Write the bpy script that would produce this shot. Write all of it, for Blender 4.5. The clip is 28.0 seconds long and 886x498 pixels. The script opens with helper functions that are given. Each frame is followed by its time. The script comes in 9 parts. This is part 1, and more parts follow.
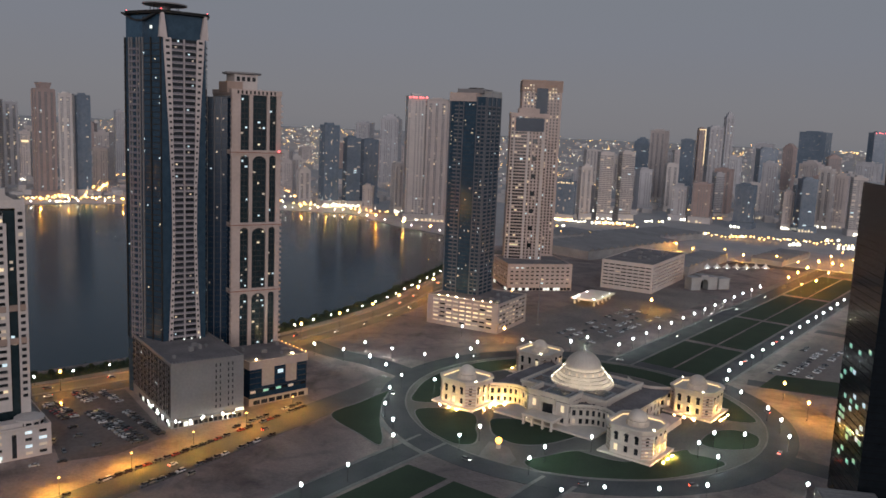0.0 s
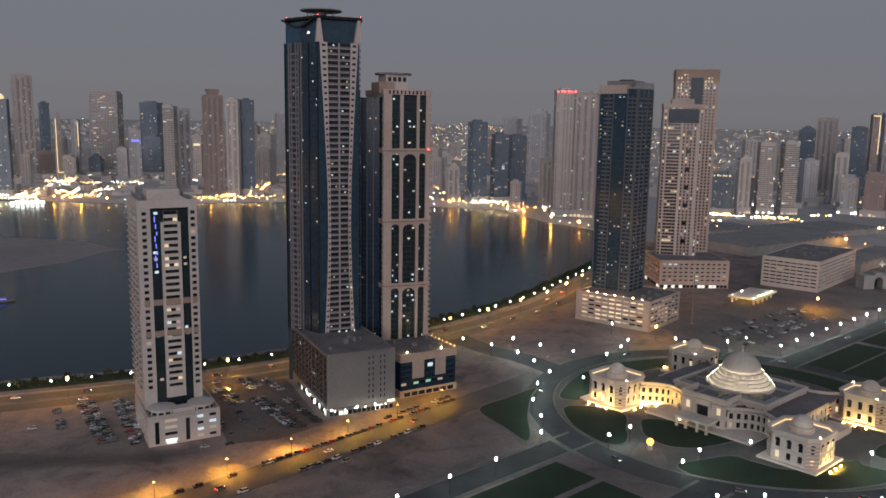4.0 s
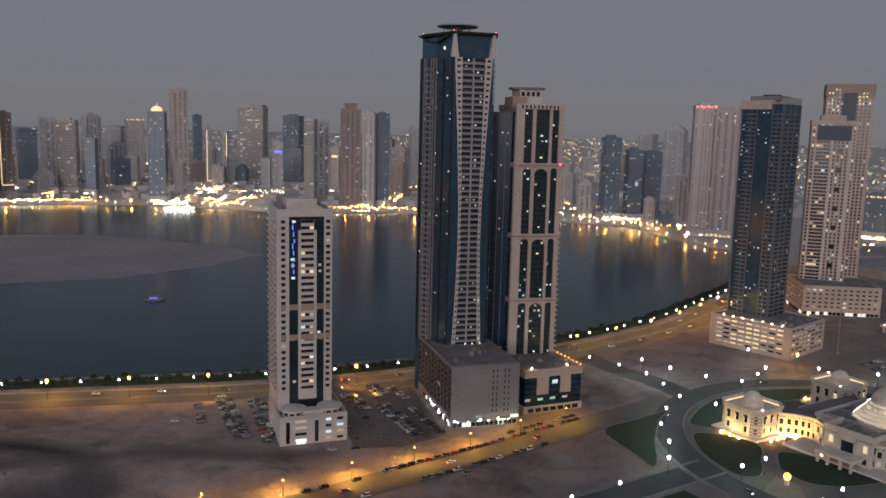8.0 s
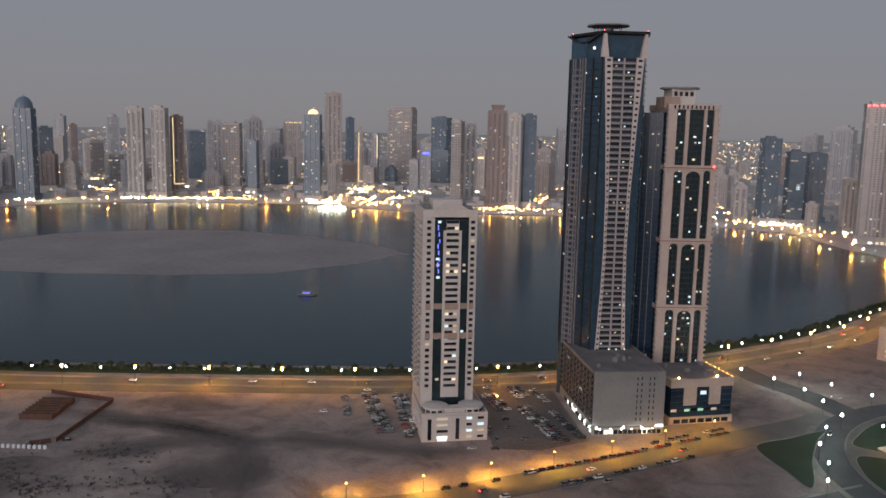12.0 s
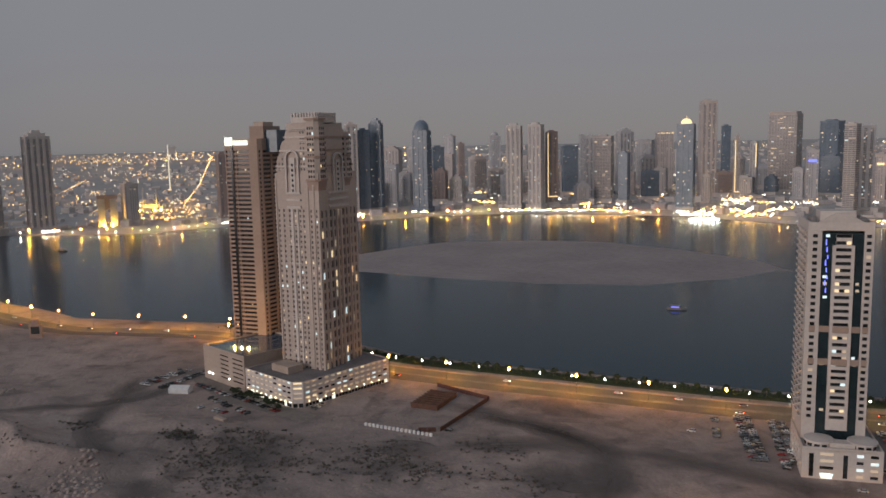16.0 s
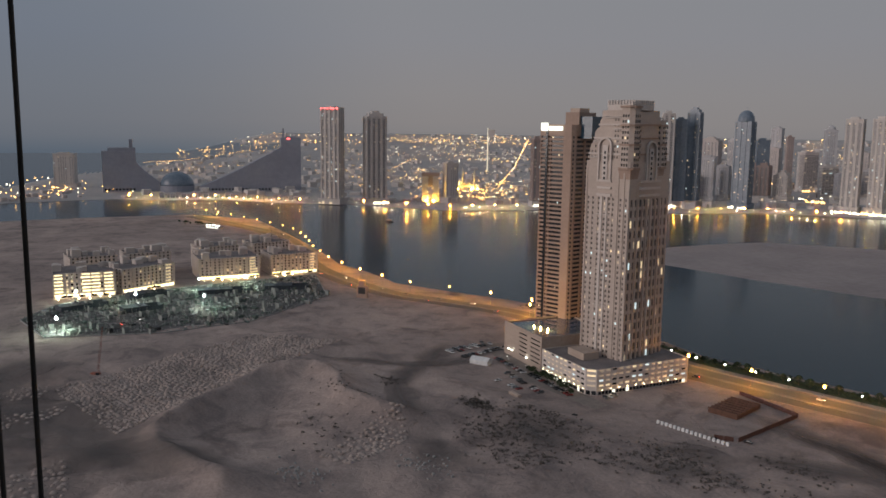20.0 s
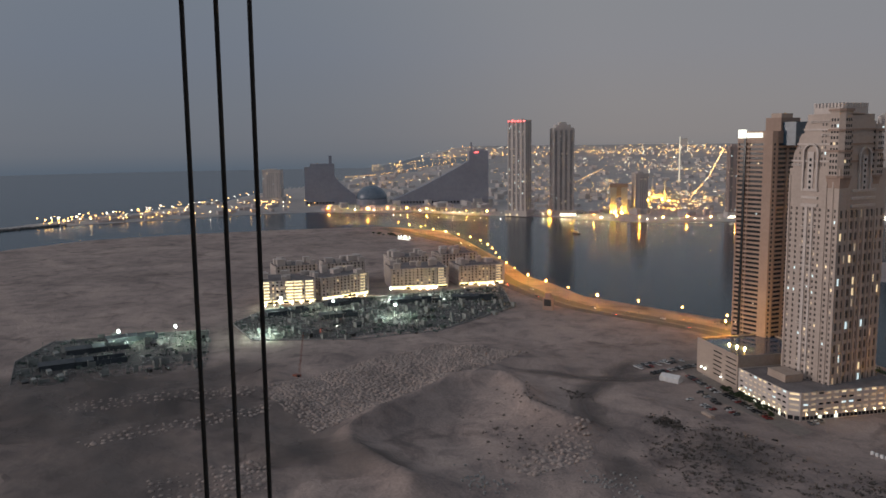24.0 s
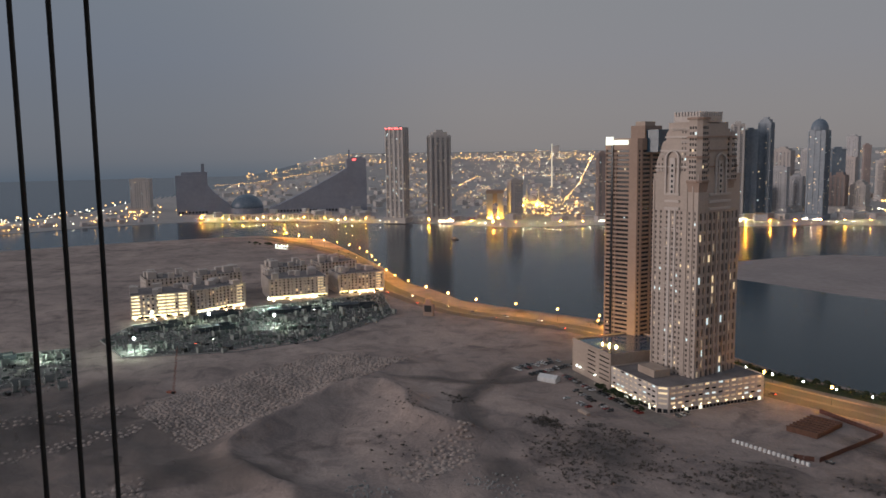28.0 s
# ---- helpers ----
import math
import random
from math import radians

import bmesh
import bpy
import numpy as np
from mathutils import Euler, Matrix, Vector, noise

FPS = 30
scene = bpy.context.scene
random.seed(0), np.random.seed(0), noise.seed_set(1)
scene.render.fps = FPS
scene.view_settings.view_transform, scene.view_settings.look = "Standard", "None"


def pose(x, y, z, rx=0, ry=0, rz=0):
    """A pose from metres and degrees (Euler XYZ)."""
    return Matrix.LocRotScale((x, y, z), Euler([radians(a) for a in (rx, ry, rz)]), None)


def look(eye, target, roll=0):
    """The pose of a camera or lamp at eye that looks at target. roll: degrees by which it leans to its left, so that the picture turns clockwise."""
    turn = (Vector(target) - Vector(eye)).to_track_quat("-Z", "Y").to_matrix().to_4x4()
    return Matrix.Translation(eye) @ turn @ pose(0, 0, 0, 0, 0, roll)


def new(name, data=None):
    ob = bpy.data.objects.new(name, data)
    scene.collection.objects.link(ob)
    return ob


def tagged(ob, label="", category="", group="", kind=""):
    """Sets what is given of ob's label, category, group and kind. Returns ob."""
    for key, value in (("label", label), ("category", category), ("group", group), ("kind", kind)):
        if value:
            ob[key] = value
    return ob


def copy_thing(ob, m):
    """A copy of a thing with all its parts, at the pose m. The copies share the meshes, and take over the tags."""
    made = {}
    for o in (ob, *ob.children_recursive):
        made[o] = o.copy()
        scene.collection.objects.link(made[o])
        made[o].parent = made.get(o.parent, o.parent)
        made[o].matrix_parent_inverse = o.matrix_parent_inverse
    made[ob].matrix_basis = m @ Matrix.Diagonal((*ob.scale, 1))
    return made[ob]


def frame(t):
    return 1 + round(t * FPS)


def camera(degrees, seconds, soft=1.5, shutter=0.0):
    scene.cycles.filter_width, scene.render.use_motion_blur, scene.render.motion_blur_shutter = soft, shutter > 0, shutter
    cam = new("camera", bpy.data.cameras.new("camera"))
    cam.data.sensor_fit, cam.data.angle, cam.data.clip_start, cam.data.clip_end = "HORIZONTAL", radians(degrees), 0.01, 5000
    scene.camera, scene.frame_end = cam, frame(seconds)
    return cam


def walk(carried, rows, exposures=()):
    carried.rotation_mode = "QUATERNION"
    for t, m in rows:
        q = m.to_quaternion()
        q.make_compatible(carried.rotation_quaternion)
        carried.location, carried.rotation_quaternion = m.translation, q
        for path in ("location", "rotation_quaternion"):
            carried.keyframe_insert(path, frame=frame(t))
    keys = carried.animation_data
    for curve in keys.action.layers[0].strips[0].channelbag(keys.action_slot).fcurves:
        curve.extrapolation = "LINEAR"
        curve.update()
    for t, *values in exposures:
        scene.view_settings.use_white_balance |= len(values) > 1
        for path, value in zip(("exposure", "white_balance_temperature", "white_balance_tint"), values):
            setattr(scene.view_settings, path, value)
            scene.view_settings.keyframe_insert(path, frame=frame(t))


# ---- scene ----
cam = camera(56.725, 28.0, soft=1.6)
EYE = 165.0  # height of the balcony over the street
# seconds, sideways sway in x and y, turn about x, y, z in degrees
PATH = [
    (0, -0.000, -0.000, 81.457, -2.507, -26.110),
    (0.5, -0.000, -0.000, 81.005, -2.423, -24.247),
    (1, -0.000, -0.000, 80.968, -2.490, -23.009),
    (1.5, -0.000, -0.000, 80.900, -1.983, -21.194),
    (2, -0.000, -0.000, 80.851, -1.467, -19.604),
    (2.5, -0.000, -0.000, 80.781, -1.157, -18.715),
    (3, -0.000, -0.000, 80.778, -0.892, -17.777),
    (3.5, -0.000, -0.000, 80.828, -0.884, -16.898),
    (5.5, -0.000, -0.000, 81.053, -1.024, -12.715),
    (6, -0.000, -0.000, 81.226, -1.037, -11.520),
    (6.5, -0.000, -0.000, 81.419, -1.049, -9.749),
    (7, -0.000, -0.000, 81.570, -1.363, -8.913),
    (7.5, -0.000, -0.000, 81.687, -1.384, -7.881),
    (8, -0.000, -0.000, 81.659, -1.413, -6.806),
    (8.5, -0.000, -0.000, 81.712, -1.189, -4.610),
    (9, -0.000, -0.000, 81.605, -1.326, -4.216),
    (9.5, -0.000, -0.000, 81.571, -1.255, -3.754),
    (10, -0.000, -0.000, 81.568, -1.179, -2.762),
    (10.5, -0.000, -0.000, 81.589, -1.097, -1.872),
    (11, -0.000, -0.000, 81.581, -1.125, 0.167),
    (11.5, -0.000, -0.000, 81.543, -1.246, 1.544),
    (12, -0.000, -0.000, 81.537, -1.201, 3.307),
    (12.5, -0.000, -0.000, 81.491, -1.131, 4.973),
    (14.5, -0.000, -0.000, 81.536, 0.116, 13.722),
    (15, -0.000, -0.000, 81.672, 0.508, 18.158),
    (15.5, -0.000, -0.000, 81.969, 1.070, 23.647),
    (16, -0.000, -0.000, 82.359, 1.169, 28.568),
    (16.5, -0.000, -0.000, 82.451, -0.298, 34.465),
    (17, -0.000, -0.000, 82.129, -0.110, 37.410),
    (17.5, -0.000, -0.000, 81.998, -1.054, 38.729),
    (18, -0.000, -0.000, 81.717, -1.183, 41.675),
    (18.5, -0.000, -0.000, 81.549, -1.101, 44.447),
    (19, -0.000, -0.000, 81.528, -1.208, 46.768),
    (19.5, -0.000, -0.000, 81.511, -1.010, 48.503),
    (20, -0.001, -0.004, 81.549, -0.744, 50.108),
    (20.5, -0.003, -0.012, 81.550, -0.743, 51.365),
    (21, -0.007, -0.029, 81.544, -0.660, 53.550),
    (21.5, -0.011, -0.049, 81.675, -0.522, 55.175),
    (23.5, -0.018, -0.077, 82.236, 0.308, 60.677),
    (24, -0.018, -0.078, 82.371, 0.658, 62.980),
    (24.5, -0.018, -0.078, 82.532, 0.878, 65.094),
    (25, -0.018, -0.076, 82.631, 1.081, 65.891),
    (25.5, -0.016, -0.070, 82.722, 1.161, 65.735),
    (26, -0.011, -0.049, 82.631, 0.909, 62.342),
    (26.5, -0.007, -0.031, 82.606, 0.471, 57.851),
    (27, -0.007, -0.028, 82.528, 0.534, 55.500),
    (27.5, 0.001, 0.003, 82.536, 0.705, 54.762),
    (28, -0.000, -0.000, 82.772, 0.744, 54.506),
]
walk(cam, [(t, pose(x, y, EYE, rx, ry, rz)) for t, x, y, rx, ry, rz in PATH], [(0, 0.40, 6170, 10), (2.5, 0.28, 6170, 10), (7.5, 0.2, 6170, 10), (9, 0.5, 6190, 10), (11, 0.63, 6230, 10), (14.5, 0.60, 6550, 10), (18, 0.58, 6650, 10), (20, 0.64, 6650, 10), (28, 0.64, 6650, 10)])

# ---- light ----
SUN_FROM = Vector((-0.30, -0.93, 0.18)).normalized()
sun = new("sun", bpy.data.lights.new("sun", "SUN"))
sun.data.energy, sun.data.angle, sun.data.color = 1.0, radians(40), (1.0, 0.88, 0.84)
sun.matrix_world = look(SUN_FROM * 900, (0, 0, 0))
world = bpy.data.worlds.new("dusk")
scene.world = world
world.use_nodes = True
wn = world.node_tree
wn.nodes.clear()
w_out, w_bg = wn.nodes.new("ShaderNodeOutputWorld"), wn.nodes.new("ShaderNodeBackground")
w_sky = wn.nodes.new("ShaderNodeTexSky")
w_sky.sky_type, w_sky.sun_disc = "NISHITA", False
w_sky.sun_elevation, w_sky.sun_rotation = radians(2), math.atan2(SUN_FROM.x, SUN_FROM.y)
w_sky.dust_density, w_sky.air_density = 6.0, 2.0
w_tc, w_sep = wn.nodes.new("ShaderNodeTexCoord"), wn.nodes.new("ShaderNodeSeparateXYZ")
w_map, w_ramp = wn.nodes.new("ShaderNodeMapRange"), wn.nodes.new("ShaderNodeValToRGB")
w_mix = wn.nodes.new("ShaderNodeMix")
w_mix.data_type = "RGBA"
w_map.inputs[1].default_value, w_map.inputs[2].default_value = -0.15, 0.55
HAZE = ((0.0, (0.34, 0.44, 0.53)), (0.166, (0.56, 0.62, 0.70)), (0.195, (0.80, 0.775, 0.80)), (0.222, (0.88, 0.835, 0.85)), (0.27, (0.90, 0.875, 0.905)), (0.36, (0.865, 0.89, 0.985)), (0.5, (0.83, 0.895, 1.0)), (1.0, (0.70, 0.82, 1.0)))
ramp = w_ramp.color_ramp
while len(ramp.elements) < len(HAZE):
    ramp.elements.new(0.5)
for el, (at, c) in zip(ramp.elements, HAZE):
    el.position, el.color = at, (*c, 1)
wn.links.new(w_tc.outputs["Generated"], w_sep.inputs[0])
wn.links.new(w_sep.outputs[2], w_map.inputs[0])
wn.links.new(w_map.outputs[0], w_ramp.inputs[0])
wn.links.new(w_sky.outputs[0], w_mix.inputs[6])
wn.links.new(w_ramp.outputs[0], w_mix.inputs[7])
w_mix.inputs[0].default_value = 0.97
# the sky is bluer and darker out over the sea
w_dot, w_side, w_tint = wn.nodes.new("ShaderNodeVectorMath"), wn.nodes.new("ShaderNodeMapRange"), wn.nodes.new("ShaderNodeMix")
w_dot.operation = "DOT_PRODUCT"
w_dot.inputs[1].default_value = (-0.99, 0.10, -0.12)
w_tint.data_type, w_tint.blend_type = "RGBA", "MULTIPLY"
w_tint.inputs[7].default_value = (0.57, 0.69, 0.83, 1)
w_side.interpolation_type = "SMOOTHSTEP"
w_side.inputs[1].default_value, w_side.inputs[2].default_value = 0.82, 1.04
wn.links.new(w_tc.outputs["Generated"], w_dot.inputs[0])
wn.links.new(w_dot.outputs["Value"], w_side.inputs[0])
wn.links.new(w_side.outputs[0], w_tint.inputs[0])
wn.links.new(w_mix.outputs[2], w_tint.inputs[6])
wn.links.new(w_tint.outputs[2], w_bg.inputs[0])
w_bg.inputs[1].default_value = 0.182
wn.links.new(w_bg.outputs[0], w_out.inputs[0])


# ---- materials ----
def node_mat(name):
    m = bpy.data.materials.new(name)
    m.use_nodes = True
    return m, m.node_tree, m.node_tree.nodes["Principled BSDF"]


def surface(name, low, high, scale=0.5, rough=0.8, metal=0.0, bump=0.0, fine=6.0, spread=0.05, stretch=None, coat=0.0):
    """Two noises, coarse and fine, between two colours, with a slight change from object to object."""
    m, nt, bsdf = node_mat(name)
    tc = nt.nodes.new("ShaderNodeTexCoord")
    src = tc.outputs["Object"]
    if stretch:
        mp = nt.nodes.new("ShaderNodeMapping")
        mp.inputs["Scale"].default_value = stretch
        nt.links.new(src, mp.inputs[0])
        src = mp.outputs[0]
    n1, n2 = nt.nodes.new("ShaderNodeTexNoise"), nt.nodes.new("ShaderNodeTexNoise")
    for n, s, d in ((n1, scale, 4), (n2, scale * fine, 3)):
        n.inputs["Scale"].default_value, n.inputs["Detail"].default_value = s, d
        nt.links.new(src, n.inputs["Vector"])
    add = nt.nodes.new("ShaderNodeMath")
    add.operation = "MULTIPLY_ADD"
    add.inputs[1].default_value = 0.45
    nt.links.new(n2.outputs[0], add.inputs[0])
    mul = nt.nodes.new("ShaderNodeMath")
    mul.operation = "MULTIPLY"
    mul.inputs[1].default_value = 0.62
    nt.links.new(n1.outputs[0], mul.inputs[0])
    nt.links.new(mul.outputs[0], add.inputs[2])
    rmp = nt.nodes.new("ShaderNodeValToRGB")
    rmp.color_ramp.elements[0].position, rmp.color_ramp.elements[1].position = 0.36, 0.70
    rmp.color_ramp.elements[0].color, rmp.color_ramp.elements[1].color = (*low, 1), (*high, 1)
    nt.links.new(add.outputs[0], rmp.inputs[0])
    info, hsv = nt.nodes.new("ShaderNodeObjectInfo"), nt.nodes.new("ShaderNodeHueSaturation")
    mr = nt.nodes.new("ShaderNodeMapRange")
    mr.inputs[3].default_value, mr.inputs[4].default_value = 1 - spread, 1 + spread
    nt.links.new(info.outputs["Random"], mr.inputs[0])
    nt.links.new(mr.outputs[0], hsv.inputs["Value"])
    nt.links.new(rmp.outputs[0], hsv.inputs["Color"])
    nt.links.new(hsv.outputs[0], bsdf.inputs["Base Color"])
    bsdf.inputs["Roughness"].default_value, bsdf.inputs["Metallic"].default_value = rough, metal
    bsdf.inputs["Coat Weight"].default_value = coat
    if bump:
        b = nt.nodes.new("ShaderNodeBump")
        b.inputs["Strength"].default_value, b.inputs["Distance"].default_value = 0.6, bump
        nt.links.new(add.outputs[0], b.inputs["Height"])
        nt.links.new(b.outputs[0], bsdf.inputs["Normal"])
    return m


def glow(name, color, power, cast=False):
    m, nt, bsdf = node_mat(name)
    bsdf.inputs["Base Color"].default_value = (*[min(1, 0.2 + 0.5 * c) for c in color], 1)
    bsdf.inputs["Emission Color"].default_value = (*color, 1)
    bsdf.inputs["Emission Strength"].default_value = power
    m.cycles.emission_sampling = "FRONT" if cast else "NONE"
    return m


def grey(v, warm=0.0):
    return (v * (1 + warm), v, v * (1 - warm))




def sand_material():
    """Pale drifts, darker crust and damp stains at three scales, with fine furrowed relief."""
    m, nt, bsdf = node_mat("sand")
    tc = nt.nodes.new("ShaderNodeTexCoord")

    def field(scale, detail, distort=0.0, rough=0.55):
        n = nt.nodes.new("ShaderNodeTexNoise")
        n.inputs["Scale"].default_value, n.inputs["Detail"].default_value = scale, detail
        n.inputs["Distortion"].default_value, n.inputs["Roughness"].default_value = distort, rough
        nt.links.new(tc.outputs["Object"], n.inputs["Vector"])
        return n.outputs[0]

    def ramp(src, stops):
        r = nt.nodes.new("ShaderNodeValToRGB")
        while len(r.color_ramp.elements) < len(stops):
            r.color_ramp.elements.new(0.5)
        for el, (at, c) in zip(r.color_ramp.elements, stops):
            el.position, el.color = at, (*c, 1)
        nt.links.new(src, r.inputs[0])
        return r.outputs[0]

    def blend(a, b, kind="MULTIPLY", fac=1.0):
        x = nt.nodes.new("ShaderNodeMix")
        x.data_type, x.blend_type = "RGBA", kind
        x.inputs[0].default_value = fac
        nt.links.new(a, x.inputs[6])
        nt.links.new(b, x.inputs[7])
        return x.outputs[2]

    tone = ramp(field(0.011, 6, 0.8, 0.6), ((0.32, (0.245, 0.196, 0.182)), (0.47, (0.330, 0.262, 0.238)), (0.62, (0.425, 0.334, 0.298))))
    crust = ramp(field(0.055, 6, 0.6, 0.65), ((0.36, (0.70, 0.70, 0.72)), (0.50, (0.98, 0.97, 0.96)), (0.7, (1.12, 1.10, 1.08))))
    stain = ramp(field(0.02, 7, 0.7, 0.62), ((0.33, (0.60, 0.59, 0.60)), (0.43, (1, 1, 1))))
    grit = field(0.7, 3)
    speckle = ramp(grit, ((0.3, (0.86, 0.86, 0.86)), (0.7, (1.1, 1.1, 1.1))))
    # the sand gets darker towards the east, with a noisy border
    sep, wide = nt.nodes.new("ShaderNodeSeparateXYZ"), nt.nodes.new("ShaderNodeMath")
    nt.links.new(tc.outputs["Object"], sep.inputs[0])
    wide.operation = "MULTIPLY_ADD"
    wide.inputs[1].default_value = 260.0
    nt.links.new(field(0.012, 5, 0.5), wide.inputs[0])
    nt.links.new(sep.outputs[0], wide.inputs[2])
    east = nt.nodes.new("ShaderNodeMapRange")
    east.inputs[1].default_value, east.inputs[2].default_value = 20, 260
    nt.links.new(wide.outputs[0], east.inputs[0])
    east_tone = ramp(east.outputs[0], ((0.0, (0.97, 0.97, 0.97)), (1.0, (0.69, 0.70, 0.72))))
    col = blend(blend(blend(blend(tone, crust), stain), speckle), east_tone)
    nt.links.new(col, bsdf.inputs["Base Color"])
    bsdf.inputs["Roughness"].default_value = 0.95
    relief = field(0.16, 5, 0.9, 0.6)
    b = nt.nodes.new("ShaderNodeBump")
    b.inputs["Strength"].default_value, b.inputs["Distance"].default_value = 0.7, 1.6
    nt.links.new(relief, b.inputs["Height"])
    nt.links.new(b.outputs[0], bsdf.inputs["Normal"])
    return m


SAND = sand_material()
MUD = surface("wet_sand", (0.25, 0.208, 0.20), (0.36, 0.30, 0.285), 0.012, 0.75, bump=0.2, fine=9, spread=0)
ASPHALT = surface("asphalt", (0.038, 0.041, 0.045), (0.078, 0.079, 0.080), 0.06, 0.85, bump=0.02, fine=20, spread=0)
DUSTY = surface("dusty_asphalt", (0.14, 0.128, 0.116), (0.24, 0.215, 0.19), 0.05, 0.9, bump=0.02, fine=18, spread=0)
WORN_ASPHALT = surface("worn_asphalt", (0.095, 0.088, 0.08), (0.155, 0.142, 0.128), 0.05, 0.88, bump=0.02, fine=18, spread=0)
DUG = surface("dug_earth", (0.07, 0.07, 0.066), (0.16, 0.15, 0.14), 0.05, 0.9, bump=0.2, fine=10, spread=0)
TRACK = surface("driven_sand", (0.105, 0.090, 0.083), (0.215, 0.182, 0.168), 0.03, 0.95, bump=0.15, fine=12, spread=0)


def fading(mat):
    """Lets a surface thin out where its 'cover' attribute falls, broken up by noise."""
    nt = mat.node_tree
    at, n, add = nt.nodes.new("ShaderNodeAttribute"), nt.nodes.new("ShaderNodeTexNoise"), nt.nodes.new("ShaderNodeMath")
    tc, mr = nt.nodes.new("ShaderNodeTexCoord"), nt.nodes.new("ShaderNodeMapRange")
    at.attribute_name = "cover"
    n.inputs["Scale"].default_value, n.inputs["Detail"].default_value = 0.09, 6
    nt.links.new(tc.outputs["Object"], n.inputs["Vector"])
    add.operation = "ADD"
    nt.links.new(at.outputs["Fac"], add.inputs[0])
    half = nt.nodes.new("ShaderNodeMath")
    half.operation = "MULTIPLY"
    half.inputs[1].default_value = 0.25
    nt.links.new(n.outputs[0], half.inputs[0])
    nt.links.new(half.outputs[0], add.inputs[1])
    mr.inputs[1].default_value, mr.inputs[2].default_value = 0.08, 1.15
    mr.inputs[4].default_value = 0.72
    nt.links.new(add.outputs[0], mr.inputs[0])
    nt.links.new(mr.outputs[0], nt.nodes["Principled BSDF"].inputs["Alpha"])
    return mat


STAIN = fading(surface("dark_sand_cover", (0.12, 0.104, 0.10), (0.195, 0.164, 0.153), 0.03, 0.95, fine=12, spread=0))
PAVING = surface("paving", (0.13, 0.122, 0.118), (0.23, 0.214, 0.202), 0.08, 0.9, bump=0.02, fine=15, spread=0)
LOTDIRT = surface("packed_dirt", (0.15, 0.13, 0.12), (0.27, 0.23, 0.205), 0.03, 0.95, bump=0.1, fine=12, spread=0)
GRASS = surface("lawn", (0.012, 0.030, 0.012), (0.024, 0.047, 0.020), 0.05, 0.95, bump=0.15, fine=20, spread=0)
PAINT_WHITE = surface("line_paint", grey(0.6), grey(0.8), 0.4, 0.7)
CREAM = surface("cream_render", (0.51, 0.45, 0.415), (0.62, 0.55, 0.51), 0.06, 0.85, bump=0.01, fine=10)
PINK = surface("pink_beige_stone", (0.42, 0.33, 0.29), (0.54, 0.43, 0.38), 0.05, 0.8, bump=0.01, fine=10)
BROWN = surface("brown_render", (0.30, 0.215, 0.175), (0.40, 0.29, 0.235), 0.05, 0.85, fine=10)
TAN = surface("tan_render", (0.38, 0.30, 0.25), (0.50, 0.40, 0.335), 0.05, 0.85, bump=0.01, fine=12)
PALE_TAN = surface("pale_tan_stone", (0.43, 0.355, 0.31), (0.54, 0.45, 0.395), 0.05, 0.85, bump=0.01, fine=12)
STONE = surface("pale_limestone", (0.52, 0.46, 0.40), (0.68, 0.60, 0.52), 0.12, 0.8, bump=0.02, fine=10)
CONCRETE = surface("grey_concrete", grey(0.26, 0.03), grey(0.38, 0.03), 0.07, 0.9, bump=0.02, fine=12)
PANEL = surface("grey_metal_panel", (0.20, 0.19, 0.19), (0.27, 0.255, 0.25), 0.05, 0.6, metal=0.1, fine=14)
DARKMETAL = surface("dark_metal", grey(0.03), grey(0.06), 0.5, 0.5, metal=0.5)
ROOF = surface("roof_felt", (0.13, 0.115, 0.115), (0.24, 0.21, 0.205), 0.09, 0.95, fine=9)
GLASS = surface("blue_tinted_glass", (0.026, 0.054, 0.086), (0.050, 0.092, 0.134), 0.25, 0.10, metal=0.0, spread=0.25, fine=5)
DEEP_GLASS = surface("deep_teal_glass", (0.010, 0.018, 0.022), (0.022, 0.036, 0.041), 0.25, 0.12, spread=0.25, fine=5)
NAVY = surface("navy_glass", (0.008, 0.022, 0.045), (0.018, 0.040, 0.070), 0.25, 0.2, fine=5)
NAVY.node_tree.nodes["Principled BSDF"].inputs["Specular IOR Level"].default_value = 0.25
BLACK_GLASS = surface("black_glass", (0.004, 0.006, 0.008), (0.008, 0.011, 0.014), 0.25, 0.12, spread=0.2)
BLACK_GLASS.node_tree.nodes["Principled BSDF"].inputs["Specular IOR Level"].default_value = 0.2
PANE = surface("dark_window_glass", (0.012, 0.014, 0.017), (0.035, 0.038, 0.042), 0.4, 0.15, spread=0.5)
RUBBER = surface("rubber", grey(0.015), grey(0.03), 3, 0.9)
TRUNK = surface("palm_bark", (0.09, 0.065, 0.045), (0.17, 0.13, 0.095), 1.0, 0.95, bump=0.05)
LEAF = surface("palm_leaf", (0.022, 0.036, 0.016), (0.045, 0.068, 0.030), 0.6, 0.85, spread=0.25)
RUST = surface("rusty_red_steel", (0.22, 0.07, 0.045), (0.34, 0.11, 0.07), 0.5, 0.7, metal=0.2)
BOULDER = surface("breakwater_rock", (0.07, 0.07, 0.075), (0.14, 0.135, 0.13), 0.3, 0.95, bump=0.2)
LIT_WARM = glow("window_warm", (1.0, 0.78, 0.46), 0.5)
LIT_COOL = glow("window_cool", (0.75, 0.95, 1.0), 0.5)
LIT_DIM = glow("window_dim", (0.85, 0.66, 0.45), 0.18)
LIT_GREEN = glow("window_green", (0.45, 1.0, 0.72), 0.22)
LIT_BLUE = glow("strip_blue", (0.12, 0.16, 1.0), 1.2)
SHOP = glow("shopfront", (0.95, 1.0, 0.88), 0.8)
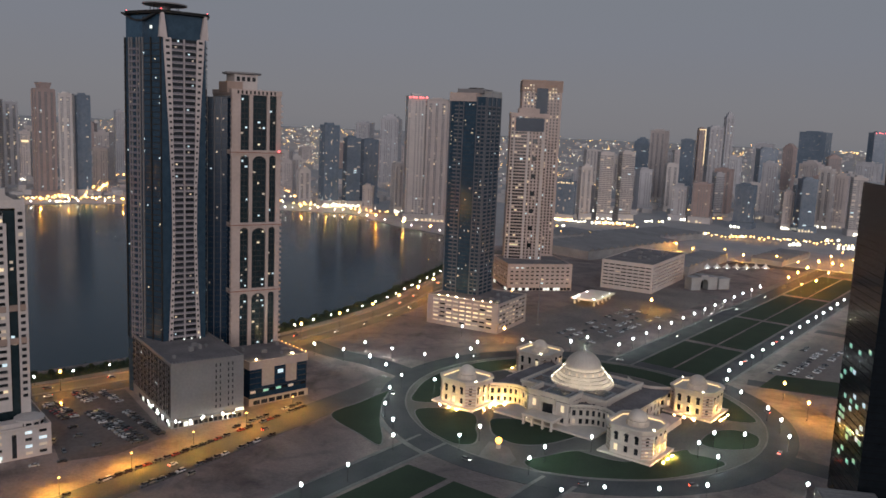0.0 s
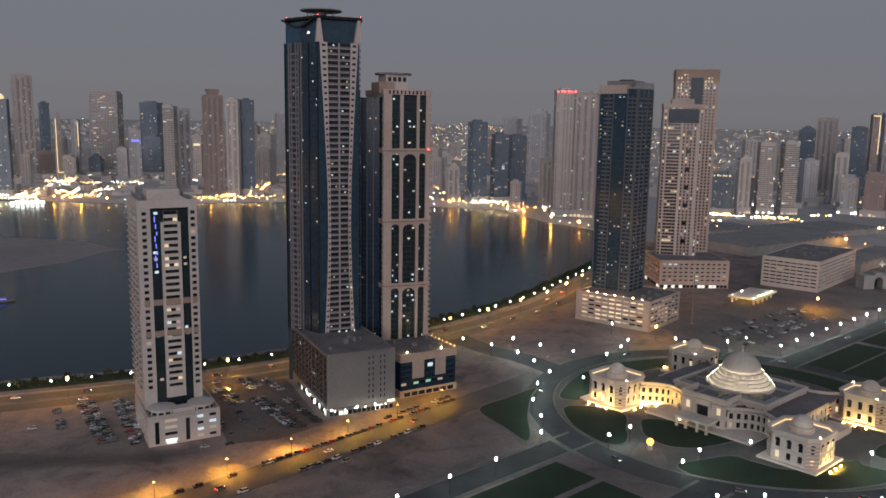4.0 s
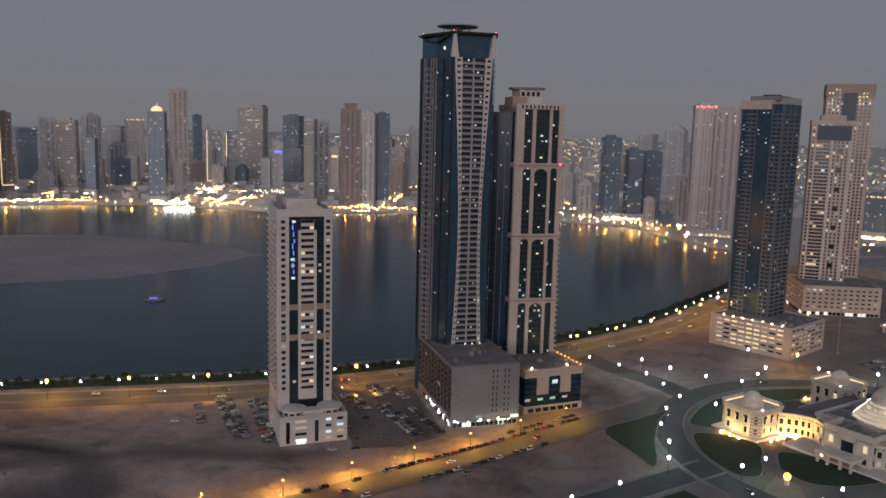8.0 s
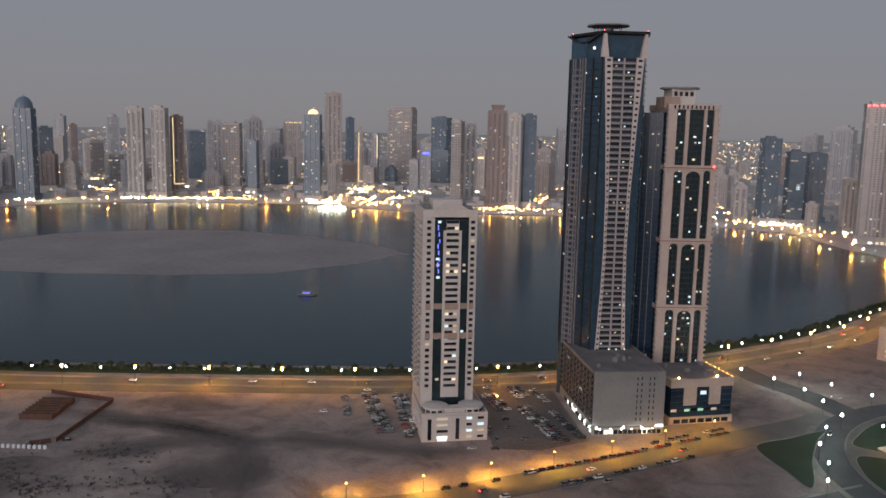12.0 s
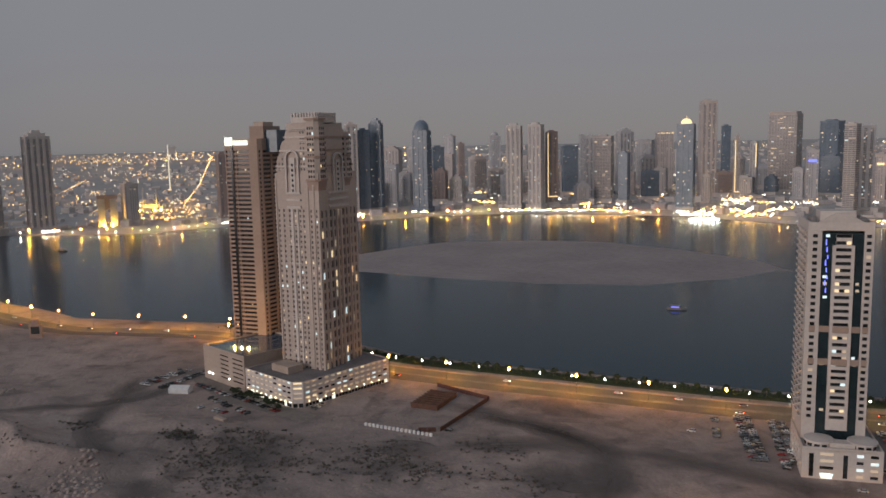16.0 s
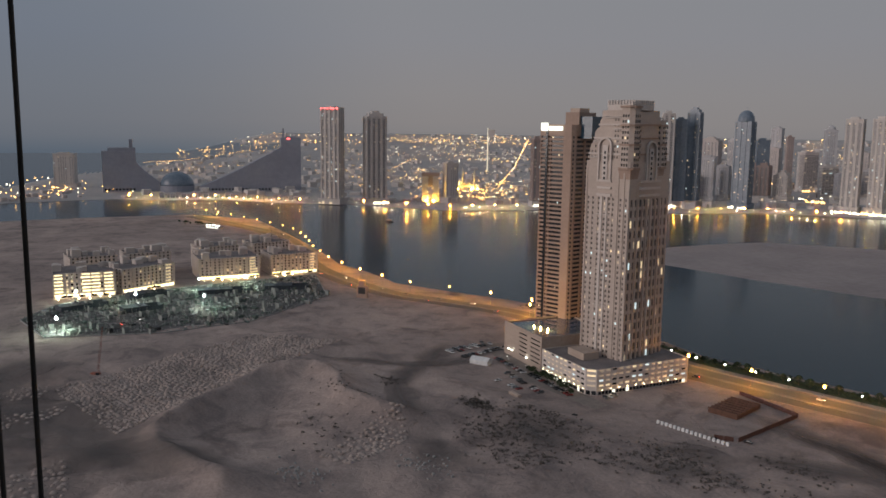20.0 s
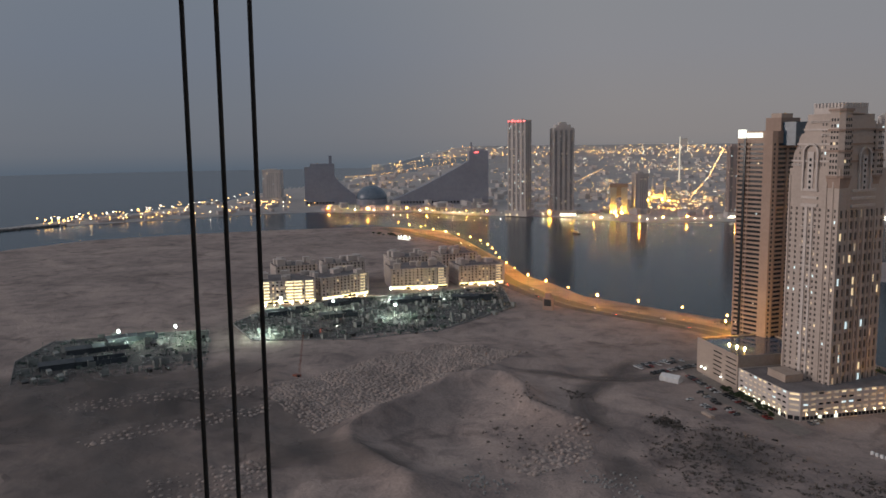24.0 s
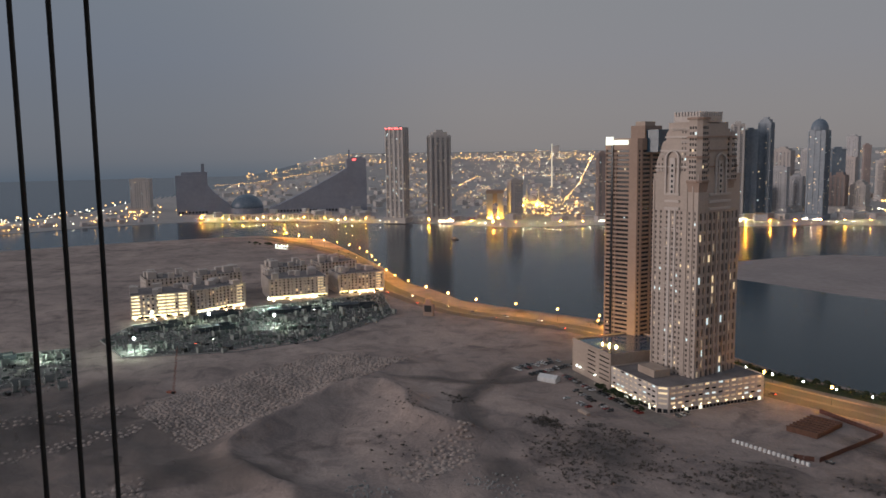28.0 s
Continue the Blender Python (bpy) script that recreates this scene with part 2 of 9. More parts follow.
LAMP_WHITE = glow("lamp_white", (0.88, 1.0, 0.93), 14.0, True)
LAMP_ORANGE = glow("lamp_orange", (1.0, 0.50, 0.12), 6.0)
LENS_WHITE = glow("lens_white", (0.85, 1.0, 0.92), 300.0, True)
LENS_PROM = glow("lens_promenade", (0.9, 1.0, 0.9), 20.0, True)
LENS_SITE = glow("lens_site", (0.80, 1.0, 0.86), 1500.0, True)
FLOOD_WHITE = glow("flood_white", (1.0, 0.92, 0.70), 450.0, True)
LENS_ORANGE = glow("lens_orange", (1.0, 0.40, 0.04), 2600.0, True)
LENS_POINT = glow("lens_point", (1.0, 0.40, 0.04), 1800.0, True)
LENS_SMALL = glow("lens_small", (1.0, 0.42, 0.04), 3600.0, True)
FLOOD = glow("flood_warm", (1.0, 0.54, 0.13), 1500.0, True)
DRUM_FILL = glow("drum_fill_light", (1.0, 0.90, 0.66), 8.0, True)
TERRACE_FILL = glow("terrace_fill_light", (1.0, 0.70, 0.34), 1.2, True)
FLOOD_SOFT = glow("flood_soft", (1.0, 0.70, 0.32), 260.0, True)
SHORE_ORANGE = glow("shore_lamp_orange", (1.0, 0.33, 0.03), 1250.0, True)
SHORE_WHITE = glow("shore_lamp_white", (1.0, 0.98, 0.86), 110.0, True)
FAR_ORANGE = glow("far_light_orange", (1.0, 0.54, 0.15), 4.6)
FAR_WHITE = glow("far_light_white", (1.0, 0.93, 0.72), 3.2)
UNDER_ORANGE = glow("lamp_underside_orange", (1.0, 0.36, 0.04), 260.0, True)
UNDER_WHITE = glow("lamp_underside_white", (1.0, 0.97, 0.85), 40.0, True)
FAR_PINK = glow("far_sign_magenta", (1.0, 0.25, 0.85), 1.6)
FAR_FAINT = glow("window_faint", (0.80, 0.66, 0.50), 0.075)
FAR_RED = glow("beacon_red", (1.0, 0.10, 0.10), 3.0)


def water_material():
    m, nt, bsdf = node_mat("lagoon_water")
    bsdf.inputs["Base Color"].default_value = (0.008, 0.034, 0.055, 1)
    bsdf.inputs["Roughness"].default_value = 0.17
    bsdf.inputs["IOR"].default_value = 1.2
    tc = nt.nodes.new("ShaderNodeTexCoord")
    heights = []
    for s, d in ((0.045, 3), (0.35, 2)):
        n = nt.nodes.new("ShaderNodeTexNoise")
        n.inputs["Scale"].default_value, n.inputs["Detail"].default_value = s, d
        nt.links.new(tc.outputs["Object"], n.inputs["Vector"])
        heights.append(n)
    b1, b2 = nt.nodes.new("ShaderNodeBump"), nt.nodes.new("ShaderNodeBump")
    b1.inputs["Strength"].default_value, b1.inputs["Distance"].default_value = 0.35, 0.3
    b2.inputs["Strength"].default_value, b2.inputs["Distance"].default_value = 0.7, 0.06
    nt.links.new(heights[0].outputs[0], b1.inputs["Height"])
    nt.links.new(heights[1].outputs[0], b2.inputs["Height"])
    nt.links.new(b1.outputs[0], b2.inputs["Normal"])
    nt.links.new(b2.outputs[0], bsdf.inputs["Normal"])
    return m


WATER = water_material()


# ---- mesh helpers ----
class Mesh:
    """Collects faces; each face carries a material index."""

    def __init__(self):
        self.v, self.f, self.k = [], [], []

    def face(self, pts, k=0):
        n = len(self.v)
        self.v.extend([tuple(p) for p in pts])
        self.f.append(tuple(range(n, n + len(pts))))
        self.k.append(k)

    def prism(self, plan, z0, z1, k=0, top=None, grow=0.0):
        """A solid over a plan that runs counter-clockwise; grow widens the top."""
        n, b = len(plan), len(self.v)
        cx, cy = sum(p[0] for p in plan) / n, sum(p[1] for p in plan) / n
        up = [(cx + (x - cx) * (1 + grow), cy + (y - cy) * (1 + grow)) for x, y in plan]
        self.v.extend([(x, y, z0) for x, y in plan] + [(x, y, z1) for x, y in up])
        for i in range(n):
            j = (i + 1) % n
            self.f.append((b + i, b + j, b + n + j, b + n + i))
            self.k.append(k)
        self.f.append(tuple(b + n + i for i in range(n)))
        self.k.append(k if top is None else top)
        self.f.append(tuple(b + i for i in reversed(range(n))))
        self.k.append(k)

    def box(self, x0, x1, y0, y1, z0, z1, k=0, top=None):
        self.prism([(x0, y0), (x1, y0), (x1, y1), (x0, y1)], z0, z1, k, top)

    def strip_box(self, p, q, out, thick, z0, z1, k=0):
        """A slab along the wall line p to q, from `out` before it to `out - thick`."""
        dx, dy = q[0] - p[0], q[1] - p[1]
        d = math.hypot(dx, dy)
        nx, ny = dy / d, -dx / d
        a, b = out, out - thick
        self.prism([(p[0] + nx * a, p[1] + ny * a), (q[0] + nx * a, q[1] + ny * a), (q[0] + nx * b, q[1] + ny * b), (p[0] + nx * b, p[1] + ny * b)], z0, z1, k)

    def turned(self, profile, n=20, cx=0.0, cy=0.0, k=0, a0=0.0):
        """A body turned about the vertical: profile is (radius, height) from low to high."""
        b = len(self.v)
        for r, z in profile:
            self.v.extend([(cx + r * math.cos(a0 + 2 * math.pi * i / n), cy + r * math.sin(a0 + 2 * math.pi * i / n), z) for i in range(n)])
        for s in range(len(profile) - 1):
            for i in range(n):
                j = (i + 1) % n
                self.f.append((b + s * n + i, b + s * n + j, b + (s + 1) * n + j, b + (s + 1) * n + i))
                self.k.append(k)
        self.f.append(tuple(b + (len(profile) - 1) * n + i for i in range(n)))
        self.k.append(k)
        self.f.append(tuple(b + i for i in reversed(range(n))))
        self.k.append(k)

    def data(self, name, mats, smooth=False):
        me = bpy.data.meshes.new(name)
        me.from_pydata(self.v, [], self.f)
        for m in mats:
            me.materials.append(m)
        if len(mats) > 1:
            me.polygons.foreach_set("material_index", self.k)
        if smooth:
            me.polygons.foreach_set("use_smooth", [True] * len(self.f))
        me.update()
        return me


def part(name, mesh, material, parent=None, label="", smooth=False, kind=""):
    mats = material if isinstance(material, (list, tuple)) else [material]
    ob = new(name, mesh.data(name, mats, smooth) if isinstance(mesh, Mesh) else mesh)
    if parent:
        ob.parent = parent
    return tagged(ob, label, kind=kind)


def thing(name, x, y, turn=0.0, z=0.0, label="", category="", group="", kind=""):
    ob = new(name)
    ob.matrix_world = pose(x, y, z, 0, 0, turn)
    return tagged(ob, label, category, group, kind)


def pane_mesh(name, mat):
    m = Mesh()
    m.box(-0.5, 0.5, -0.06, 0.0, -0.5, 0.5)
    return m.data(name, [mat])


SOFT_PANE = surface("curtained_window_glass", (0.050, 0.045, 0.044), (0.115, 0.10, 0.095), 0.4, 0.3, spread=0.5)
PANES = {k: pane_mesh("window_" + k, v) for k, v in dict(soft=SOFT_PANE, dark=PANE, glass=GLASS, warm=LIT_WARM, cool=LIT_COOL, dim=LIT_DIM, green=LIT_GREEN).items()}
KIND_MAT = dict(soft=SOFT_PANE, dark=PANE, glass=GLASS, warm=LIT_WARM, cool=LIT_COOL, dim=LIT_DIM, green=LIT_GREEN)
rng = random.Random(7)


def pick(lit, mix=("warm", "cool", "dim")):
    return rng.choice(mix) if rng.random() < lit else "dark"


def facade(mesh, p, q, z0, z1, cols, rows, depth=0.35, k=0):
    """A wall from p to q (plan, outside on the right hand) with a hole at each column and row; gives the holes back."""
    dx, dy = q[0] - p[0], q[1] - p[1]
    d = math.hypot(dx, dy)
    ux, uy = dx / d, dy / d
    nx, ny = uy, -ux

    def at(u, z, out=0.0):
        return (p[0] + ux * u + nx * out, p[1] + uy * u + ny * out, z)

    edges = [0.0] + [e for c in cols for e in c] + [d]
    for a, b in zip(edges[0::2], edges[1::2]):
        if b - a > 1e-4:
            mesh.face([at(a, z0), at(b, z0), at(b, z1), at(a, z1)], k)
    holes = []
    for a, b in cols:
        zs = [z0] + [e for r in rows for e in r] + [z1]
        for lo, hi in zip(zs[0::2], zs[1::2]):
            if hi - lo > 1e-4:
                mesh.face([at(a, lo), at(b, lo), at(b, hi), at(a, hi)], k)
        for lo, hi in rows:
            for s, e in (((a, lo), (b, lo)), ((b, lo), (b, hi)), ((b, hi), (a, hi)), ((a, hi), (a, lo))):
                mesh.face([at(*s), at(*e), at(*e, -depth), at(*s, -depth)], k)
            c = at((a + b) / 2, (lo + hi) / 2, -depth)
            holes.append((c, b - a, hi - lo, math.atan2(uy, ux)))
    return holes


def fill(holes, parent, lit=0.1, mix=("warm", "cool", "dim"), cap=300, name="window", base="dark"):
    """Panes for the holes: objects on shared meshes up to the cap, the rest joined."""
    cap = min(cap, 125)
    rest = {}
    step = max(1, math.ceil(len(holes) / cap))
    for i, (c, w, h, a) in enumerate(holes):
        kind = pick(lit, mix)
        kind = base if kind == "dark" else kind
        if i % step == 0:
            ob = new(name, PANES[kind])
            ob.parent = parent
            ob.location, ob.rotation_euler, ob.scale = c, (0, 0, a), (w, 1, h)
        else:
            m = rest.setdefault(kind, Mesh())
            ux, uy = math.cos(a) * w / 2, math.sin(a) * w / 2
            z = h / 2
            m.face([(c[0] - ux, c[1] - uy, c[2] - z), (c[0] + ux, c[1] + uy, c[2] - z), (c[0] + ux, c[1] + uy, c[2] + z), (c[0] - ux, c[1] - uy, c[2] + z)])
    for kind, m in rest.items():
        part("window_panes", m, KIND_MAT[kind], parent, kind="stuff")


def spaced(length, n, share=0.5, margin=0.0):
    """n openings spread evenly along a length."""
    s = (length - 2 * margin) / n
    return [(margin + s * (i + 0.5 - share / 2), margin + s * (i + 0.5 + share / 2)) for i in range(n)]


def storeys(z0, h, n, sill=0.3, head=0.85):
    return [(z0 + h * (i + sill), z0 + h * (i + head)) for i in range(n)]


def lerp_table(table, x):
    if x <= table[0][0]:
        return table[0][1]
    for (a, u), (b, v) in zip(table, table[1:]):
        if x <= b:
            s = (x - a) / (b - a)
            return u + (v - u) * s
    return table[-1][1]


def smooth_line(pts, step=8.0):
    """A rounded line through plan points."""
    out = []
    n = len(pts)
    for i in range(n - 1):
        p0, p1, p2, p3 = [Vector(pts[max(0, min(n - 1, i + d))]) for d in (-1, 0, 1, 2)]
        k = max(1, int((p2 - p1).length / step))
        for s in range(k):
            t = s / k
            out.append(0.5 * (2 * p1 + (p2 - p0) * t + (2 * p0 - 5 * p1 + 4 * p2 - p3) * t * t + (3 * p1 - p0 - 3 * p2 + p3) * t ** 3))
    return out + [Vector(pts[-1])]


def offset_line(line, d):
    out = []
    for i, p in enumerate(line):
        a, b = line[max(0, i - 1)], line[min(len(line) - 1, i + 1)]
        t = (b - a).normalized()
        out.append(p + Vector((t.y, -t.x)) * d)
    return out


def ribbon(name, line, d0, d1, z0, z1, mat, parent=None, label="", kind="structure", category=""):
    """A raised strip between two offsets of a line."""
    a, b = offset_line(line, d0), offset_line(line, d1)
    m = Mesh()
    for i in range(len(line) - 1):
        p, q, r, s = a[i], a[i + 1], b[i + 1], b[i]
        m.face([(*p, z1), (*s, z1), (*r, z1), (*q, z1)][::-1])
        m.face([(*p, z0), (*p, z1), (*q, z1), (*q, z0)][::-1])
        m.face([(*s, z0), (*r, z0), (*r, z1), (*s, z1)][::-1])
    ob = part(name, m, mat, parent)
    return tagged(ob, label, category or name, "", kind)


def along(line, gap, start=0.0):
    """Points every `gap` metres on a line, with the direction."""
    out, need = [], start
    for a, b in zip(line, line[1:]):
        d = (b - a).length
        while need <= d:
            out.append((a + (b - a) * (need / d), (b - a).normalized()))
            need += gap
        need -= d
    return out


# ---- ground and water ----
# distance haze is put into this colour: paler than the near sand
FAR_LAND = surface("hazed_far_plain", (0.36, 0.335, 0.325), (0.46, 0.425, 0.41), 0.006, 0.95, fine=8, spread=0)

def clamp01(s):
    return max(0.0, min(1.0, s))


def ease(a, b, x):
    s = clamp01((x - a) / (b - a))
    return s * s * (3 - 2 * s)


# bearing in degrees, distance from the foot of the tower
NEAR_SHORE = ((-125, 1100), (-110, 1220), (-94.6, 1330), (-91.4, 1444), (-86.3, 1520), (-75.6, 1550), (-67.7, 1570), (-63, 1480), (-60.4, 1231), (-57.3, 985), (-55.2, 925), (-53.3, 860), (-49.5, 818), (-43.4, 767), (-34.5, 653), (-31.6, 618), (-26.2, 590), (-20.6, 571), (-15, 558), (-6.5, 550), (0, 562), (4.5, 577), (10, 600), (15.2, 640), (20.1, 707), (24.8, 830), (26.8, 910), (29, 1070), (31, 1150))
FAR_SHORE = ((-125, 1150), (-91, 1810), (-84.5, 1844), (-75.6, 1921), (-72, 1939), (-69, 1897), (-64.9, 1880), (-61.4, 1803), (-55.6, 1745), (-53.4, 1705), (-49.9, 1650), (-45.5, 1685), (-41.5, 1696), (-34, 1710), (-28.5, 1800), (-22, 1800), (-12.7, 1738), (-5.7, 1610), (-1, 1590), (4.5, 1600), (15.2, 1530), (19.9, 1500), (23.1, 1340), (26.3, 1262), (29, 1175), (31, 1152))
SPIT_IN = ((-38, 1130), (-34.8, 1020), (-28.8, 950), (-22, 905), (-15, 900), (-8.9, 965), (-5.4, 1060))
SPIT_OUT = ((-38, 1150), (-34, 1240), (-28.7, 1340), (-22, 1350), (-17.7, 1330), (-12, 1240), (-7.3, 1150), (-5.4, 1066))
SEA_EDGE = ((-92, 1815), (-90, 1880), (-84, 2030), (-78, 2330), (-74, 2900), (-70.5, 4880))


def far_rise(az, r):
    """The plain climbs very slowly towards the inland horizon."""
    s = clamp01((r - 2500) / 2400)
    return 0.4 + 122 * s * s * (1.4 - 0.4 * s) * ease(-69, -60.5, az)


RIDGE = [Vector(p) for p in ((-330, 150), (-380, 140), (-410, 150), (-437, 194), (-462, 240), (-456, 272), (-420, 268), (-392, 254), (-350, 262))]


def dunes(x, y):
    mask = ease(365, 325, y) * ease(-100, -160, x) * ease(-640, -560, x)
    if mask <= 0:
        return 0.0
    h = 2.4 * noise.noise((x / 75, y / 75, 0.3)) + 1.9 * noise.noise((x / 26, y / 26, 4.1)) + 0.8 * noise.noise((x / 10, y / 10, 9.7))
    p, d = Vector((x, y)), 1e9
    for a, b in zip(RIDGE, RIDGE[1:]):
        s = clamp01((p - a).dot(b - a) / (b - a).length_squared)
        d = min(d, (p - a - (b - a) * s).length)
    hollow = -3.0 * math.exp(-(((x + 385) / 30) ** 2 + ((y - 208) / 26) ** 2))
    return max(-0.2, mask * (h + 9.5 * math.exp(-((d * d + 4) ** 0.5 - 2) / 9.5) + hollow + 3.4))


def over_bay(az, d, z):
    """True where the open bay lies beyond the coast road, before the farthest shore."""
    if az > -60.0:
        return False
    sight = (z - 165.0) / d
    coast = lerp_table(((-75, -0.060), (-69.6, -0.0466), (-62.9, -0.031), (-60.0, -0.024)), az)
    return coast < sight < (-0.021 if az > -68.5 else 1.0)


def make_ground():
    azs = [-180 + 4 * i for i in range(14)] + [-124 + 2 * i for i in range(14)] + [-96 + 0.3 * i for i in range(521)] + [61 + 4 * i for i in range(30)]
    cols, mats = [], []
    for az in azs:
        wet = ease(-128, -122, az) * (1 - ease(28.5, 30.5, az))
        rn, rf = lerp_table(NEAR_SHORE, az), lerp_table(FAR_SHORE, az)
        rf = max(rf, rn + 24)
        rs = lerp_table(SEA_EDGE, az) if az > -128 else 4880
        rs = max(rs, rf + 8)
        bank = -38 < az < -5.4
        r1, r2 = (lerp_table(SPIT_IN, az), lerp_table(SPIT_OUT, az)) if bank else (rn + (rf - rn) * 0.4, rn + (rf - rn) * 0.6)
        rings = []
        n1 = 180
        near_edge = min(rn - 40, 640)
        for i in range(n1):
            r = 6 + (near_edge - 6) * i / 149 if i < 150 else near_edge + (rn - near_edge) * (i - 149) / 30
            rings.append((r, 0.0))
        rings.append((rn + 5, -3.0 * wet))
        top = 0.0 if wet < 1 else (-0.88 if bank else -3.0)
        low = -3.0 * wet
        m = (r1 + r2) / 2
        w = max(3.0, min(26.0, (r2 - r1) / 3))
        for r, z in ((r1 - 14, low), (r1 + w, top), (m, top + 0.12), (r2 - w, top), (r2 + 14, low), (rf - 5, low), (rf, 0.4)):
            rings.append((r, z))
        far = []
        for i in range(1, 17):
            r = rf + (rs - rf) * i / 16
            far.append((r, far_rise(az, r) if rs > rf + 9 else -3.0))
        far.append((min(4895, rs + 8), far_rise(az, rs) if az > -70.5 or az < -128 else -3.0))
        far.append((4900, far_rise(az, 4900) if az > -70.5 or az < -128 else -3.0))
        rings += far
        s, c = math.sin(radians(az)), math.cos(radians(az))
        col = []
        for i, (r, z) in enumerate(rings):
            x, y = r * s, r * c
            if i < n1:
                z += dunes(x, y)
            col.append((x, y, z))
        cols.append(col)
    n = len(cols[0])
    m = Mesh()
    for col in cols:
        m.v.extend(col)
    for i in range(len(cols)):
        j = (i + 1) % len(cols)
        for k in range(n - 1):
            m.f.append((i * n + k, i * n + k + 1, j * n + k + 1, j * n + k))
            px, py, pz = m.v[i * n + k + 1]
            bay = k >= 187 and -75 < azs[i] < -60 and over_bay(azs[i], math.hypot(px, py), pz)
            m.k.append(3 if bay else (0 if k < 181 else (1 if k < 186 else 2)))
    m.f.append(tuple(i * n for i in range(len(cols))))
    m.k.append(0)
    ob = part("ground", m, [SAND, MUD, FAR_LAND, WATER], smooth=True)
    return tagged(ob, "bare grey-brown sand flats with low dunes and shorelines", "ground", "", "structure")


make_ground()
lagoon = Mesh()
lagoon.face([(4960 * math.cos(a), 4960 * math.sin(a), -1.0) for a in [2 * math.pi * i / 72 for i in range(72)]])
tagged(part("water", lagoon, WATER), "dark blue still lagoon and sea at dusk", "water", "", "structure")

# ---- roads ----
CORNICHE = smooth_line([(-1420, 600), (-1108, 600), (-900, 522), (-787, 487), (-657, 475), (-591, 492), (-502, 514), (-400, 496), (-333, 484), (-276, 484), (-184, 491), (-64, 502), (30, 522), (110, 553), (190, 598), (284, 662), (358, 735), (440, 820), (560, 960)])
STREET = smooth_line([(-420, 235), (-260, 270), (-160, 302), (-110, 315), (-52, 333), (-16, 346), (11, 362), (42, 379), (74, 397), (140, 436), (186, 463), (206, 478)])
CX, CY = 293.0, 391.0
E1, E2 = Vector((0.44, -0.898)), Vector((0.898, 0.44))


def court(a, b):
    """A plan point from the middle of the domed hall, along its two axes."""
    p = Vector((CX, CY)) + E1 * a + E2 * b
    return p.x, p.y


def ring_line(r, a0=0, a1=360, n=96):
    return [Vector((CX + r * math.cos(radians(a0 + (a1 - a0) * i / n)), CY + r * math.sin(radians(a0 + (a1 - a0) * i / n)))) for i in range(n + 1)]


def slab(name, pts, z0, z1, mat, label, category):
    m = Mesh()
    m.prism(pts, z0, z1)
    return tagged(part(name, m, mat), label, category, "", "structure")


SHADY = [p for p in CORNICHE if p.x > -372]
ribbon("promenade", SHADY, -23, -17.2, -0.5, 0.25, PAVING, label="pale paved shore promenade beside the corniche", category="pavement")
ribbon("planting_bed", SHADY, -39, -23.2, -0.5, 0.2, GRASS, label="dark planted strip between promenade and water", category="planting bed")
ribbon("road", CORNICHE, 2.0, 13.5, -0.5, 0.12, WORN_ASPHALT, label="asphalt carriageway of the shore road", category="road")
ribbon("road", CORNICHE, -13.5, -2.0, -0.5, 0.12, WORN_ASPHALT, label="asphalt carriageway of the shore road", category="road")
ribbon("median", CORNICHE, -1.8, 1.8, -0.5, 0.3, PAVING, label="narrow paved median of the shore road", category="median")
ribbon("road", STREET, -10.5, 10.5, -0.5, 0.10, WORN_ASPHALT, label="asphalt side street lit by orange lamps", category="road")
ribbon("road", ring_line(115), -8, 8, -0.5, 0.14, ASPHALT, label="asphalt ring road round the domed hall", category="road")
ribbon("kerb", ring_line(106.6), -0.4, 0.4, -0.5, 0.3, PAVING, label="pale kerb round the circular lawn", category="kerb")
# boulevards on both sides of the ring
for side, offs in ((1, (-25, 42)), (-1, (-32, 45))):
    for off in offs:
        near, far_end = court(off, side * 104), court(off, side * (720 if side > 0 else 330))
        ribbon("road", [Vector(near), Vector(far_end)], -7.5, 7.5, -0.5, 0.09, ASPHALT, label="straight asphalt boulevard carriageway", category="road")
        ribbon("kerb", [Vector(near), Vector(far_end)], -9.6, -7.7, -0.5, 0.16, PAVING, label="pale kerb strip beside the boulevard", category="kerb")
        ribbon("kerb", [Vector(near), Vector(far_end)], 7.7, 9.6, -0.5, 0.16, PAVING, label="pale kerb strip beside the boulevard", category="kerb")
ribbon("road", smooth_line([court(-262, -14), court(-190, -25), court(-150, -22), court(-112, -26)]), -10, 10, -0.5, 0.08, ASPHALT, label="asphalt road into the ring", category="road")
ribbon("road", [Vector(court(112, 0)), Vector(court(330, 0))], -9, 9, -0.5, 0.08, ASPHALT, label="asphalt road into the ring", category="road")
ribbon("road", [Vector(court(-500, 690)), Vector(court(420, 690))], -22, 22, -0.5, 0.07, ASPHALT, label="wide orange-lit cross road", category="road")
ribbon("road", [Vector((700, 618)), Vector((1080, 806))], -16, 16, -0.5, 0.085, DUSTY, label="wide orange-lit road past the boulevard", category="road")
ribbon("road", [Vector(court(56, 330)), Vector(court(330, 330))], -7, 7, -0.5, 0.06, ASPHALT, label="orange-lit side road", category="road")
ribbon("road", [Vector(court(60, 128)), Vector(court(150, 150))], -7, 7, -0.5, 0.06, ASPHALT, label="orange-lit side road", category="road")

court_floor = Mesh()
court_floor.prism([(p.x, p.y) for p in ring_line(106, n=72)[:-1]], -0.4, 0.17)
tagged(part("pavement", court_floor, WORN_ASPHALT), "grey paved court round the domed hall", "pavement", "", "structure")


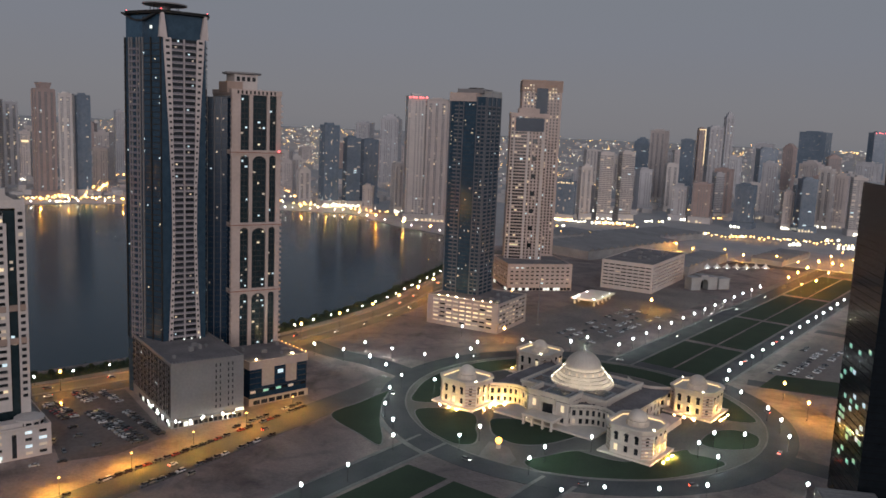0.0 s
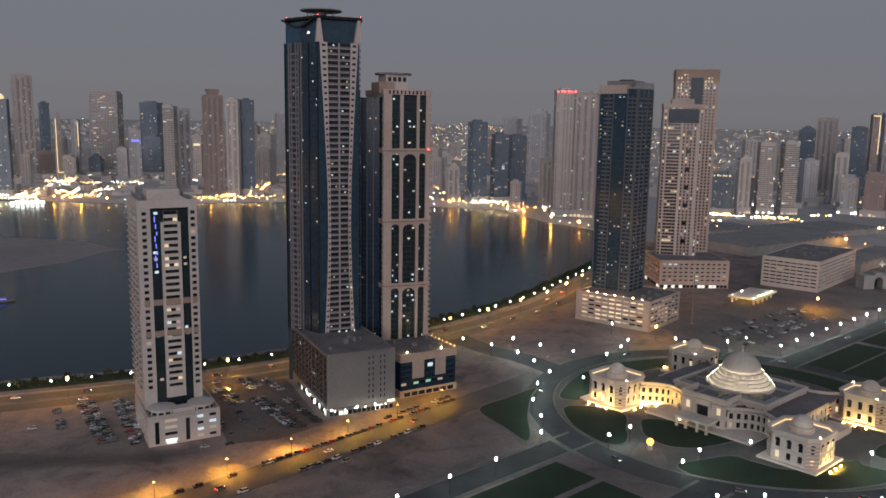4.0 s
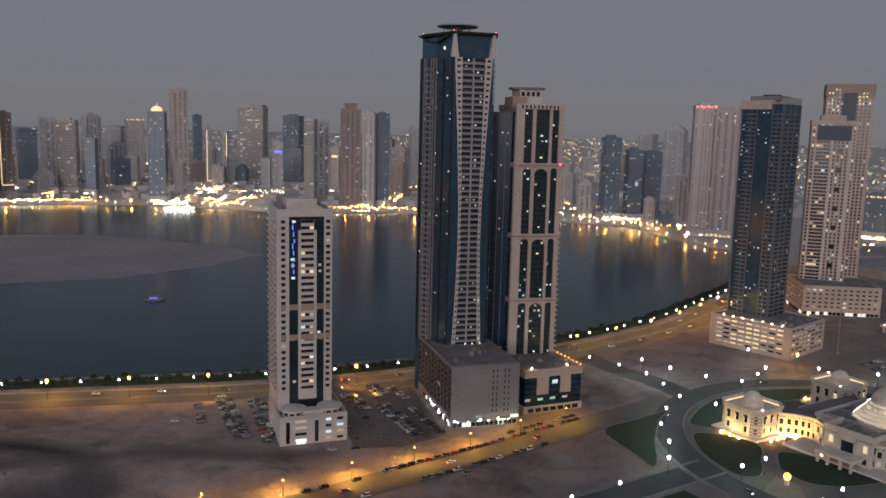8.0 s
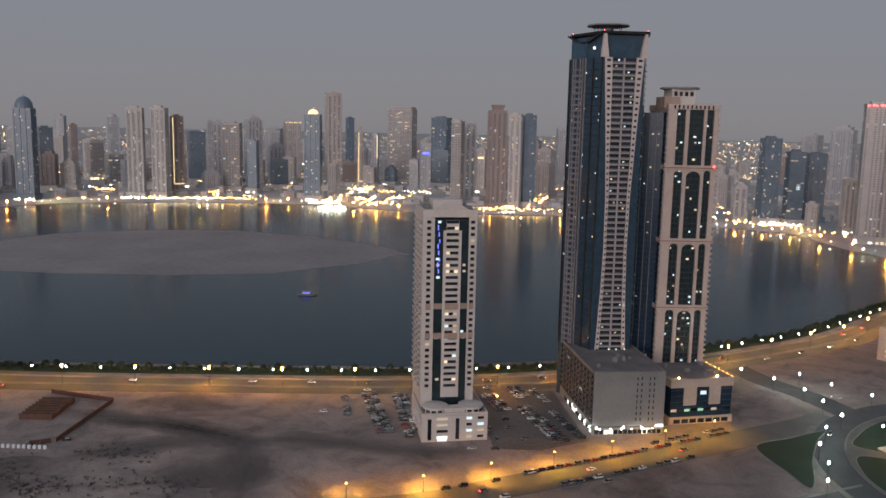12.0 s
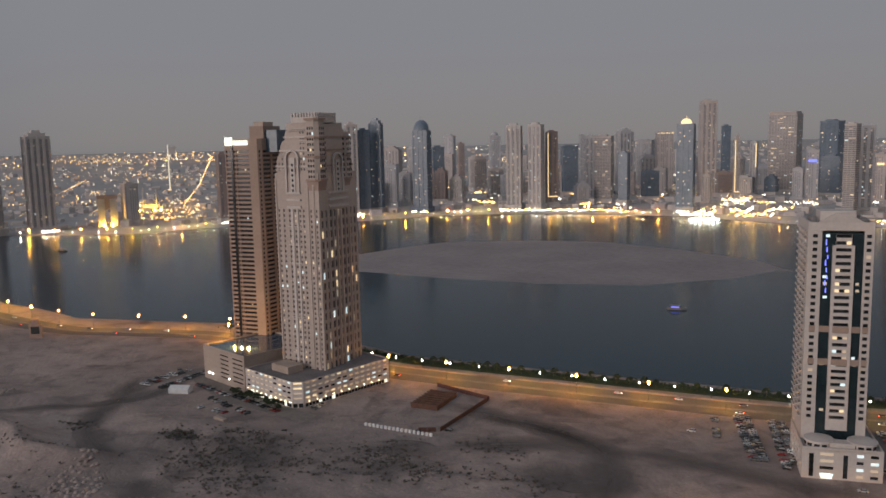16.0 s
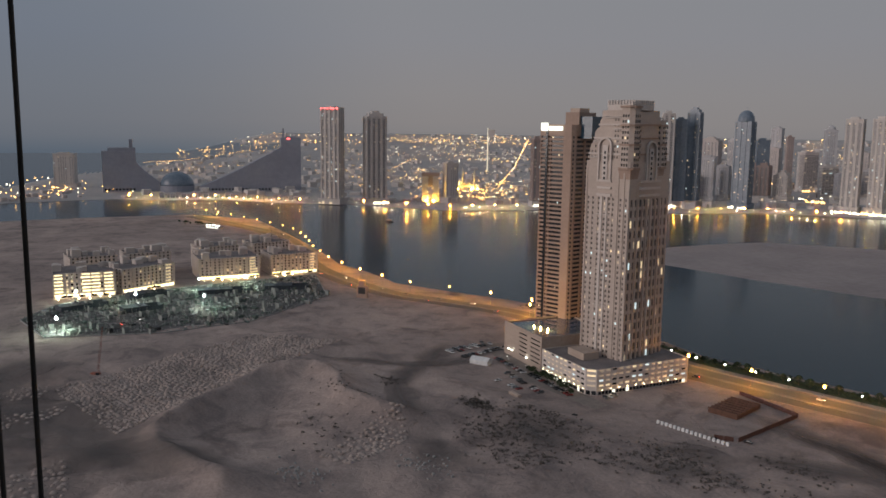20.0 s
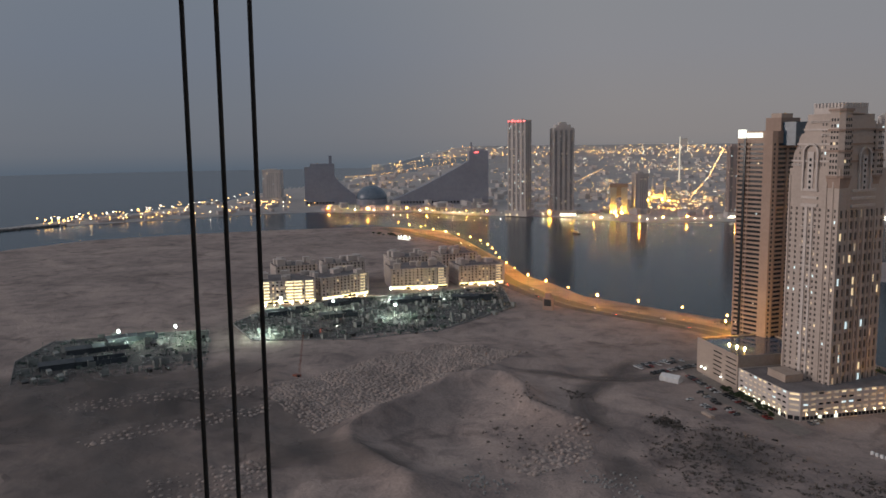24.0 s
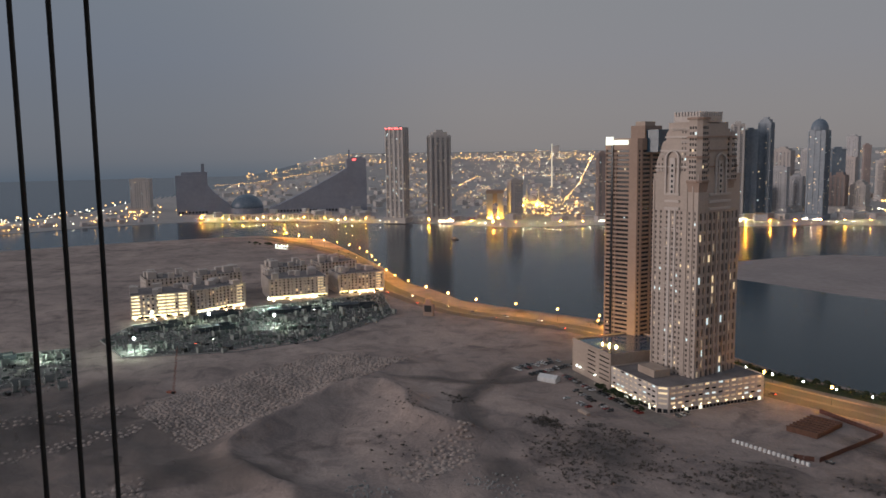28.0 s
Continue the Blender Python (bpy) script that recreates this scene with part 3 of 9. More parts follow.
def lawn_piece(outline, label):
    """A kerbed lawn with a rounded outline, from points along the hall's axes."""
    pts = [court(*p) for p in outline]
    n = len(pts)
    line = []
    for i in range(n):
        p0, p1, p2, p3 = [Vector(pts[(i + d) % n]) for d in (-1, 0, 1, 2)]
        for k in range(5):
            t = k / 5
            line.append(0.5 * (2 * p1 + (p2 - p0) * t + (2 * p0 - 5 * p1 + 4 * p2 - p3) * t * t + (3 * p1 - p0 - 3 * p2 + p3) * t ** 3))
    area = sum(p.x * q.y - q.x * p.y for p, q in zip(line, line[1:] + line[:1]))
    line = line if area > 0 else line[::-1]
    m = Mesh()
    m.prism([(p.x, p.y) for p in line], 0.0, 0.27)
    tagged(part("lawn", m, GRASS), label, "lawn", "", "structure")
    ribbon("kerb", line + line[:1], -0.35, 0.35, 0.0, 0.36, PAVING, label="pale stone kerb round a lawn", category="kerb")


lawn_piece([(-67, -76), (-50, -92), (-35, -99), (-19, -102), (-12, -95), (-17, -84), (-24, -76), (-31, -65), (-40, -58), (-56, -62)], "dark green rounded lawn before the corner pavilion")
lawn_piece([(-26, -58), (-20, -68), (-11, -77), (4, -80), (15, -71), (21, -56), (22, -46), (10, -46), (-10, -46), (-20, -50)], "dark green lawn before the entrance")
lawn_piece([(20, -96), (28, -101), (37, -99), (58, -88), (82, -66), (98, -31), (92, -24), (80, -26), (74, -24), (60, -58), (43, -64), (32, -66), (24, -84)], "large dark green lawn round the corner pavilion")
lawn_piece([(78, -8), (90, -8), (102, 6), (98, 26), (84, 26), (76, 12)], "small dark green lawn beside the garden stair")
lawn_piece([(102 * math.cos(radians(e)), 102 * math.sin(radians(e))) for e in range(28, 221, 12)] + [(80 * math.cos(radians(e)), 80 * math.sin(radians(e))) for e in range(220, 27, -12)], "dark green curved lawn behind the hall")
slab("forecourt", [court(-1, -106), court(17, -106), court(16, -97), court(4, -86), court(-8, -86)], 0.0, 0.24, PAVING, "paved gate forecourt lit by a lantern", "pavement")
for side, ends, spans in ((1, ((120, 205), (213, 330), (338, 480), (490, 650)), ((-15, 8), (10, 32))), (-1, ((139, 225), (233, 320)), ((-20, 4), (8, 34)))):
    for b0, b1 in ends:
        for a0, a1 in spans:
            slab("lawn", [court(a0, side * b0), court(a0, side * b1), court(a1, side * b1), court(a1, side * b0)][::side], -0.4, 0.16, GRASS, "dark green rectangular lawn of the boulevard", "lawn")
lawn_piece([(-101, -62), (-91, -78), (-71, -103), (-52, -122), (-47, -131), (-64, -127), (-96, -117), (-99, -90)], "dark green lawn wedge beside the ring road")
ribbon("pavement", ring_line(125.2, 146, 196, 40), -1.6, 1.6, -0.4, 0.2, PAVING, label="pale footway outside the ring road", category="pavement")
slab("lawn", [court(70, 122), court(120, 140), court(110, 175), court(70, 160)], -0.4, 0.12, GRASS, "dark green lawn wedge beside the ring road", "lawn")


def track(pts, wide, label="darker driven track across the sand"):
    """A driven track or darker patch that lies on the sand and thins out towards its edges."""
    line = smooth_line(pts, 2.5)
    m, rows, cover = Mesh(), [], []
    side_n = max(4, int(wide * 1.7 / 2.2))
    lift = 0.30 + 0.03 * (int(abs(pts[0][0])) % 7)
    for i, p in enumerate(line):
        a, b = line[max(0, i - 1)], line[min(len(line) - 1, i + 1)]
        u = (b - a).normalized()
        side = Vector((u.y, -u.x))
        end = ease(-1, 14, min(i, len(line) - 1 - i))
        row = []
        for q in range(-side_n, side_n + 1):
            w = q / side_n
            c = p + side * (w * wide * 1.7 * (0.5 + 0.5 * end) * (1 + 0.5 * noise.noise((p.x / 17, p.y / 17, w * 3))))
            row.append((c.x, c.y, dunes(c.x, c.y) + lift))
            cover.append((1 - abs(w)) * end)
        rows.append(row)
    n = len(rows[0])
    m.v = [v for row in rows for v in row]
    for i in range(len(rows) - 1):
        for k in range(n - 1):
            m.f.append((i * n + k, i * n + k + 1, (i + 1) * n + k + 1, (i + 1) * n + k))
            m.k.append(0)
    ob = part("dirt_track", m, STAIN)
    ob.data.attributes.new("cover", "FLOAT", "POINT").data.foreach_set("value", cover)
    tagged(ob, label, "track", "", "structure")


slab("car_park", [(6, 408), (30, 408), (57, 424), (44, 508), (-4, 500)], -0.4, 0.05, TRACK, "packed dirt car park between the towers", "car park")
for pts, w in (([(-240, 436), (-198, 428), (-168, 424), (-130, 404), (-114, 374), (-107, 330)], 8), ([(-209, 371), (-160, 398), (-127, 403)], 8), ([(-640, 20), (-578, 49), (-520, 62), (-470, 55)], 10), ([(-130, 404), (-90, 408), (-31, 400), (0, 402)], 7), ([(-212, 424), (-184, 422), (-153, 415), (-120, 402)], 5), ([(-487, 293), (-440, 330), (-425, 372), (-430, 410)], 6), ([(-470, 400), (-440, 357), (-400, 300), (-340, 270)], 7)):
    track(pts, w)
# dark patches; the widest ones tone down the western sand
for pts, w in (([(-352, 308), (-336, 311), (-320, 318)], 9), ([(-325, 326), (-302, 312), (-270, 307), (-252, 312)], 18), ([(-246, 342), (-225, 358), (-200, 358)], 15), ([(-240, 316), (-215, 330), (-190, 345)], 9), ([(-160, 366), (-130, 360), (-90, 372)], 14), ([(-380, 130), (-415, 118), (-470, 110), (-530, 96)], 26), ([(-600, 150), (-560, 90), (-545, 20)], 34), ([(-345, 165), (-370, 140), (-420, 100)], 14), ([(-170, 14), (-300, 22), (-460, 30), (-640, 20)], 44), ([(-640, -40), (-560, 10), (-480, 20)], 40), ([(-330, 262), (-290, 250), (-270, 262)], 10)):
    track(pts, w, "dark soft-edged patch on the sand")
track([(-672, 366), (-690, 384), (-712, 404)], 13, "dark round dug patch beside the building site")
slab("car_park", [(-452, 420), (-375, 380), (-300, 372), (-300, 384), (-372, 398), (-440, 440)], -0.4, 0.06, LOTDIRT, "dirt car park along the podium", "car park")
slab("car_park", [court(-60, 112), court(-60, 420), court(-150, 420), court(-150, 130)][::-1], -0.4, 0.05, LOTDIRT, "packed dirt car park beside the boulevard", "car park")
slab("car_park", [court(60, 135), court(60, 310), court(150, 310), court(150, 155)], -0.4, 0.05, LOTDIRT, "packed dirt car park beside the boulevard", "car park")


# ---- near towers ----
def shop_row(parent, p, q, z0, z1, n, lit=0.7, out=0.05):
    """Shop fronts along a base, each a pane of its own."""
    d = Vector(q) - Vector(p)
    u = d.normalized()
    for i in range(n):
        c = Vector(p) + d * ((i + 0.5) / n) + Vector((u.y, -u.x)) * out
        m = Mesh()
        w = d.length / n * 0.40
        m.box(-w, w, -0.05, 0.15, z0, z1)
        ob = part("shop_window", m, SHOP if rng.random() < lit else PANE, parent)
        ob.location, ob.rotation_euler = (c.x, c.y, 0), (0, 0, math.atan2(u.y, u.x))


def plinth_roof(parent, x0, x1, y0, y1, z, t=0.9, h=1.1, mat=CONCRETE, felt=ROOF):
    """A flat roof with a parapet."""
    m = Mesh()
    m.box(x0 + t, x1 - t, y0 + t, y1 - t, z - 0.5, z + 0.1)
    part("roof", m, felt, parent)
    m = Mesh()
    m.box(x0, x1, y0, y0 + t, z - 0.3, z + h)
    m.box(x0, x1, y1 - t, y1, z - 0.3, z + h)
    m.box(x0, x0 + t, y0 + t, y1 - t, z - 0.3, z + h)
    m.box(x1 - t, x1, y0 + t, y1 - t, z - 0.3, z + h)
    part("parapet", m, mat, parent)


def units(parent, x0, x1, y0, y1, z, n, seed, mat=PANEL):
    """Plant boxes and vents on a roof."""
    r = random.Random(seed)
    for _ in range(n):
        w, d, h = r.uniform(1.5, 4), r.uniform(1.5, 4), r.uniform(1, 2.6)
        x, y = r.uniform(x0, x1 - w), r.uniform(y0, y1 - d)
        m = Mesh()
        m.box(x, x + w, y, y + d, z, z + h)
        m.box(x + 0.3, x + w - 0.3, y + 0.3, y + d - 0.3, z + h, z + h + 0.25)
        part("roof_unit", m, mat, parent)


def cream_tower():
    t = thing("apartment_tower", -31.8, 412.3, 13.0, 0, "cream-rendered apartment tower with dark glass strips and white podium", "building")
    # podium, 35.5 wide
    m = Mesh()
    rows = storeys(0.6, 3.4, 4, 0.25, 0.7)
    h = facade(m, (0, 0), (35.5, 0), 0, 14.4, [(8, 14), (24, 27), (30, 33.5)], rows)
    h += facade(m, (0, 40), (0, 0), 0, 14.4, spaced(40, 7, 0.5, 2), rows)
    m.face([(35.5, 0, 0), (35.5, 40, 0), (35.5, 40, 14.4), (35.5, 0, 14.4)])
    m.face([(35.5, 40, 0), (0, 40, 0), (0, 40, 14.4), (35.5, 40, 14.4)])
    part("podium", m, CREAM, t, "pale podium with square openings")
    fill(h, t, 0.35, ("cool", "warm", "dim"), 80)
    for x in (3.2, 18.2):
        m = Mesh()
        m.box(x, x + 2, -0.06, 0.3, 1, 12.5)
        part("glass_slot", m, PANE, t)
    plinth_roof(t, 0, 35.5, 0, 40, 14.4, 0.6, 1.2, CREAM, CONCRETE)
    for x in (8.2, 27.5):
        m = Mesh()
        m.turned([(6.6, 14.4), (6.6, 17.2), (6.9, 17.3), (6.9, 17.9), (0.2, 18.6)], 12, x, 7.2)
        d = part("terrace_pavilion", m, CREAM, t)
        for i in range(6):
            a = radians(195 + 30 * i)
            ob = new("pavilion_window", PANES["dark"])
            ob.parent = d
            ob.location, ob.rotation_euler, ob.scale = (x + 6.45 * math.cos(a), 7.2 + 6.45 * math.sin(a), 15.9), (0, 0, a + math.pi / 2), (2.4, 1, 1.5)
    m = Mesh()
    m.box(12, 24, 2, 8, 14.4, 17.4)
    part("terrace_wall", m, CREAM, t)
    # tower, 29 wide, 28 deep
    X0, X1, Y0, Y1, Z0, Z1 = 1.0, 30.0, 14.0, 44.0, 14.0, 122.0
    w = X1 - X0
    zs = [25.0 + 3.3 * i for i in range(30)]
    rows = [(z + 0.5, z + 2.2) for z in zs[:-1]]
    m = Mesh()
    holes = facade(m, (X0, Y0), (X0 + 6.3, Y0), Z0, Z1 - 4, [(2.2, 4.4)], rows)
    holes += facade(m, (X1 - 4.4, Y0), (X1, Y0), Z0, Z1 - 4, [(1.1, 3.3)], rows)
    holes += facade(m, (X0, Y1), (X0, Y0), Z0, Z1 - 4, spaced(Y1 - Y0, 6, 0.55, 1.5), rows)
    m.face([(X1, Y0, Z0), (X1, Y1, Z0), (X1, Y1, Z1 - 4), (X1, Y0, Z1 - 4)])
    m.face([(X1, Y1, Z0), (X0, Y1, Z0), (X0, Y1, Z1 - 4), (X1, Y1, Z1 - 4)])
    part("wall", m, CREAM, t)
    fill(holes, t, 0.06, cap=120)
    # projecting balconies on the long side
    b = Mesh()
    for y0, y1 in ((Y0 + 3.5, Y0 + 9.0), (Y0 + 12.5, Y0 + 18.0), (Y0 + 21.5, Y0 + 27.0)):
        b.box(X0 - 1.3, X0, y0, y1, 0.0, 0.25)
        b.box(X0 - 1.3, X0 - 1.15, y0, y1, 0.25, 1.15)
    me = b.data("balcony", [CREAM])
    for z in zs[:-1]:
        ob = part("balcony", me, CREAM, t)
        ob.location = (0, 0, z - 0.2)
    # the middle bay of balconies between two glass strips
    g = Mesh()
    g.box(X0 + 6.3, X1 - 4.4, Y0 + 0.5, Y0 + 2.0, Z0, Z1 - 5)
    part("glass_strip", g, DEEP_GLASS, t, "dark teal glass strips beside the balconies")
    bx0, bx1 = X0 + 11.0, X0 + 20.6
    m = Mesh()
    brows = [(z + 0.6, z + 2.3) for z in zs[:-2]]
    bh = facade(m, (bx0, Y0 - 0.9), (bx1, Y0 - 0.9), Z0 + 6, Z1 - 11, [(1.4, 8.2)], brows, 1.0)
    m.face([(bx0, Y0 + 1, Z0 + 6), (bx0, Y0 - 0.9, Z0 + 6), (bx0, Y0 - 0.9, Z1 - 11), (bx0, Y0 + 1, Z1 - 11)])
    m.face([(bx1, Y0 - 0.9, Z0 + 6), (bx1, Y0 + 1, Z0 + 6), (bx1, Y0 + 1, Z1 - 11), (bx1, Y0 - 0.9, Z1 - 11)])
    m.face([(bx0, Y0 - 0.9, Z1 - 11), (bx1, Y0 - 0.9, Z1 - 11), (bx1, Y0 + 1, Z1 - 11), (bx0, Y0 + 1, Z1 - 11)])
    part("balcony_bay", m, CREAM, t)
    split = []
    for c, ww, hh, a in bh:
        for s in (-1, 0, 1):
            split.append(((c[0] + s * ww / 3, c[1], c[2]), ww / 3 - 0.15, hh, a))
    fill(split, t, 0.18, ("warm", "warm", "dim", "cool"), 100)
    side = []
    for z in zs[:-2]:
        for x, ww in ((X0 + 8.6, 3.6), (X0 + 22.6, 3.0)):
            if rng.random() < 0.22:
                side.append(((x + rng.uniform(-0.6, 0.6), Y0 + 0.45, z + 1.4), ww * 0.5, 1.3, 0.0))
    fill(side, t, 1.0, ("cool", "warm", "dim"), 60)
    for i in range(8):
        m = Mesh()
        o = 0.9 * ((i * 7) % 3) / 2
        m.box(X0 + 8.0 + o, X0 + 8.5 + o, Y0 + 0.38, Y0 + 0.5, Z1 - 11 - 3.3 * i, Z1 - 8.2 - 3.3 * i - 0.5 * (i % 3))
        part("blue_light", m, LIT_BLUE, t, "glowing blue strip light")
    for zb in (52.5, 68.7):
        for a, b, y in ((X0 + 1.9, X0 + 4.7, 0.05), (X0 + 6.3, X0 + 11.0, 0.2), (bx0 + 1.2, bx1 - 1.2, 0.98), (X0 + 20.6, X1 - 4.4, 0.2), (X1 - 3.5, X1 - 0.9, 0.05)):
            m = Mesh()
            m.box(a, b, Y0 - y, Y0 + 0.7, zb, zb + 3.0)
            part("louvre_panel", m, BROWN, t, "brown louvred plant storey panel")
    # crown with a low pediment
    m = Mesh()
    m.box(X0, X1, Y0, Y1, Z1 - 4, Z1 - 1)
    m.prism([(X0, Y0), (X1, Y0), (X1, Y0 + 1), (X0, Y0 + 1)], Z1 - 1, Z1)
    part("cornice", m, CREAM, t)
    m = Mesh()
    xm = (X0 + X1) / 2
    m.face([(xm - 10, Y0 - 0.3, Z1), (xm + 10, Y0 - 0.3, Z1), (xm + 3, Y0 - 0.3, Z1 + 4.2), (xm - 3, Y0 - 0.3, Z1 + 4.2)])
    m.face([(xm + 10, Y0 + 0.8, Z1), (xm - 10, Y0 + 0.8, Z1), (xm - 3, Y0 + 0.8, Z1 + 4.2), (xm + 3, Y0 + 0.8, Z1 + 4.2)])
    m.face([(xm - 3, Y0 - 0.3, Z1 + 4.2), (xm + 3, Y0 - 0.3, Z1 + 4.2), (xm + 3, Y0 + 0.8, Z1 + 4.2), (xm - 3, Y0 + 0.8, Z1 + 4.2)])
    m.face([(xm - 10, Y0 - 0.3, Z1), (xm - 3, Y0 - 0.3, Z1 + 4.2), (xm - 3, Y0 + 0.8, Z1 + 4.2), (xm - 10, Y0 + 0.8, Z1)])
    m.face([(xm + 3, Y0 - 0.3, Z1 + 4.2), (xm + 10, Y0 - 0.3, Z1), (xm + 10, Y0 + 0.8, Z1), (xm + 3, Y0 + 0.8, Z1 + 4.2)])
    part("pediment", m, CREAM, t)
    m = Mesh()
    m.box(xm - 8, xm + 8, Y0 + 9, Y1 - 8, Z1 - 1, Z1 + 4.5)
    part("roof_house", m, CREAM, t)
    for x in (X0, X1 - 1):
        m = Mesh()
        m.box(x, x + 1, Y0 + 1, Y1, Z1 - 1, Z1 + 0.2)
        part("parapet", m, CREAM, t)
    units(t, X0 + 2, xm - 9, Y0 + 3, Y1 - 4, Z1 - 1, 5, 3)
    units(t, xm + 9, X1 - 2, Y0 + 3, Y1 - 4, Z1 - 1, 5, 4)
    shop_row(t, (8, 0), (14, 0), 0.4, 2.8, 1, 1.0, 0.1)


cream_tower()


FIN_STONE = surface("pale_pink_stone", (0.50, 0.425, 0.40), (0.60, 0.515, 0.485), 0.05, 0.8, fine=10)
MAUVE = surface("mauve_grey_render", (0.36, 0.315, 0.31), (0.45, 0.395, 0.39), 0.06, 0.85, fine=10)
VIOLET = surface("violet_grey_panel", (0.17, 0.155, 0.18), (0.24, 0.22, 0.25), 0.05, 0.6, fine=12)


def hourglass_tower():
    t = thing("skyscraper", 63.0, 483.0, 9.0, 0, "tall dark blue glass skyscraper with a beige hourglass screen and helipad", "building")
    ZB, ZG, ZT = 33.0, 206.4, 220.0
    plan = [(0, 0), (24.5, 0), (29.6, 12), (29.6, 44), (-5, 44), (-13.0, 25.5)]
    m = Mesh()
    m.prism(plan, 0, ZG)
    part("glass_body", m, GLASS, t, "dark blue curtain wall")
    # ribs and floor lines on the glass faces
    faces = [((-13.0, 25.5), (0, 0)), ((24.5, 0), (29.6, 12)), ((29.6, 12), (29.6, 44)), ((-5, 44), (-13.0, 25.5))]
    fl = Mesh()
    for p, q in faces:
        for i in range(51):
            z = ZB + 3.4 * i
            fl.strip_box(p, q, 0.18, 0.3, z - 0.22, z + 0.22)
    part("floor_edges", fl, DARKMETAL, t, kind="stuff")
    p, q = Vector(faces[0][0]), Vector(faces[0][1])
    for s in (0.015, 0.13, 0.2, 0.34, 0.42, 0.5, 0.72, 0.98):
        a, b = p + (q - p) * (s - 0.012), p + (q - p) * (s + 0.012)
        m = Mesh()
        m.strip_box(a, b, 0.7, 0.9, ZB, ZG)
        part("rib", m, PANEL if 0.1 < s < 0.6 else DARKMETAL, t)
    holes = []
    for p, q, n in ((Vector(faces[0][0]), Vector(faces[0][1]), 9), (Vector(faces[1][0]), Vector(faces[1][1]), 4)):
        d = q - p
        a = math.atan2(d.y, d.x)
        for i in range(49):
            for j in range(n):
                if rng.random() < 0.07:
                    c = p + d * ((j + rng.uniform(0.3, 0.7)) / n)
                    holes.append(((c.x + math.sin(a) * 0.2, c.y - math.cos(a) * 0.2, ZB + 3.4 * i + 1.7), d.length / n * 0.28, 0.9, a))
    fill(holes, t, 1.0, ("cool", "dim", "dim", "warm"), 80, "lit_window")
    # stacked balconies between the ribs of the side
    p, q = Vector(faces[0][0]), Vector(faces[0][1])
    fl = Mesh()
    for s0, s1 in ((0.14, 0.19), (0.22, 0.32), (0.35, 0.41)):
        for i in range(50):
            z = ZB + 3.4 * i
            fl.strip_box(p + (q - p) * s0, p + (q - p) * s1, 0.9, 1.0, z - 0.2, z + 1.0)
    part("balcony_cladding", fl, VIOLET, t, kind="stuff")
    # beige screen, wide at the top, narrow at the waist
    fins, panes, wide, spots, rails = (Mesh(), Mesh()), [], [], [], Mesh()

    def half(z):
        return lerp_table(((33, 9.3), (70, 7.6), (95, 7.0), (125, 7.3), (160, 8.9), (203, 11.4), (219, 12.0)), z)

    def fin(z):
        return lerp_table(((33, 2.2), (70, 1.7), (110, 1.5), (150, 2.2), (203, 4.4)), z)

    bars = Mesh()
    cx = 12.2
    for i in range(51):
        z0, z1 = ZB + 3.4 * i, ZB + 3.4 * (i + 1)
        a, b = half(z0), half(z1)
        for s in (-1, 1):
            f0, f1 = fin(z0), fin(z1)
            frame_m = fins[(s + 1) // 2]
            o0, o1, i0, i1 = cx + s * a, cx + s * b, cx + s * (a - f0), cx + s * (b - f1)
            if s > 0:
                o0, o1, i0, i1 = i0, i1, o0, o1
            frame_m.face([(o0, -0.8, z0), (i0, -0.8, z0), (i1, -0.8, z1), (o1, -0.8, z1)])
            frame_m.face([(o0, 0, z0), (o0, -0.8, z0), (o1, -0.8, z1), (o1, 0, z1)])
            frame_m.face([(i0, -0.8, z0), (i0, 0, z0), (i1, 0, z1), (i1, -0.8, z1)])
            panes.append(((cx + s * ((a + b) / 2 - 0.5 * (f0 + f1) / 2), -0.82, z0 + 1.7), 0.5 * f0, 1.3, 0.0))
        w = (a + b) / 2 - (f0 + f1) / 2
        bars.box(cx - w, cx + w, -0.7, 0.0, z0 - 0.25, z0 + 0.3)
        bars.box(cx - 0.45, cx + 0.45, -0.75, 0.0, z0 + 0.4, z1 - 0.4)
        for s in (-1, 1):
            wide.append(((cx + s * (0.5 + (w - 0.5) * 0.5), -0.05, z0 + 1.7), w - 0.5, 2.4, 0.0))
            if rng.random() < 0.22:
                spots.append(((cx + s * (0.5 + (w - 0.5) * rng.uniform(0.2, 0.8)), -0.12, z0 + 1.9), 1.1, 0.9, 0.0))
            rails.box(min(cx + s * 0.5, cx + s * w), max(cx + s * 0.5, cx + s * w), -0.62, -0.5, z0 + 0.4, z0 + 1.1)
    for fin_mesh in fins:
        part("screen_fin", fin_mesh, FIN_STONE, t, "pale stone fin that narrows at the waist")
    part("balcony_grid", bars, MAUVE, t, "mauve-grey balcony slabs and posts", kind="stuff")
    fill(panes, t, 0.04, ("cool", "warm", "dim"), 110)
    fill(wide, t, 0.0, cap=110, name="balcony_door")
    fill(spots, t, 1.0, ("cool", "warm", "dim"), 30, "lit_window")
    part("balcony_railing", rails, VIOLET, t, kind="stuff")
    # crown
    m = Mesh()
    m.prism([(1, 1.5), (23.5, 1.5), (28.2, 12), (28.2, 42), (-4.5, 42), (-9.5, 25)], ZG, ZT - 1)
    part("crown_glass", m, GLASS, t)
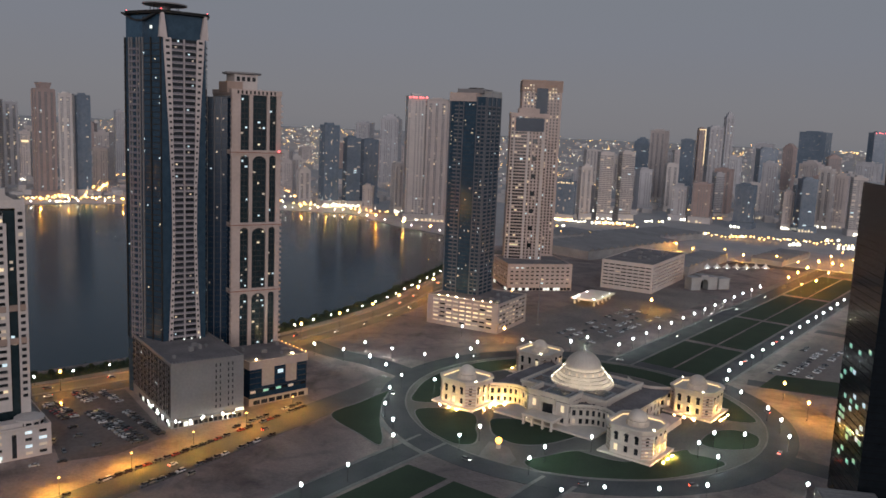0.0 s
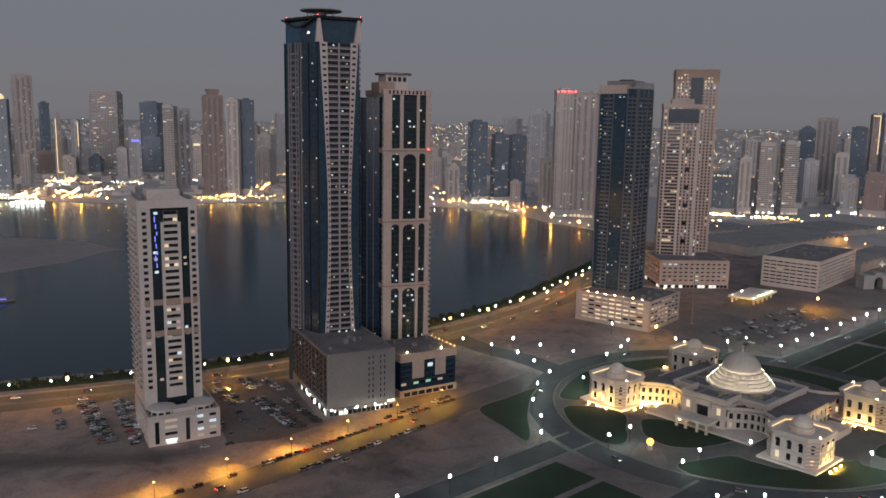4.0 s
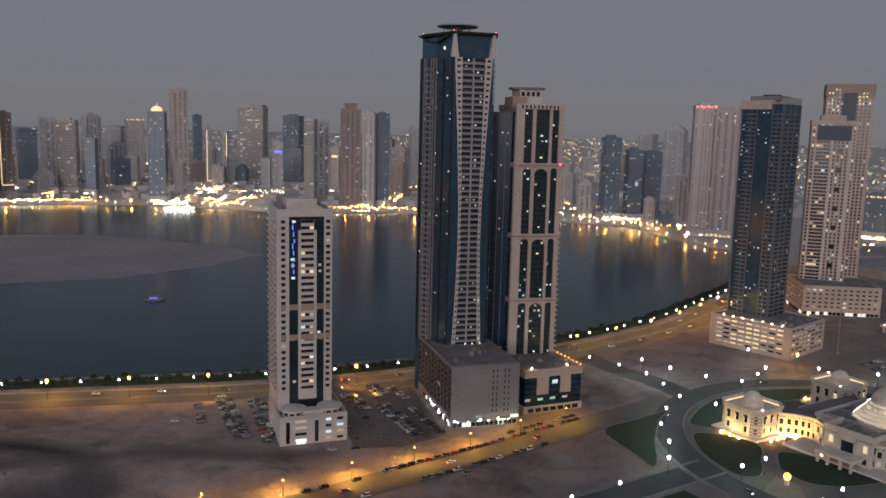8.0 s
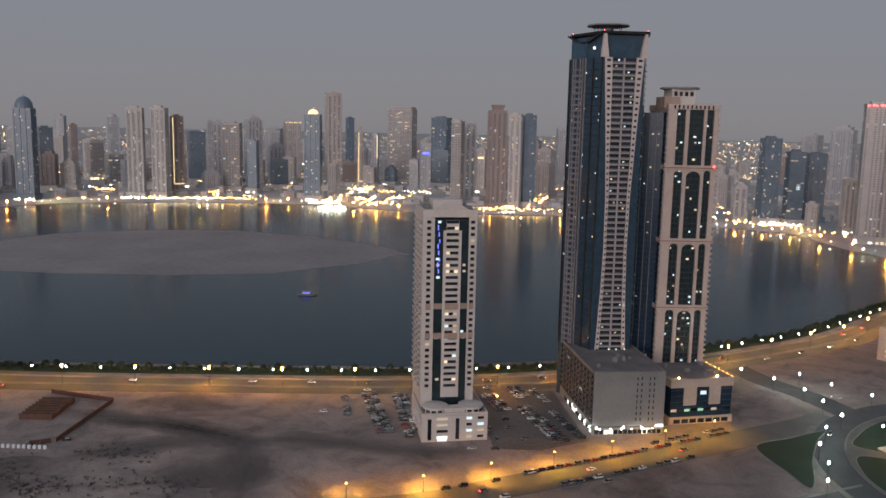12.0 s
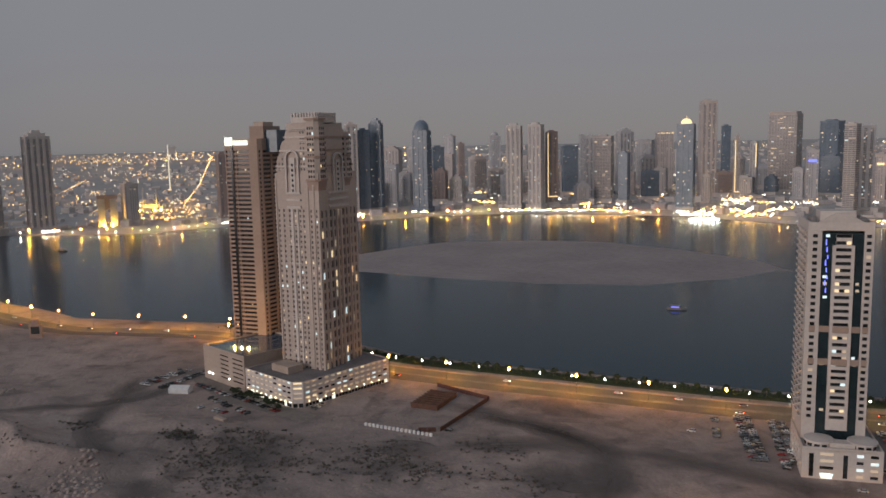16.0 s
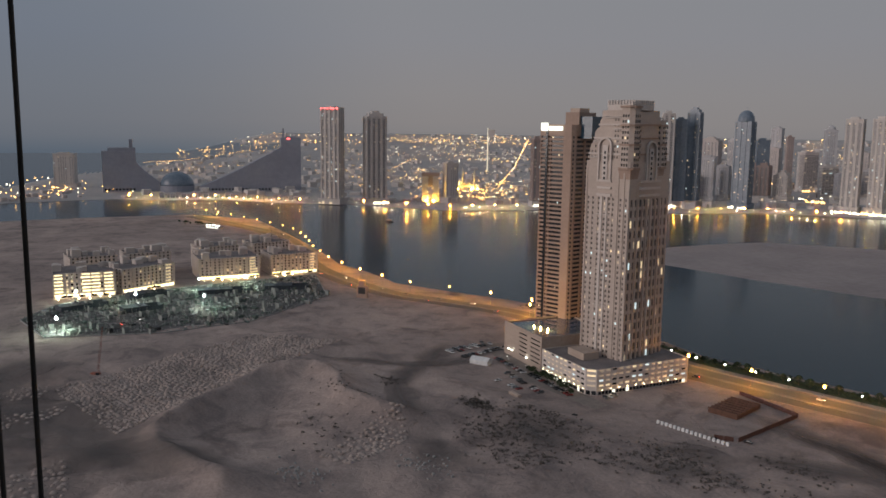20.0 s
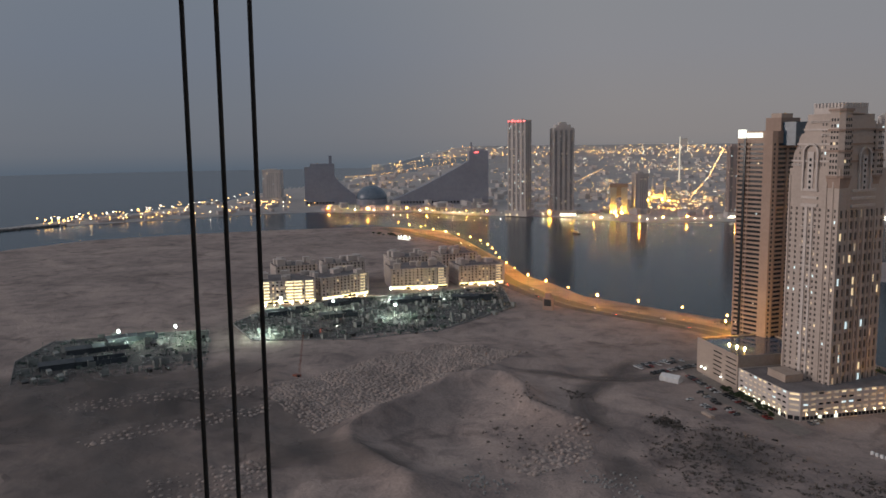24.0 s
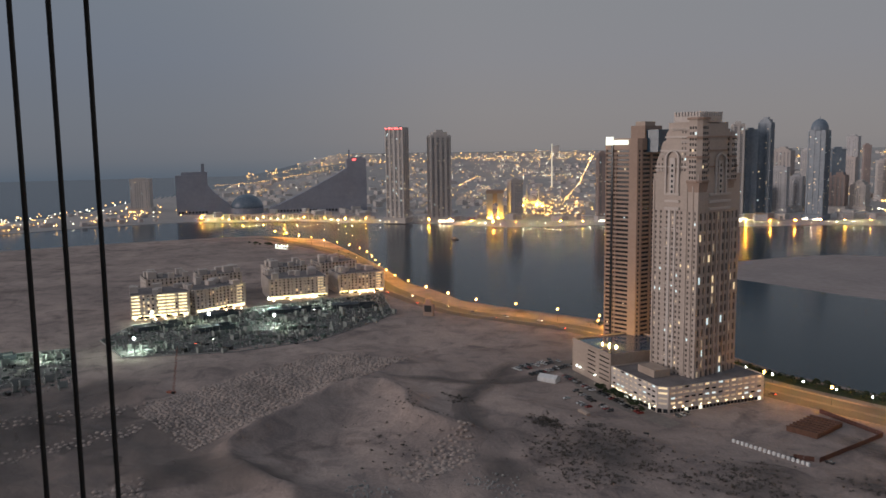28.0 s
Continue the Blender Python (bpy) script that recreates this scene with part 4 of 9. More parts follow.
    for x, s in ((0.8, -1), (23.6, 1)):
        m = Mesh()
        a0, a1, b0, b1 = x + s * 0.1 - 2.2, x + s * 0.1 + 2.2, x + s * 0.6 - 0.5, x + s * 0.6 + 0.5
        m.face([(a0, -0.9, ZG), (a1, -0.9, ZG), (b1, -1.6, ZT + 1), (b0, -1.6, ZT + 1)])
        m.face([(a1, -0.9, ZG), (a1, 1.4, ZG), (b1, 1.2, ZT + 1), (b1, -1.6, ZT + 1)])
        m.face([(a0, 1.4, ZG), (a0, -0.9, ZG), (b0, -1.6, ZT + 1), (b0, 1.2, ZT + 1)])
        part("corner_fin", m, FIN_STONE, t)
    m = Mesh()
    m.prism([(-0.8, -1.6), (25.3, -1.6), (30.2, 11.6), (30.2, 45), (-5.5, 45), (-12.5, 25.0)], ZT - 0.6, ZT + 0.8, grow=0.03)
    part("crown_rim", m, DARKMETAL, t, "dark flaring roof rim")
    m = Mesh()
    m.prism([(-12.4, 25.2), (-6.6, 13.9), (0, 17), (-5, 29)], ZG - 2, ZT - 2.0)
    part("side_crown", m, GLASS, t)
    m = Mesh()
    n = 8
    for k in range(n):
        u0, u1 = k / n, (k + 1) / n
        p0, p1 = Vector((-14.6, 27.0)).lerp(Vector((0.0, -0.6)), u0), Vector((-14.6, 27.0)).lerp(Vector((0.0, -0.6)), u1)
        z0, z1 = ZT - 0.6 - 4.4 * math.sin(math.pi * min(1, u0 * 1.15)) ** 1.2 * (u0 < 0.87), ZT - 0.6 - 4.4 * math.sin(math.pi * min(1, u1 * 1.15)) ** 1.2 * (u1 < 0.87)
        e = Vector((6.0, 3.2))
        c = [(p0, z0), (p1, z1), (p1 + e, z1), (p0 + e, z0)]
        lo, hi = [(*v, z) for v, z in c], [(*v, z + 1.0) for v, z in c]
        m.face(hi)
        m.face(lo[::-1])
        for a in range(4):
            b = (a + 1) % 4
            m.face([lo[a], lo[b], hi[b], hi[a]])
    part("side_crown_rim", m, DARKMETAL, t)
    m = Mesh()
    m.turned([(3.0, ZT), (3.0, ZT + 5.2), (10.5, ZT + 5.9), (12.4, ZT + 6.1), (12.4, ZT + 6.8), (0.3, ZT + 6.9)], 28, 9, 24)
    part("helipad", m, PANEL, t, "round grey helipad deck")
    for i in range(7):
        a = i * 0.9
        m = Mesh()
        m.turned([(0.2, ZT), (0.2, ZT + 5.9)], 6, 9 + 8 * math.cos(a), 24 + 8 * math.sin(a))
        part("helipad_strut", m, DARKMETAL, t)
    for x, y in ((-0.6, -1.2), (-12.0, 25), (25, -1.2), (-2.5, 24)):
        m = Mesh()
        m.turned([(0.25, ZT + 1), (0.3, ZT + 1.4), (0.1, ZT + 1.6)], 8, x, y)
        part("beacon", m, FAR_RED, t, "red warning light")
    m = Mesh()
    m.turned([(0.7, ZT - 9), (0.7, ZT - 7.6), (0.2, ZT - 7.4)], 8, -4, 6)
    part("crown_lamp", m, SHOP, t)


hourglass_tower()


def grey_podium():
    t = thing("parking_podium", 60.0, 433.0, 9.5, 0, "grey panelled parking podium with lit shops at street level", "building")
    W, D, H = 40.0, 74.0, 34.5
    m = Mesh()
    holes = facade(m, (0, 0), (W, 0), 0, H, [(24.0, 24.7), (26.4, 27.1), (31.0, 31.7), (33.4, 34.1)], storeys(7, 3.3, 8, 0.2, 0.75), 0.25)
    left = facade(m, (0, D), (0, 0), 0, H, spaced(D, 10, 0.66, 1.5), storeys(6, 3.4, 8, 0.25, 0.8), 0.5)
    m.face([(W, 0, 0), (W, D, 0), (W, D, H), (W, 0, H)])
    m.face([(W, D, 0), (0, D, 0), (0, D, H), (W, D, H)])
    part("wall", m, PANEL, t)
    fill(holes, t, 0.0, cap=80)
    fill(left, t, 0.04, cap=80)
    # dark mullioned screen over the long side
    g = Mesh()
    for k in range(25):
        g.box(-0.35, 0.05, 1.5 + 2.95 * k, 1.75 + 2.95 * k, 6, H - 0.6)
    for k in range(9):
        g.box(-0.3, 0.02, 1.4, D - 1.4, 6 + 3.4 * k, 6.3 + 3.4 * k)
    part("side_screen", g, DARKMETAL, t, "dark mullioned screen over the car decks", kind="stuff")
    for k in range(22):
        g = Mesh()
        g.box(0.5 + 1.85 * k, 1.0 + 1.85 * k, -0.35, 0.1, H + 0.6, H + 1.9)
        part("roof_post", g, PANEL, t)
    for x, y in ((1.5, -3.0), (16.5, -2.6), (27.0, -2.6), (-3.0, 14.0)):
        g = Mesh()
        g.turned([(0.10, 0), (0.08, 4.5)], 6, x, y)
        post = part("lamp_post", g, DARKMETAL, t)
        g = Mesh()
        g.turned([(0.3, 4.5), (0.5, 4.8), (0.5, 5.2), (0.15, 5.6)], 8, x, y)
        part("lamp_head", g, LAMP_WHITE, post)
    g = Mesh()
    g.box(W - 5.4, W - 0.8, -2.2, -1.85, 4.9, 6.4)
    part("lit_sign", g, SHOP, t, "glowing white sign board")
    g = Mesh()
    g.box(W - 12.5, W - 7.5, -0.12, 0.1, 0.4, 4.0)
    part("entrance", g, SHOP, t, "bright glazed entrance")
    plinth_roof(t, 0, W, 0, D, H, 0.6, 1.0, PANEL)
    shop_row(t, (1, 0), (W - 1, 0), 0.5, 2.8, 14, 0.15, 0.1)
    shop_row(t, (0, 60), (0, 2), 0.5, 2.6, 16, 0.12, 0.1)
    for x, y in [(4 + 6.0 * i, -0.7) for i in range(6)] + [(-0.7, 4 + 9 * i) for i in range(5)]:
        m = Mesh()
        m.turned([(0.2, 3.2), (0.36, 3.5), (0.12, 3.9)], 6, x, y)
        part("wall_lamp", m, LAMP_WHITE, t)
    c = Mesh()
    c.box(-0.6, W + 0.4, -1.8, 0.05, 4.2, 4.8)
    part("canopy", c, PANEL, t)
    for x in (19.5, 24.0, 29.0):
        g = Mesh()
        g.turned([(0.35, H + 1), (0.5, H + 1.6), (0.2, H + 2)], 8, x + 2, 44)
        part("roof_lamp", g, SHOP, t)
    units(t, 3, 36, 6, 40, H, 5, 11)


grey_podium()


def pink_tower():
    t = thing("apartment_tower", 103.2, 492.0, 5.5, 0, "pink-beige stone tower with tall arched dark glass bays", "building")
    W, D, Z0, Z1 = 30.0, 38.0, 20.0, 181.0
    m = Mesh()
    m.box(0.6, W - 0.6, 0.8, D, 0, Z1 - 3)
    part("glass_body", m, DEEP_GLASS, t, "dark glass core")
    # piers across the front
    bays = ((5.2, 10.4), (12.6, 21.2), (23.0, 27.2))
    xs = [0.0] + [e for b in bays for e in b] + [W]
    for a, b in zip(xs[0::2], xs[1::2]):
        m = Mesh()
        m.box(a, b, -0.4, 1.2, Z0, Z1)
        part("pier", m, PINK, t)
    bands = ((59.0, 61.6), (99.5, 102.1), (143.0, 145.6))
    for z0, z1 in bands:
        m = Mesh()
        m.box(-0.8, W + 0.8, -1.1, 2.0, z0, z1)
        m.box(-0.8, 0.9, 2.0, D, z0, z1)
        part("band", m, PINK, t)
        m = Mesh()
        m.box(-1.2, W + 1.2, -1.5, 2.0, z0 + 1.0, z0 + 1.35)
        part("band_rail", m, RUST, t)
    # arched heads under each band
    for z1 in (59.0, 99.5, 143.0):
        for a, b in bays:
            m = Mesh()
            r, cx, n = (b - a) / 2, (a + b) / 2, 10
            for i in range(n):
                u0, u1 = -math.cos(math.pi * i / n) * r, -math.cos(math.pi * (i + 1) / n) * r
                h0, h1 = math.sin(math.pi * i / n) * r * 0.8, math.sin(math.pi * (i + 1) / n) * r * 0.8
                m.face([(cx + u0, -0.3, z1 - r + h0), (cx + u1, -0.3, z1 - r + h1), (cx + u1, -0.3, z1), (cx + u0, -0.3, z1)])
                m.face([(cx + u0, -0.3, z1 - r + h0), (cx + u0, 0.8, z1 - r + h0), (cx + u1, 0.8, z1 - r + h1), (cx + u1, -0.3, z1 - r + h1)])
            part("arch", m, PINK, t)
    lit, frames = [], Mesh()
    for a, b in bays:
        for i in range(47):
            z = Z0 + 2 + 3.3 * i
            frames.box(a, b, 0.55, 0.85, z - 0.25, z + 0.25)
            n = 3 if b - a > 6 else 2
            for j in range(n):
                if rng.random() < 0.15:
                    lit.append(((a + (b - a) * (j + rng.uniform(0.35, 0.65)) / n, 0.72, z + 1.6), (b - a) / n * rng.uniform(0.3, 0.6), 1.1, 0.0))
    for x in (7.8, 15.4, 18.4, 25.1):
        frames.box(x - 0.12, x + 0.12, 0.5, 0.85, Z0, Z1 - 6)
    part("mullions", frames, DARKMETAL, t)
    fill(lit, t, 1.0, ("cool", "cool", "warm", "dim"), 60, "lit_window")
    # corner columns of small balconies, left side wall
    m, holes = Mesh(), []
    holes += facade(m, (0, D), (0, 0), Z0, Z1, [(35.8, 37.2)], storeys(Z0, 3.3, 48, 0.2, 0.75), 0.5)
    g = Mesh()
    m.face([(W, 0, Z0), (W, D, Z0), (W, D, Z1), (W, 0, Z1)])
    part("side_wall", m, PINK, t)
    fill(holes, t, 0.05, cap=100)
    g.box(-0.35, 0.2, 2.4, 36, Z0, Z1 - 4)
    part("side_glass", g, NAVY, t)
    fl = Mesh()
    for i in range(47):
        fl.box(-0.5, 0.1, 2.3, 36.1, Z0 + 3.3 * i - 0.2, Z0 + 3.3 * i + 0.2)
    part("floor_edges", fl, NAVY, t, kind="stuff")
    g = Mesh()
    g.prism([(-11.2, 12), (0.1, 7), (0.1, 36), (-11.2, 32)], 0, Z1 - 5)
    wing = part("glass_wing", g, NAVY, t, "dark blue glass wing beside the stone tower")
    fl = Mesh()
    for i in range(1, 48):
        fl.strip_box((-11.2, 12), (0.1, 7), 0.12, 0.3, Z0 + 3.3 * i - 0.14, Z0 + 3.3 * i + 0.14)
    part("floor_edges", fl, DARKMETAL, wing, kind="stuff")
    for x in (-11.0, -7.4, -3.8, -0.2):
        g = Mesh()
        y = 12 - 5 * (x + 11.2) / 11.3
        g.box(x - 0.15, x + 0.15, y - 0.5, y + 0.3, Z0, Z1 - 5)
        part("mullion", g, PANEL, wing)
    a = math.atan2(-5, 11.3)
    fill([((-10.4 + 3.6 * k + rng.uniform(0, 1.6), 12 - 5 * (0.8 + 3.6 * k + 0.8) / 11.3 - 0.22, Z0 + 3.3 * i + 1.6), 0.9, 0.9, a) for i in range(46) for k in range(3) if rng.random() < 0.10], wing, 1.0, ("cool", "dim", "dim", "warm"), 20, "lit_window")
    for i in range(47):
        z = Z0 + 3.3 * i
        for x, y in ((-0.9, 0.1), (W - 0.4, 0.1)):
            b = Mesh()
            b.box(x, x + 1.4, y - 1.2, y + 0.6, z + 0.1, z + 1.15)
            part("balcony", b, PINK, t)
    m = Mesh()
    m.box(-0.5, W + 0.5, -0.8, D, Z1 - 3, Z1)
    part("cornice", m, PINK, t)
    m = Mesh()
    for x in [3 + 2.5 * i for i in range(10)]:
        m = Mesh()
        m.box(x, x + 1.0, -0.9, -0.75, Z1 - 2.6, Z1 - 0.6)
        part("cornice_opening", m, PANE, t)
    units(t, 2, 10, 3, 30, Z1, 7, 21)
    m = Mesh()
    m.box(-1.2, 8, 5, 22, Z1 - 2, Z1 + 4.5)
    part("roof_wing", m, BROWN, t)
    m = Mesh()
    m.box(4, 18, 8, 24, Z1, Z1 + 9)
    part("roof_house", m, CREAM, t)
    fill([((6.2 + 3.2 * i, 7.95, Z1 + 6.3), 2.0, 2.6, 0.0) for i in range(4)], t, 0.0)
    m = Mesh()
    m.turned([(10.5, Z1 + 9.0), (11.5, Z1 + 9.3), (11.5, Z1 + 10.3), (0.5, Z1 + 10.6)], 8, 11, 16, a0=math.pi / 8)
    part("helipad", m, PANEL, t, "octagonal roof deck")
    m = Mesh()
    m.turned([(0.5, 144.5), (0.7, 145.2), (0.2, 145.8)], 8, W - 1.5, -1.8)
    part("beacon", m, FAR_RED, t, "red warning light")


pink_tower()


def glass_podium():
    t = thing("office_podium", 106.0, 454.0, 15.5, 0, "dark glass podium framed by tan stone portals", "building")
    W, D, H = 39.0, 44.0, 25.5
    m = Mesh()
    m.box(0.5, W - 0.5, 0.5, D, 0, H - 1)
    part("glass_body", m, NAVY, t)
    m = Mesh()
    m.box(0, W, 0, D, H - 4.0, H)
    part("cornice", m, TAN, t)
    m = Mesh()
    m.box(-0.3, W + 0.3, -0.3, D, 0, 4.2)
    part("base", m, TAN, t)
    for a, b in ((8.2, 16.0), (24, 31)):
        m = Mesh()
        m.box(a, b, -0.3, 0.8, 11, H - 4)
        part("portal", m, TAN, t)
    fl = Mesh()
    for z in (9.6, 13, 16.4, 19.8):
        fl.box(0.3, W - 0.3, 0.3, 0.6, z - 0.2, z + 0.2)
    part("floor_edges", fl, DARKMETAL, t, kind="stuff")
    fill([((2.5 + 4.2 * i, 0.42, 8.0), 3.4, 1.5, 0) for i in range(9)], t, 0.5, ("green", "green", "dim"), 20)
    fill([((20.5, 0.42, 18), 3.6, 2.2, 0)], t, 1.0, ("cool",), 2)
    plinth_roof(t, 0, W, 0, D, H, 0.5, 0.8, TAN)
    shop_row(t, (2, -0.35), (W - 2, -0.35), 0.6, 3.0, 7, 0.0, 0.1)
    units(t, 4, 36, 4, 34, H, 6, 31)
    for k in range(9):
        m = Mesh()
        m.turned([(0.14, H + 0.8), (0.26, H + 1.15), (0.08, H + 1.5)], 6, W - 0.3, 2 + 4.6 * k)
        part("edge_lamp", m, LAMP_ORANGE, t)
    for x in (6, 30):
        m = Mesh()
        m.turned([(0.16, H + 0.8), (0.24, H + 1.1), (0.1, H + 1.4)], 8, x, 3)
        part("roof_lamp", m, FLOOD_SOFT, t)


glass_podium()


def balcony_block(t, W, D, Z0, Z1, storey, wall, front_cols, side_cols, lit=0.06, glass_front=None, cap=200, slab_out=0.9):
    """A tower body with a punched front (local y = 0) and left side (x = 0), back and right side plain."""
    n = int((Z1 - Z0) / storey)
    m = Mesh()
    rows = storeys(Z0, storey, n, 0.28, 0.85)
    holes = facade(m, (0, 0), (W, 0), Z0, Z1, front_cols, rows, 0.5)
    holes += facade(m, (0, D), (0, 0), Z0, Z1, side_cols, rows, 0.5)
    holes += facade(m, (W, 0), (W, D), Z0, Z1, side_cols, rows, 0.5)
    m.face([(W, D, Z0), (0, D, Z0), (0, D, Z1), (W, D, Z1)])
    m.face([(0, 0, Z1), (W, 0, Z1), (W, D, Z1), (0, D, Z1)])
    part("wall", m, wall, t)
    fill(holes, t, lit, cap=cap)
    return n


BALCONY_SLATE = surface("blue_grey_balcony", (0.098, 0.106, 0.126), (0.148, 0.156, 0.176), 0.08, 0.7, fine=10)


def dark_balcony_tower():
    """Frame: x along the left face (towards the viewer), y into the block."""
    p = thing("parking_podium", 293.0, 613.0, -55.4, 0, "pale concrete parking podium with open lit decks", "building")
    W, D, H = 66.0, 57.0, 23.5
    m = Mesh()
    holes = facade(m, (0, 0), (W, 0), 0, H, spaced(W, 9, 0.8, 5), storeys(2, 3.5, 6, 0.35, 0.75), 0.6)
    right = facade(m, (W, 0), (W, D), 0, H, spaced(D, 8, 0.82, 3), storeys(2, 3.5, 6, 0.35, 0.75), 0.6)
    m.face([(0, D, 0), (0, 0, 0), (0, 0, H), (0, D, H)])
    m.face([(W, D, 0), (0, D, 0), (0, D, H), (W, D, H)])
    part("wall", m, PALE_TAN, p)
    fill(holes, p, 0.75, ("warm", "warm", "dim"), 60)
    fill(right, p, 0.55, ("warm", "dim", "dim"), 60)
    plinth_roof(p, 0, W, 0, D, H, 0.6, 1.1, PALE_TAN, ROOF)
    units(p, 46, 62, 6, 50, H, 7, 41)
    for i in range(7):
        m = Mesh()
        m.turned([(0.16, H + 1), (0.24, H + 1.3), (0.1, H + 1.6)], 8, 10 + 8 * i, 2.5)
        part("roof_lamp", m, FLOOD_SOFT, p)
    t = thing("apartment_tower", 313.5, 627.0, -55.4, 0, "dark blue glass tower with grey stacked balconies", "building")
    W, D, Z0, Z1 = 34.0, 27.0, 20.0, 190.0
    m = Mesh()
    m.box(0, W, 0, D, Z0, Z1)
    part("glass_body", m, GLASS, t)
    n = 50
    def stack(boxes, mat):
        m = Mesh()
        for bx in boxes:
            m.box(*bx)
        me = m.data("balcony", [mat])
        for i in range(n):
            ob = part("balcony", me, mat, t)
            ob.location = (0, 0, Z0 + 3.3 * i)

    for a, b in ((5.0, 12.5), (26, 33.6)):
        c = (a + b) / 2
        stack(((a, b, -1.4, 0.0, -0.2, 0.15), (a, b, -1.4, -1.25, 0.15, 1.1), (c - 0.15, c + 0.15, -1.2, 0, 0.15, 3.1)), BALCONY_SLATE)
    for a, b in ((1.0, 8.0), (10.0, 16.0), (18.5, 26)):
        stack(((W, W + 1.3, a, b, -0.2, 0.15), (W + 1.15, W + 1.3, a, b, 0.15, 1.1)), BALCONY_SLATE)
    for y in (0.0, 8.6, 16.8, 26.3):
        m = Mesh()
        m.box(W - 0.2, W + 0.9, y, y + 0.9, Z0, Z1)
        part("pier", m, BALCONY_SLATE, t)
    for x in (0.0, 12.6, 25.2, 33.2):
        m = Mesh()
        m.box(x, x + 0.7, -0.8, 0.2, Z0, Z1)
        part("pier", m, BALCONY_SLATE, t)
    fl = Mesh()
    for i in range(n):
        z = Z0 + 3.3 * i
        fl.box(-0.2, W, -0.15, 0.1, z - 0.1, z + 0.1)
    part("floor_edges", fl, DARKMETAL, t, kind="stuff")
    holes = []
    for i in range(n):
        z = Z0 + 3.3 * i + 1.7
        for x in (2.6, 7, 10.5, 15, 18.5, 22, 28, 31.5):
            if rng.random() < 0.13:
                holes.append(((x + rng.uniform(-0.6, 0.6), -0.17, z), rng.uniform(0.7, 1.5), 1.0, 0.0))
        for y in (3, 6, 11.5, 14.5, 20, 24):
            if rng.random() < 0.06:
                holes.append(((W + 0.12, y, z), rng.uniform(0.7, 1.4), 1.0, math.pi / 2))
    fill(holes, t, 1.0, ("cool", "cool", "dim", "warm"), 90, "lit_window")
    m = Mesh()
    m.box(-0.5, W * 0.72, -1.0, D, Z1 - 4, Z1 + 3)
    part("crown_band", m, PINK, t)
    m = Mesh()
    m.box(W * 0.72, W + 0.6, 8, D, Z1, Z1 + 5)
    part("crown_tower", m, CONCRETE, t)
    m = Mesh()
    m.box(4, W - 6, 4, D - 4, Z1 + 3, Z1 + 6.5)
    part("roof_house", m, PANEL, t)
    m = Mesh()
    m.turned([(6, Z1 + 6.5), (6.6, Z1 + 7), (6.6, Z1 + 7.6), (0.3, Z1 + 7.8)], 10, W / 2, D / 2)
    part("roof_deck", m, DARKMETAL, t)


dark_balcony_tower()


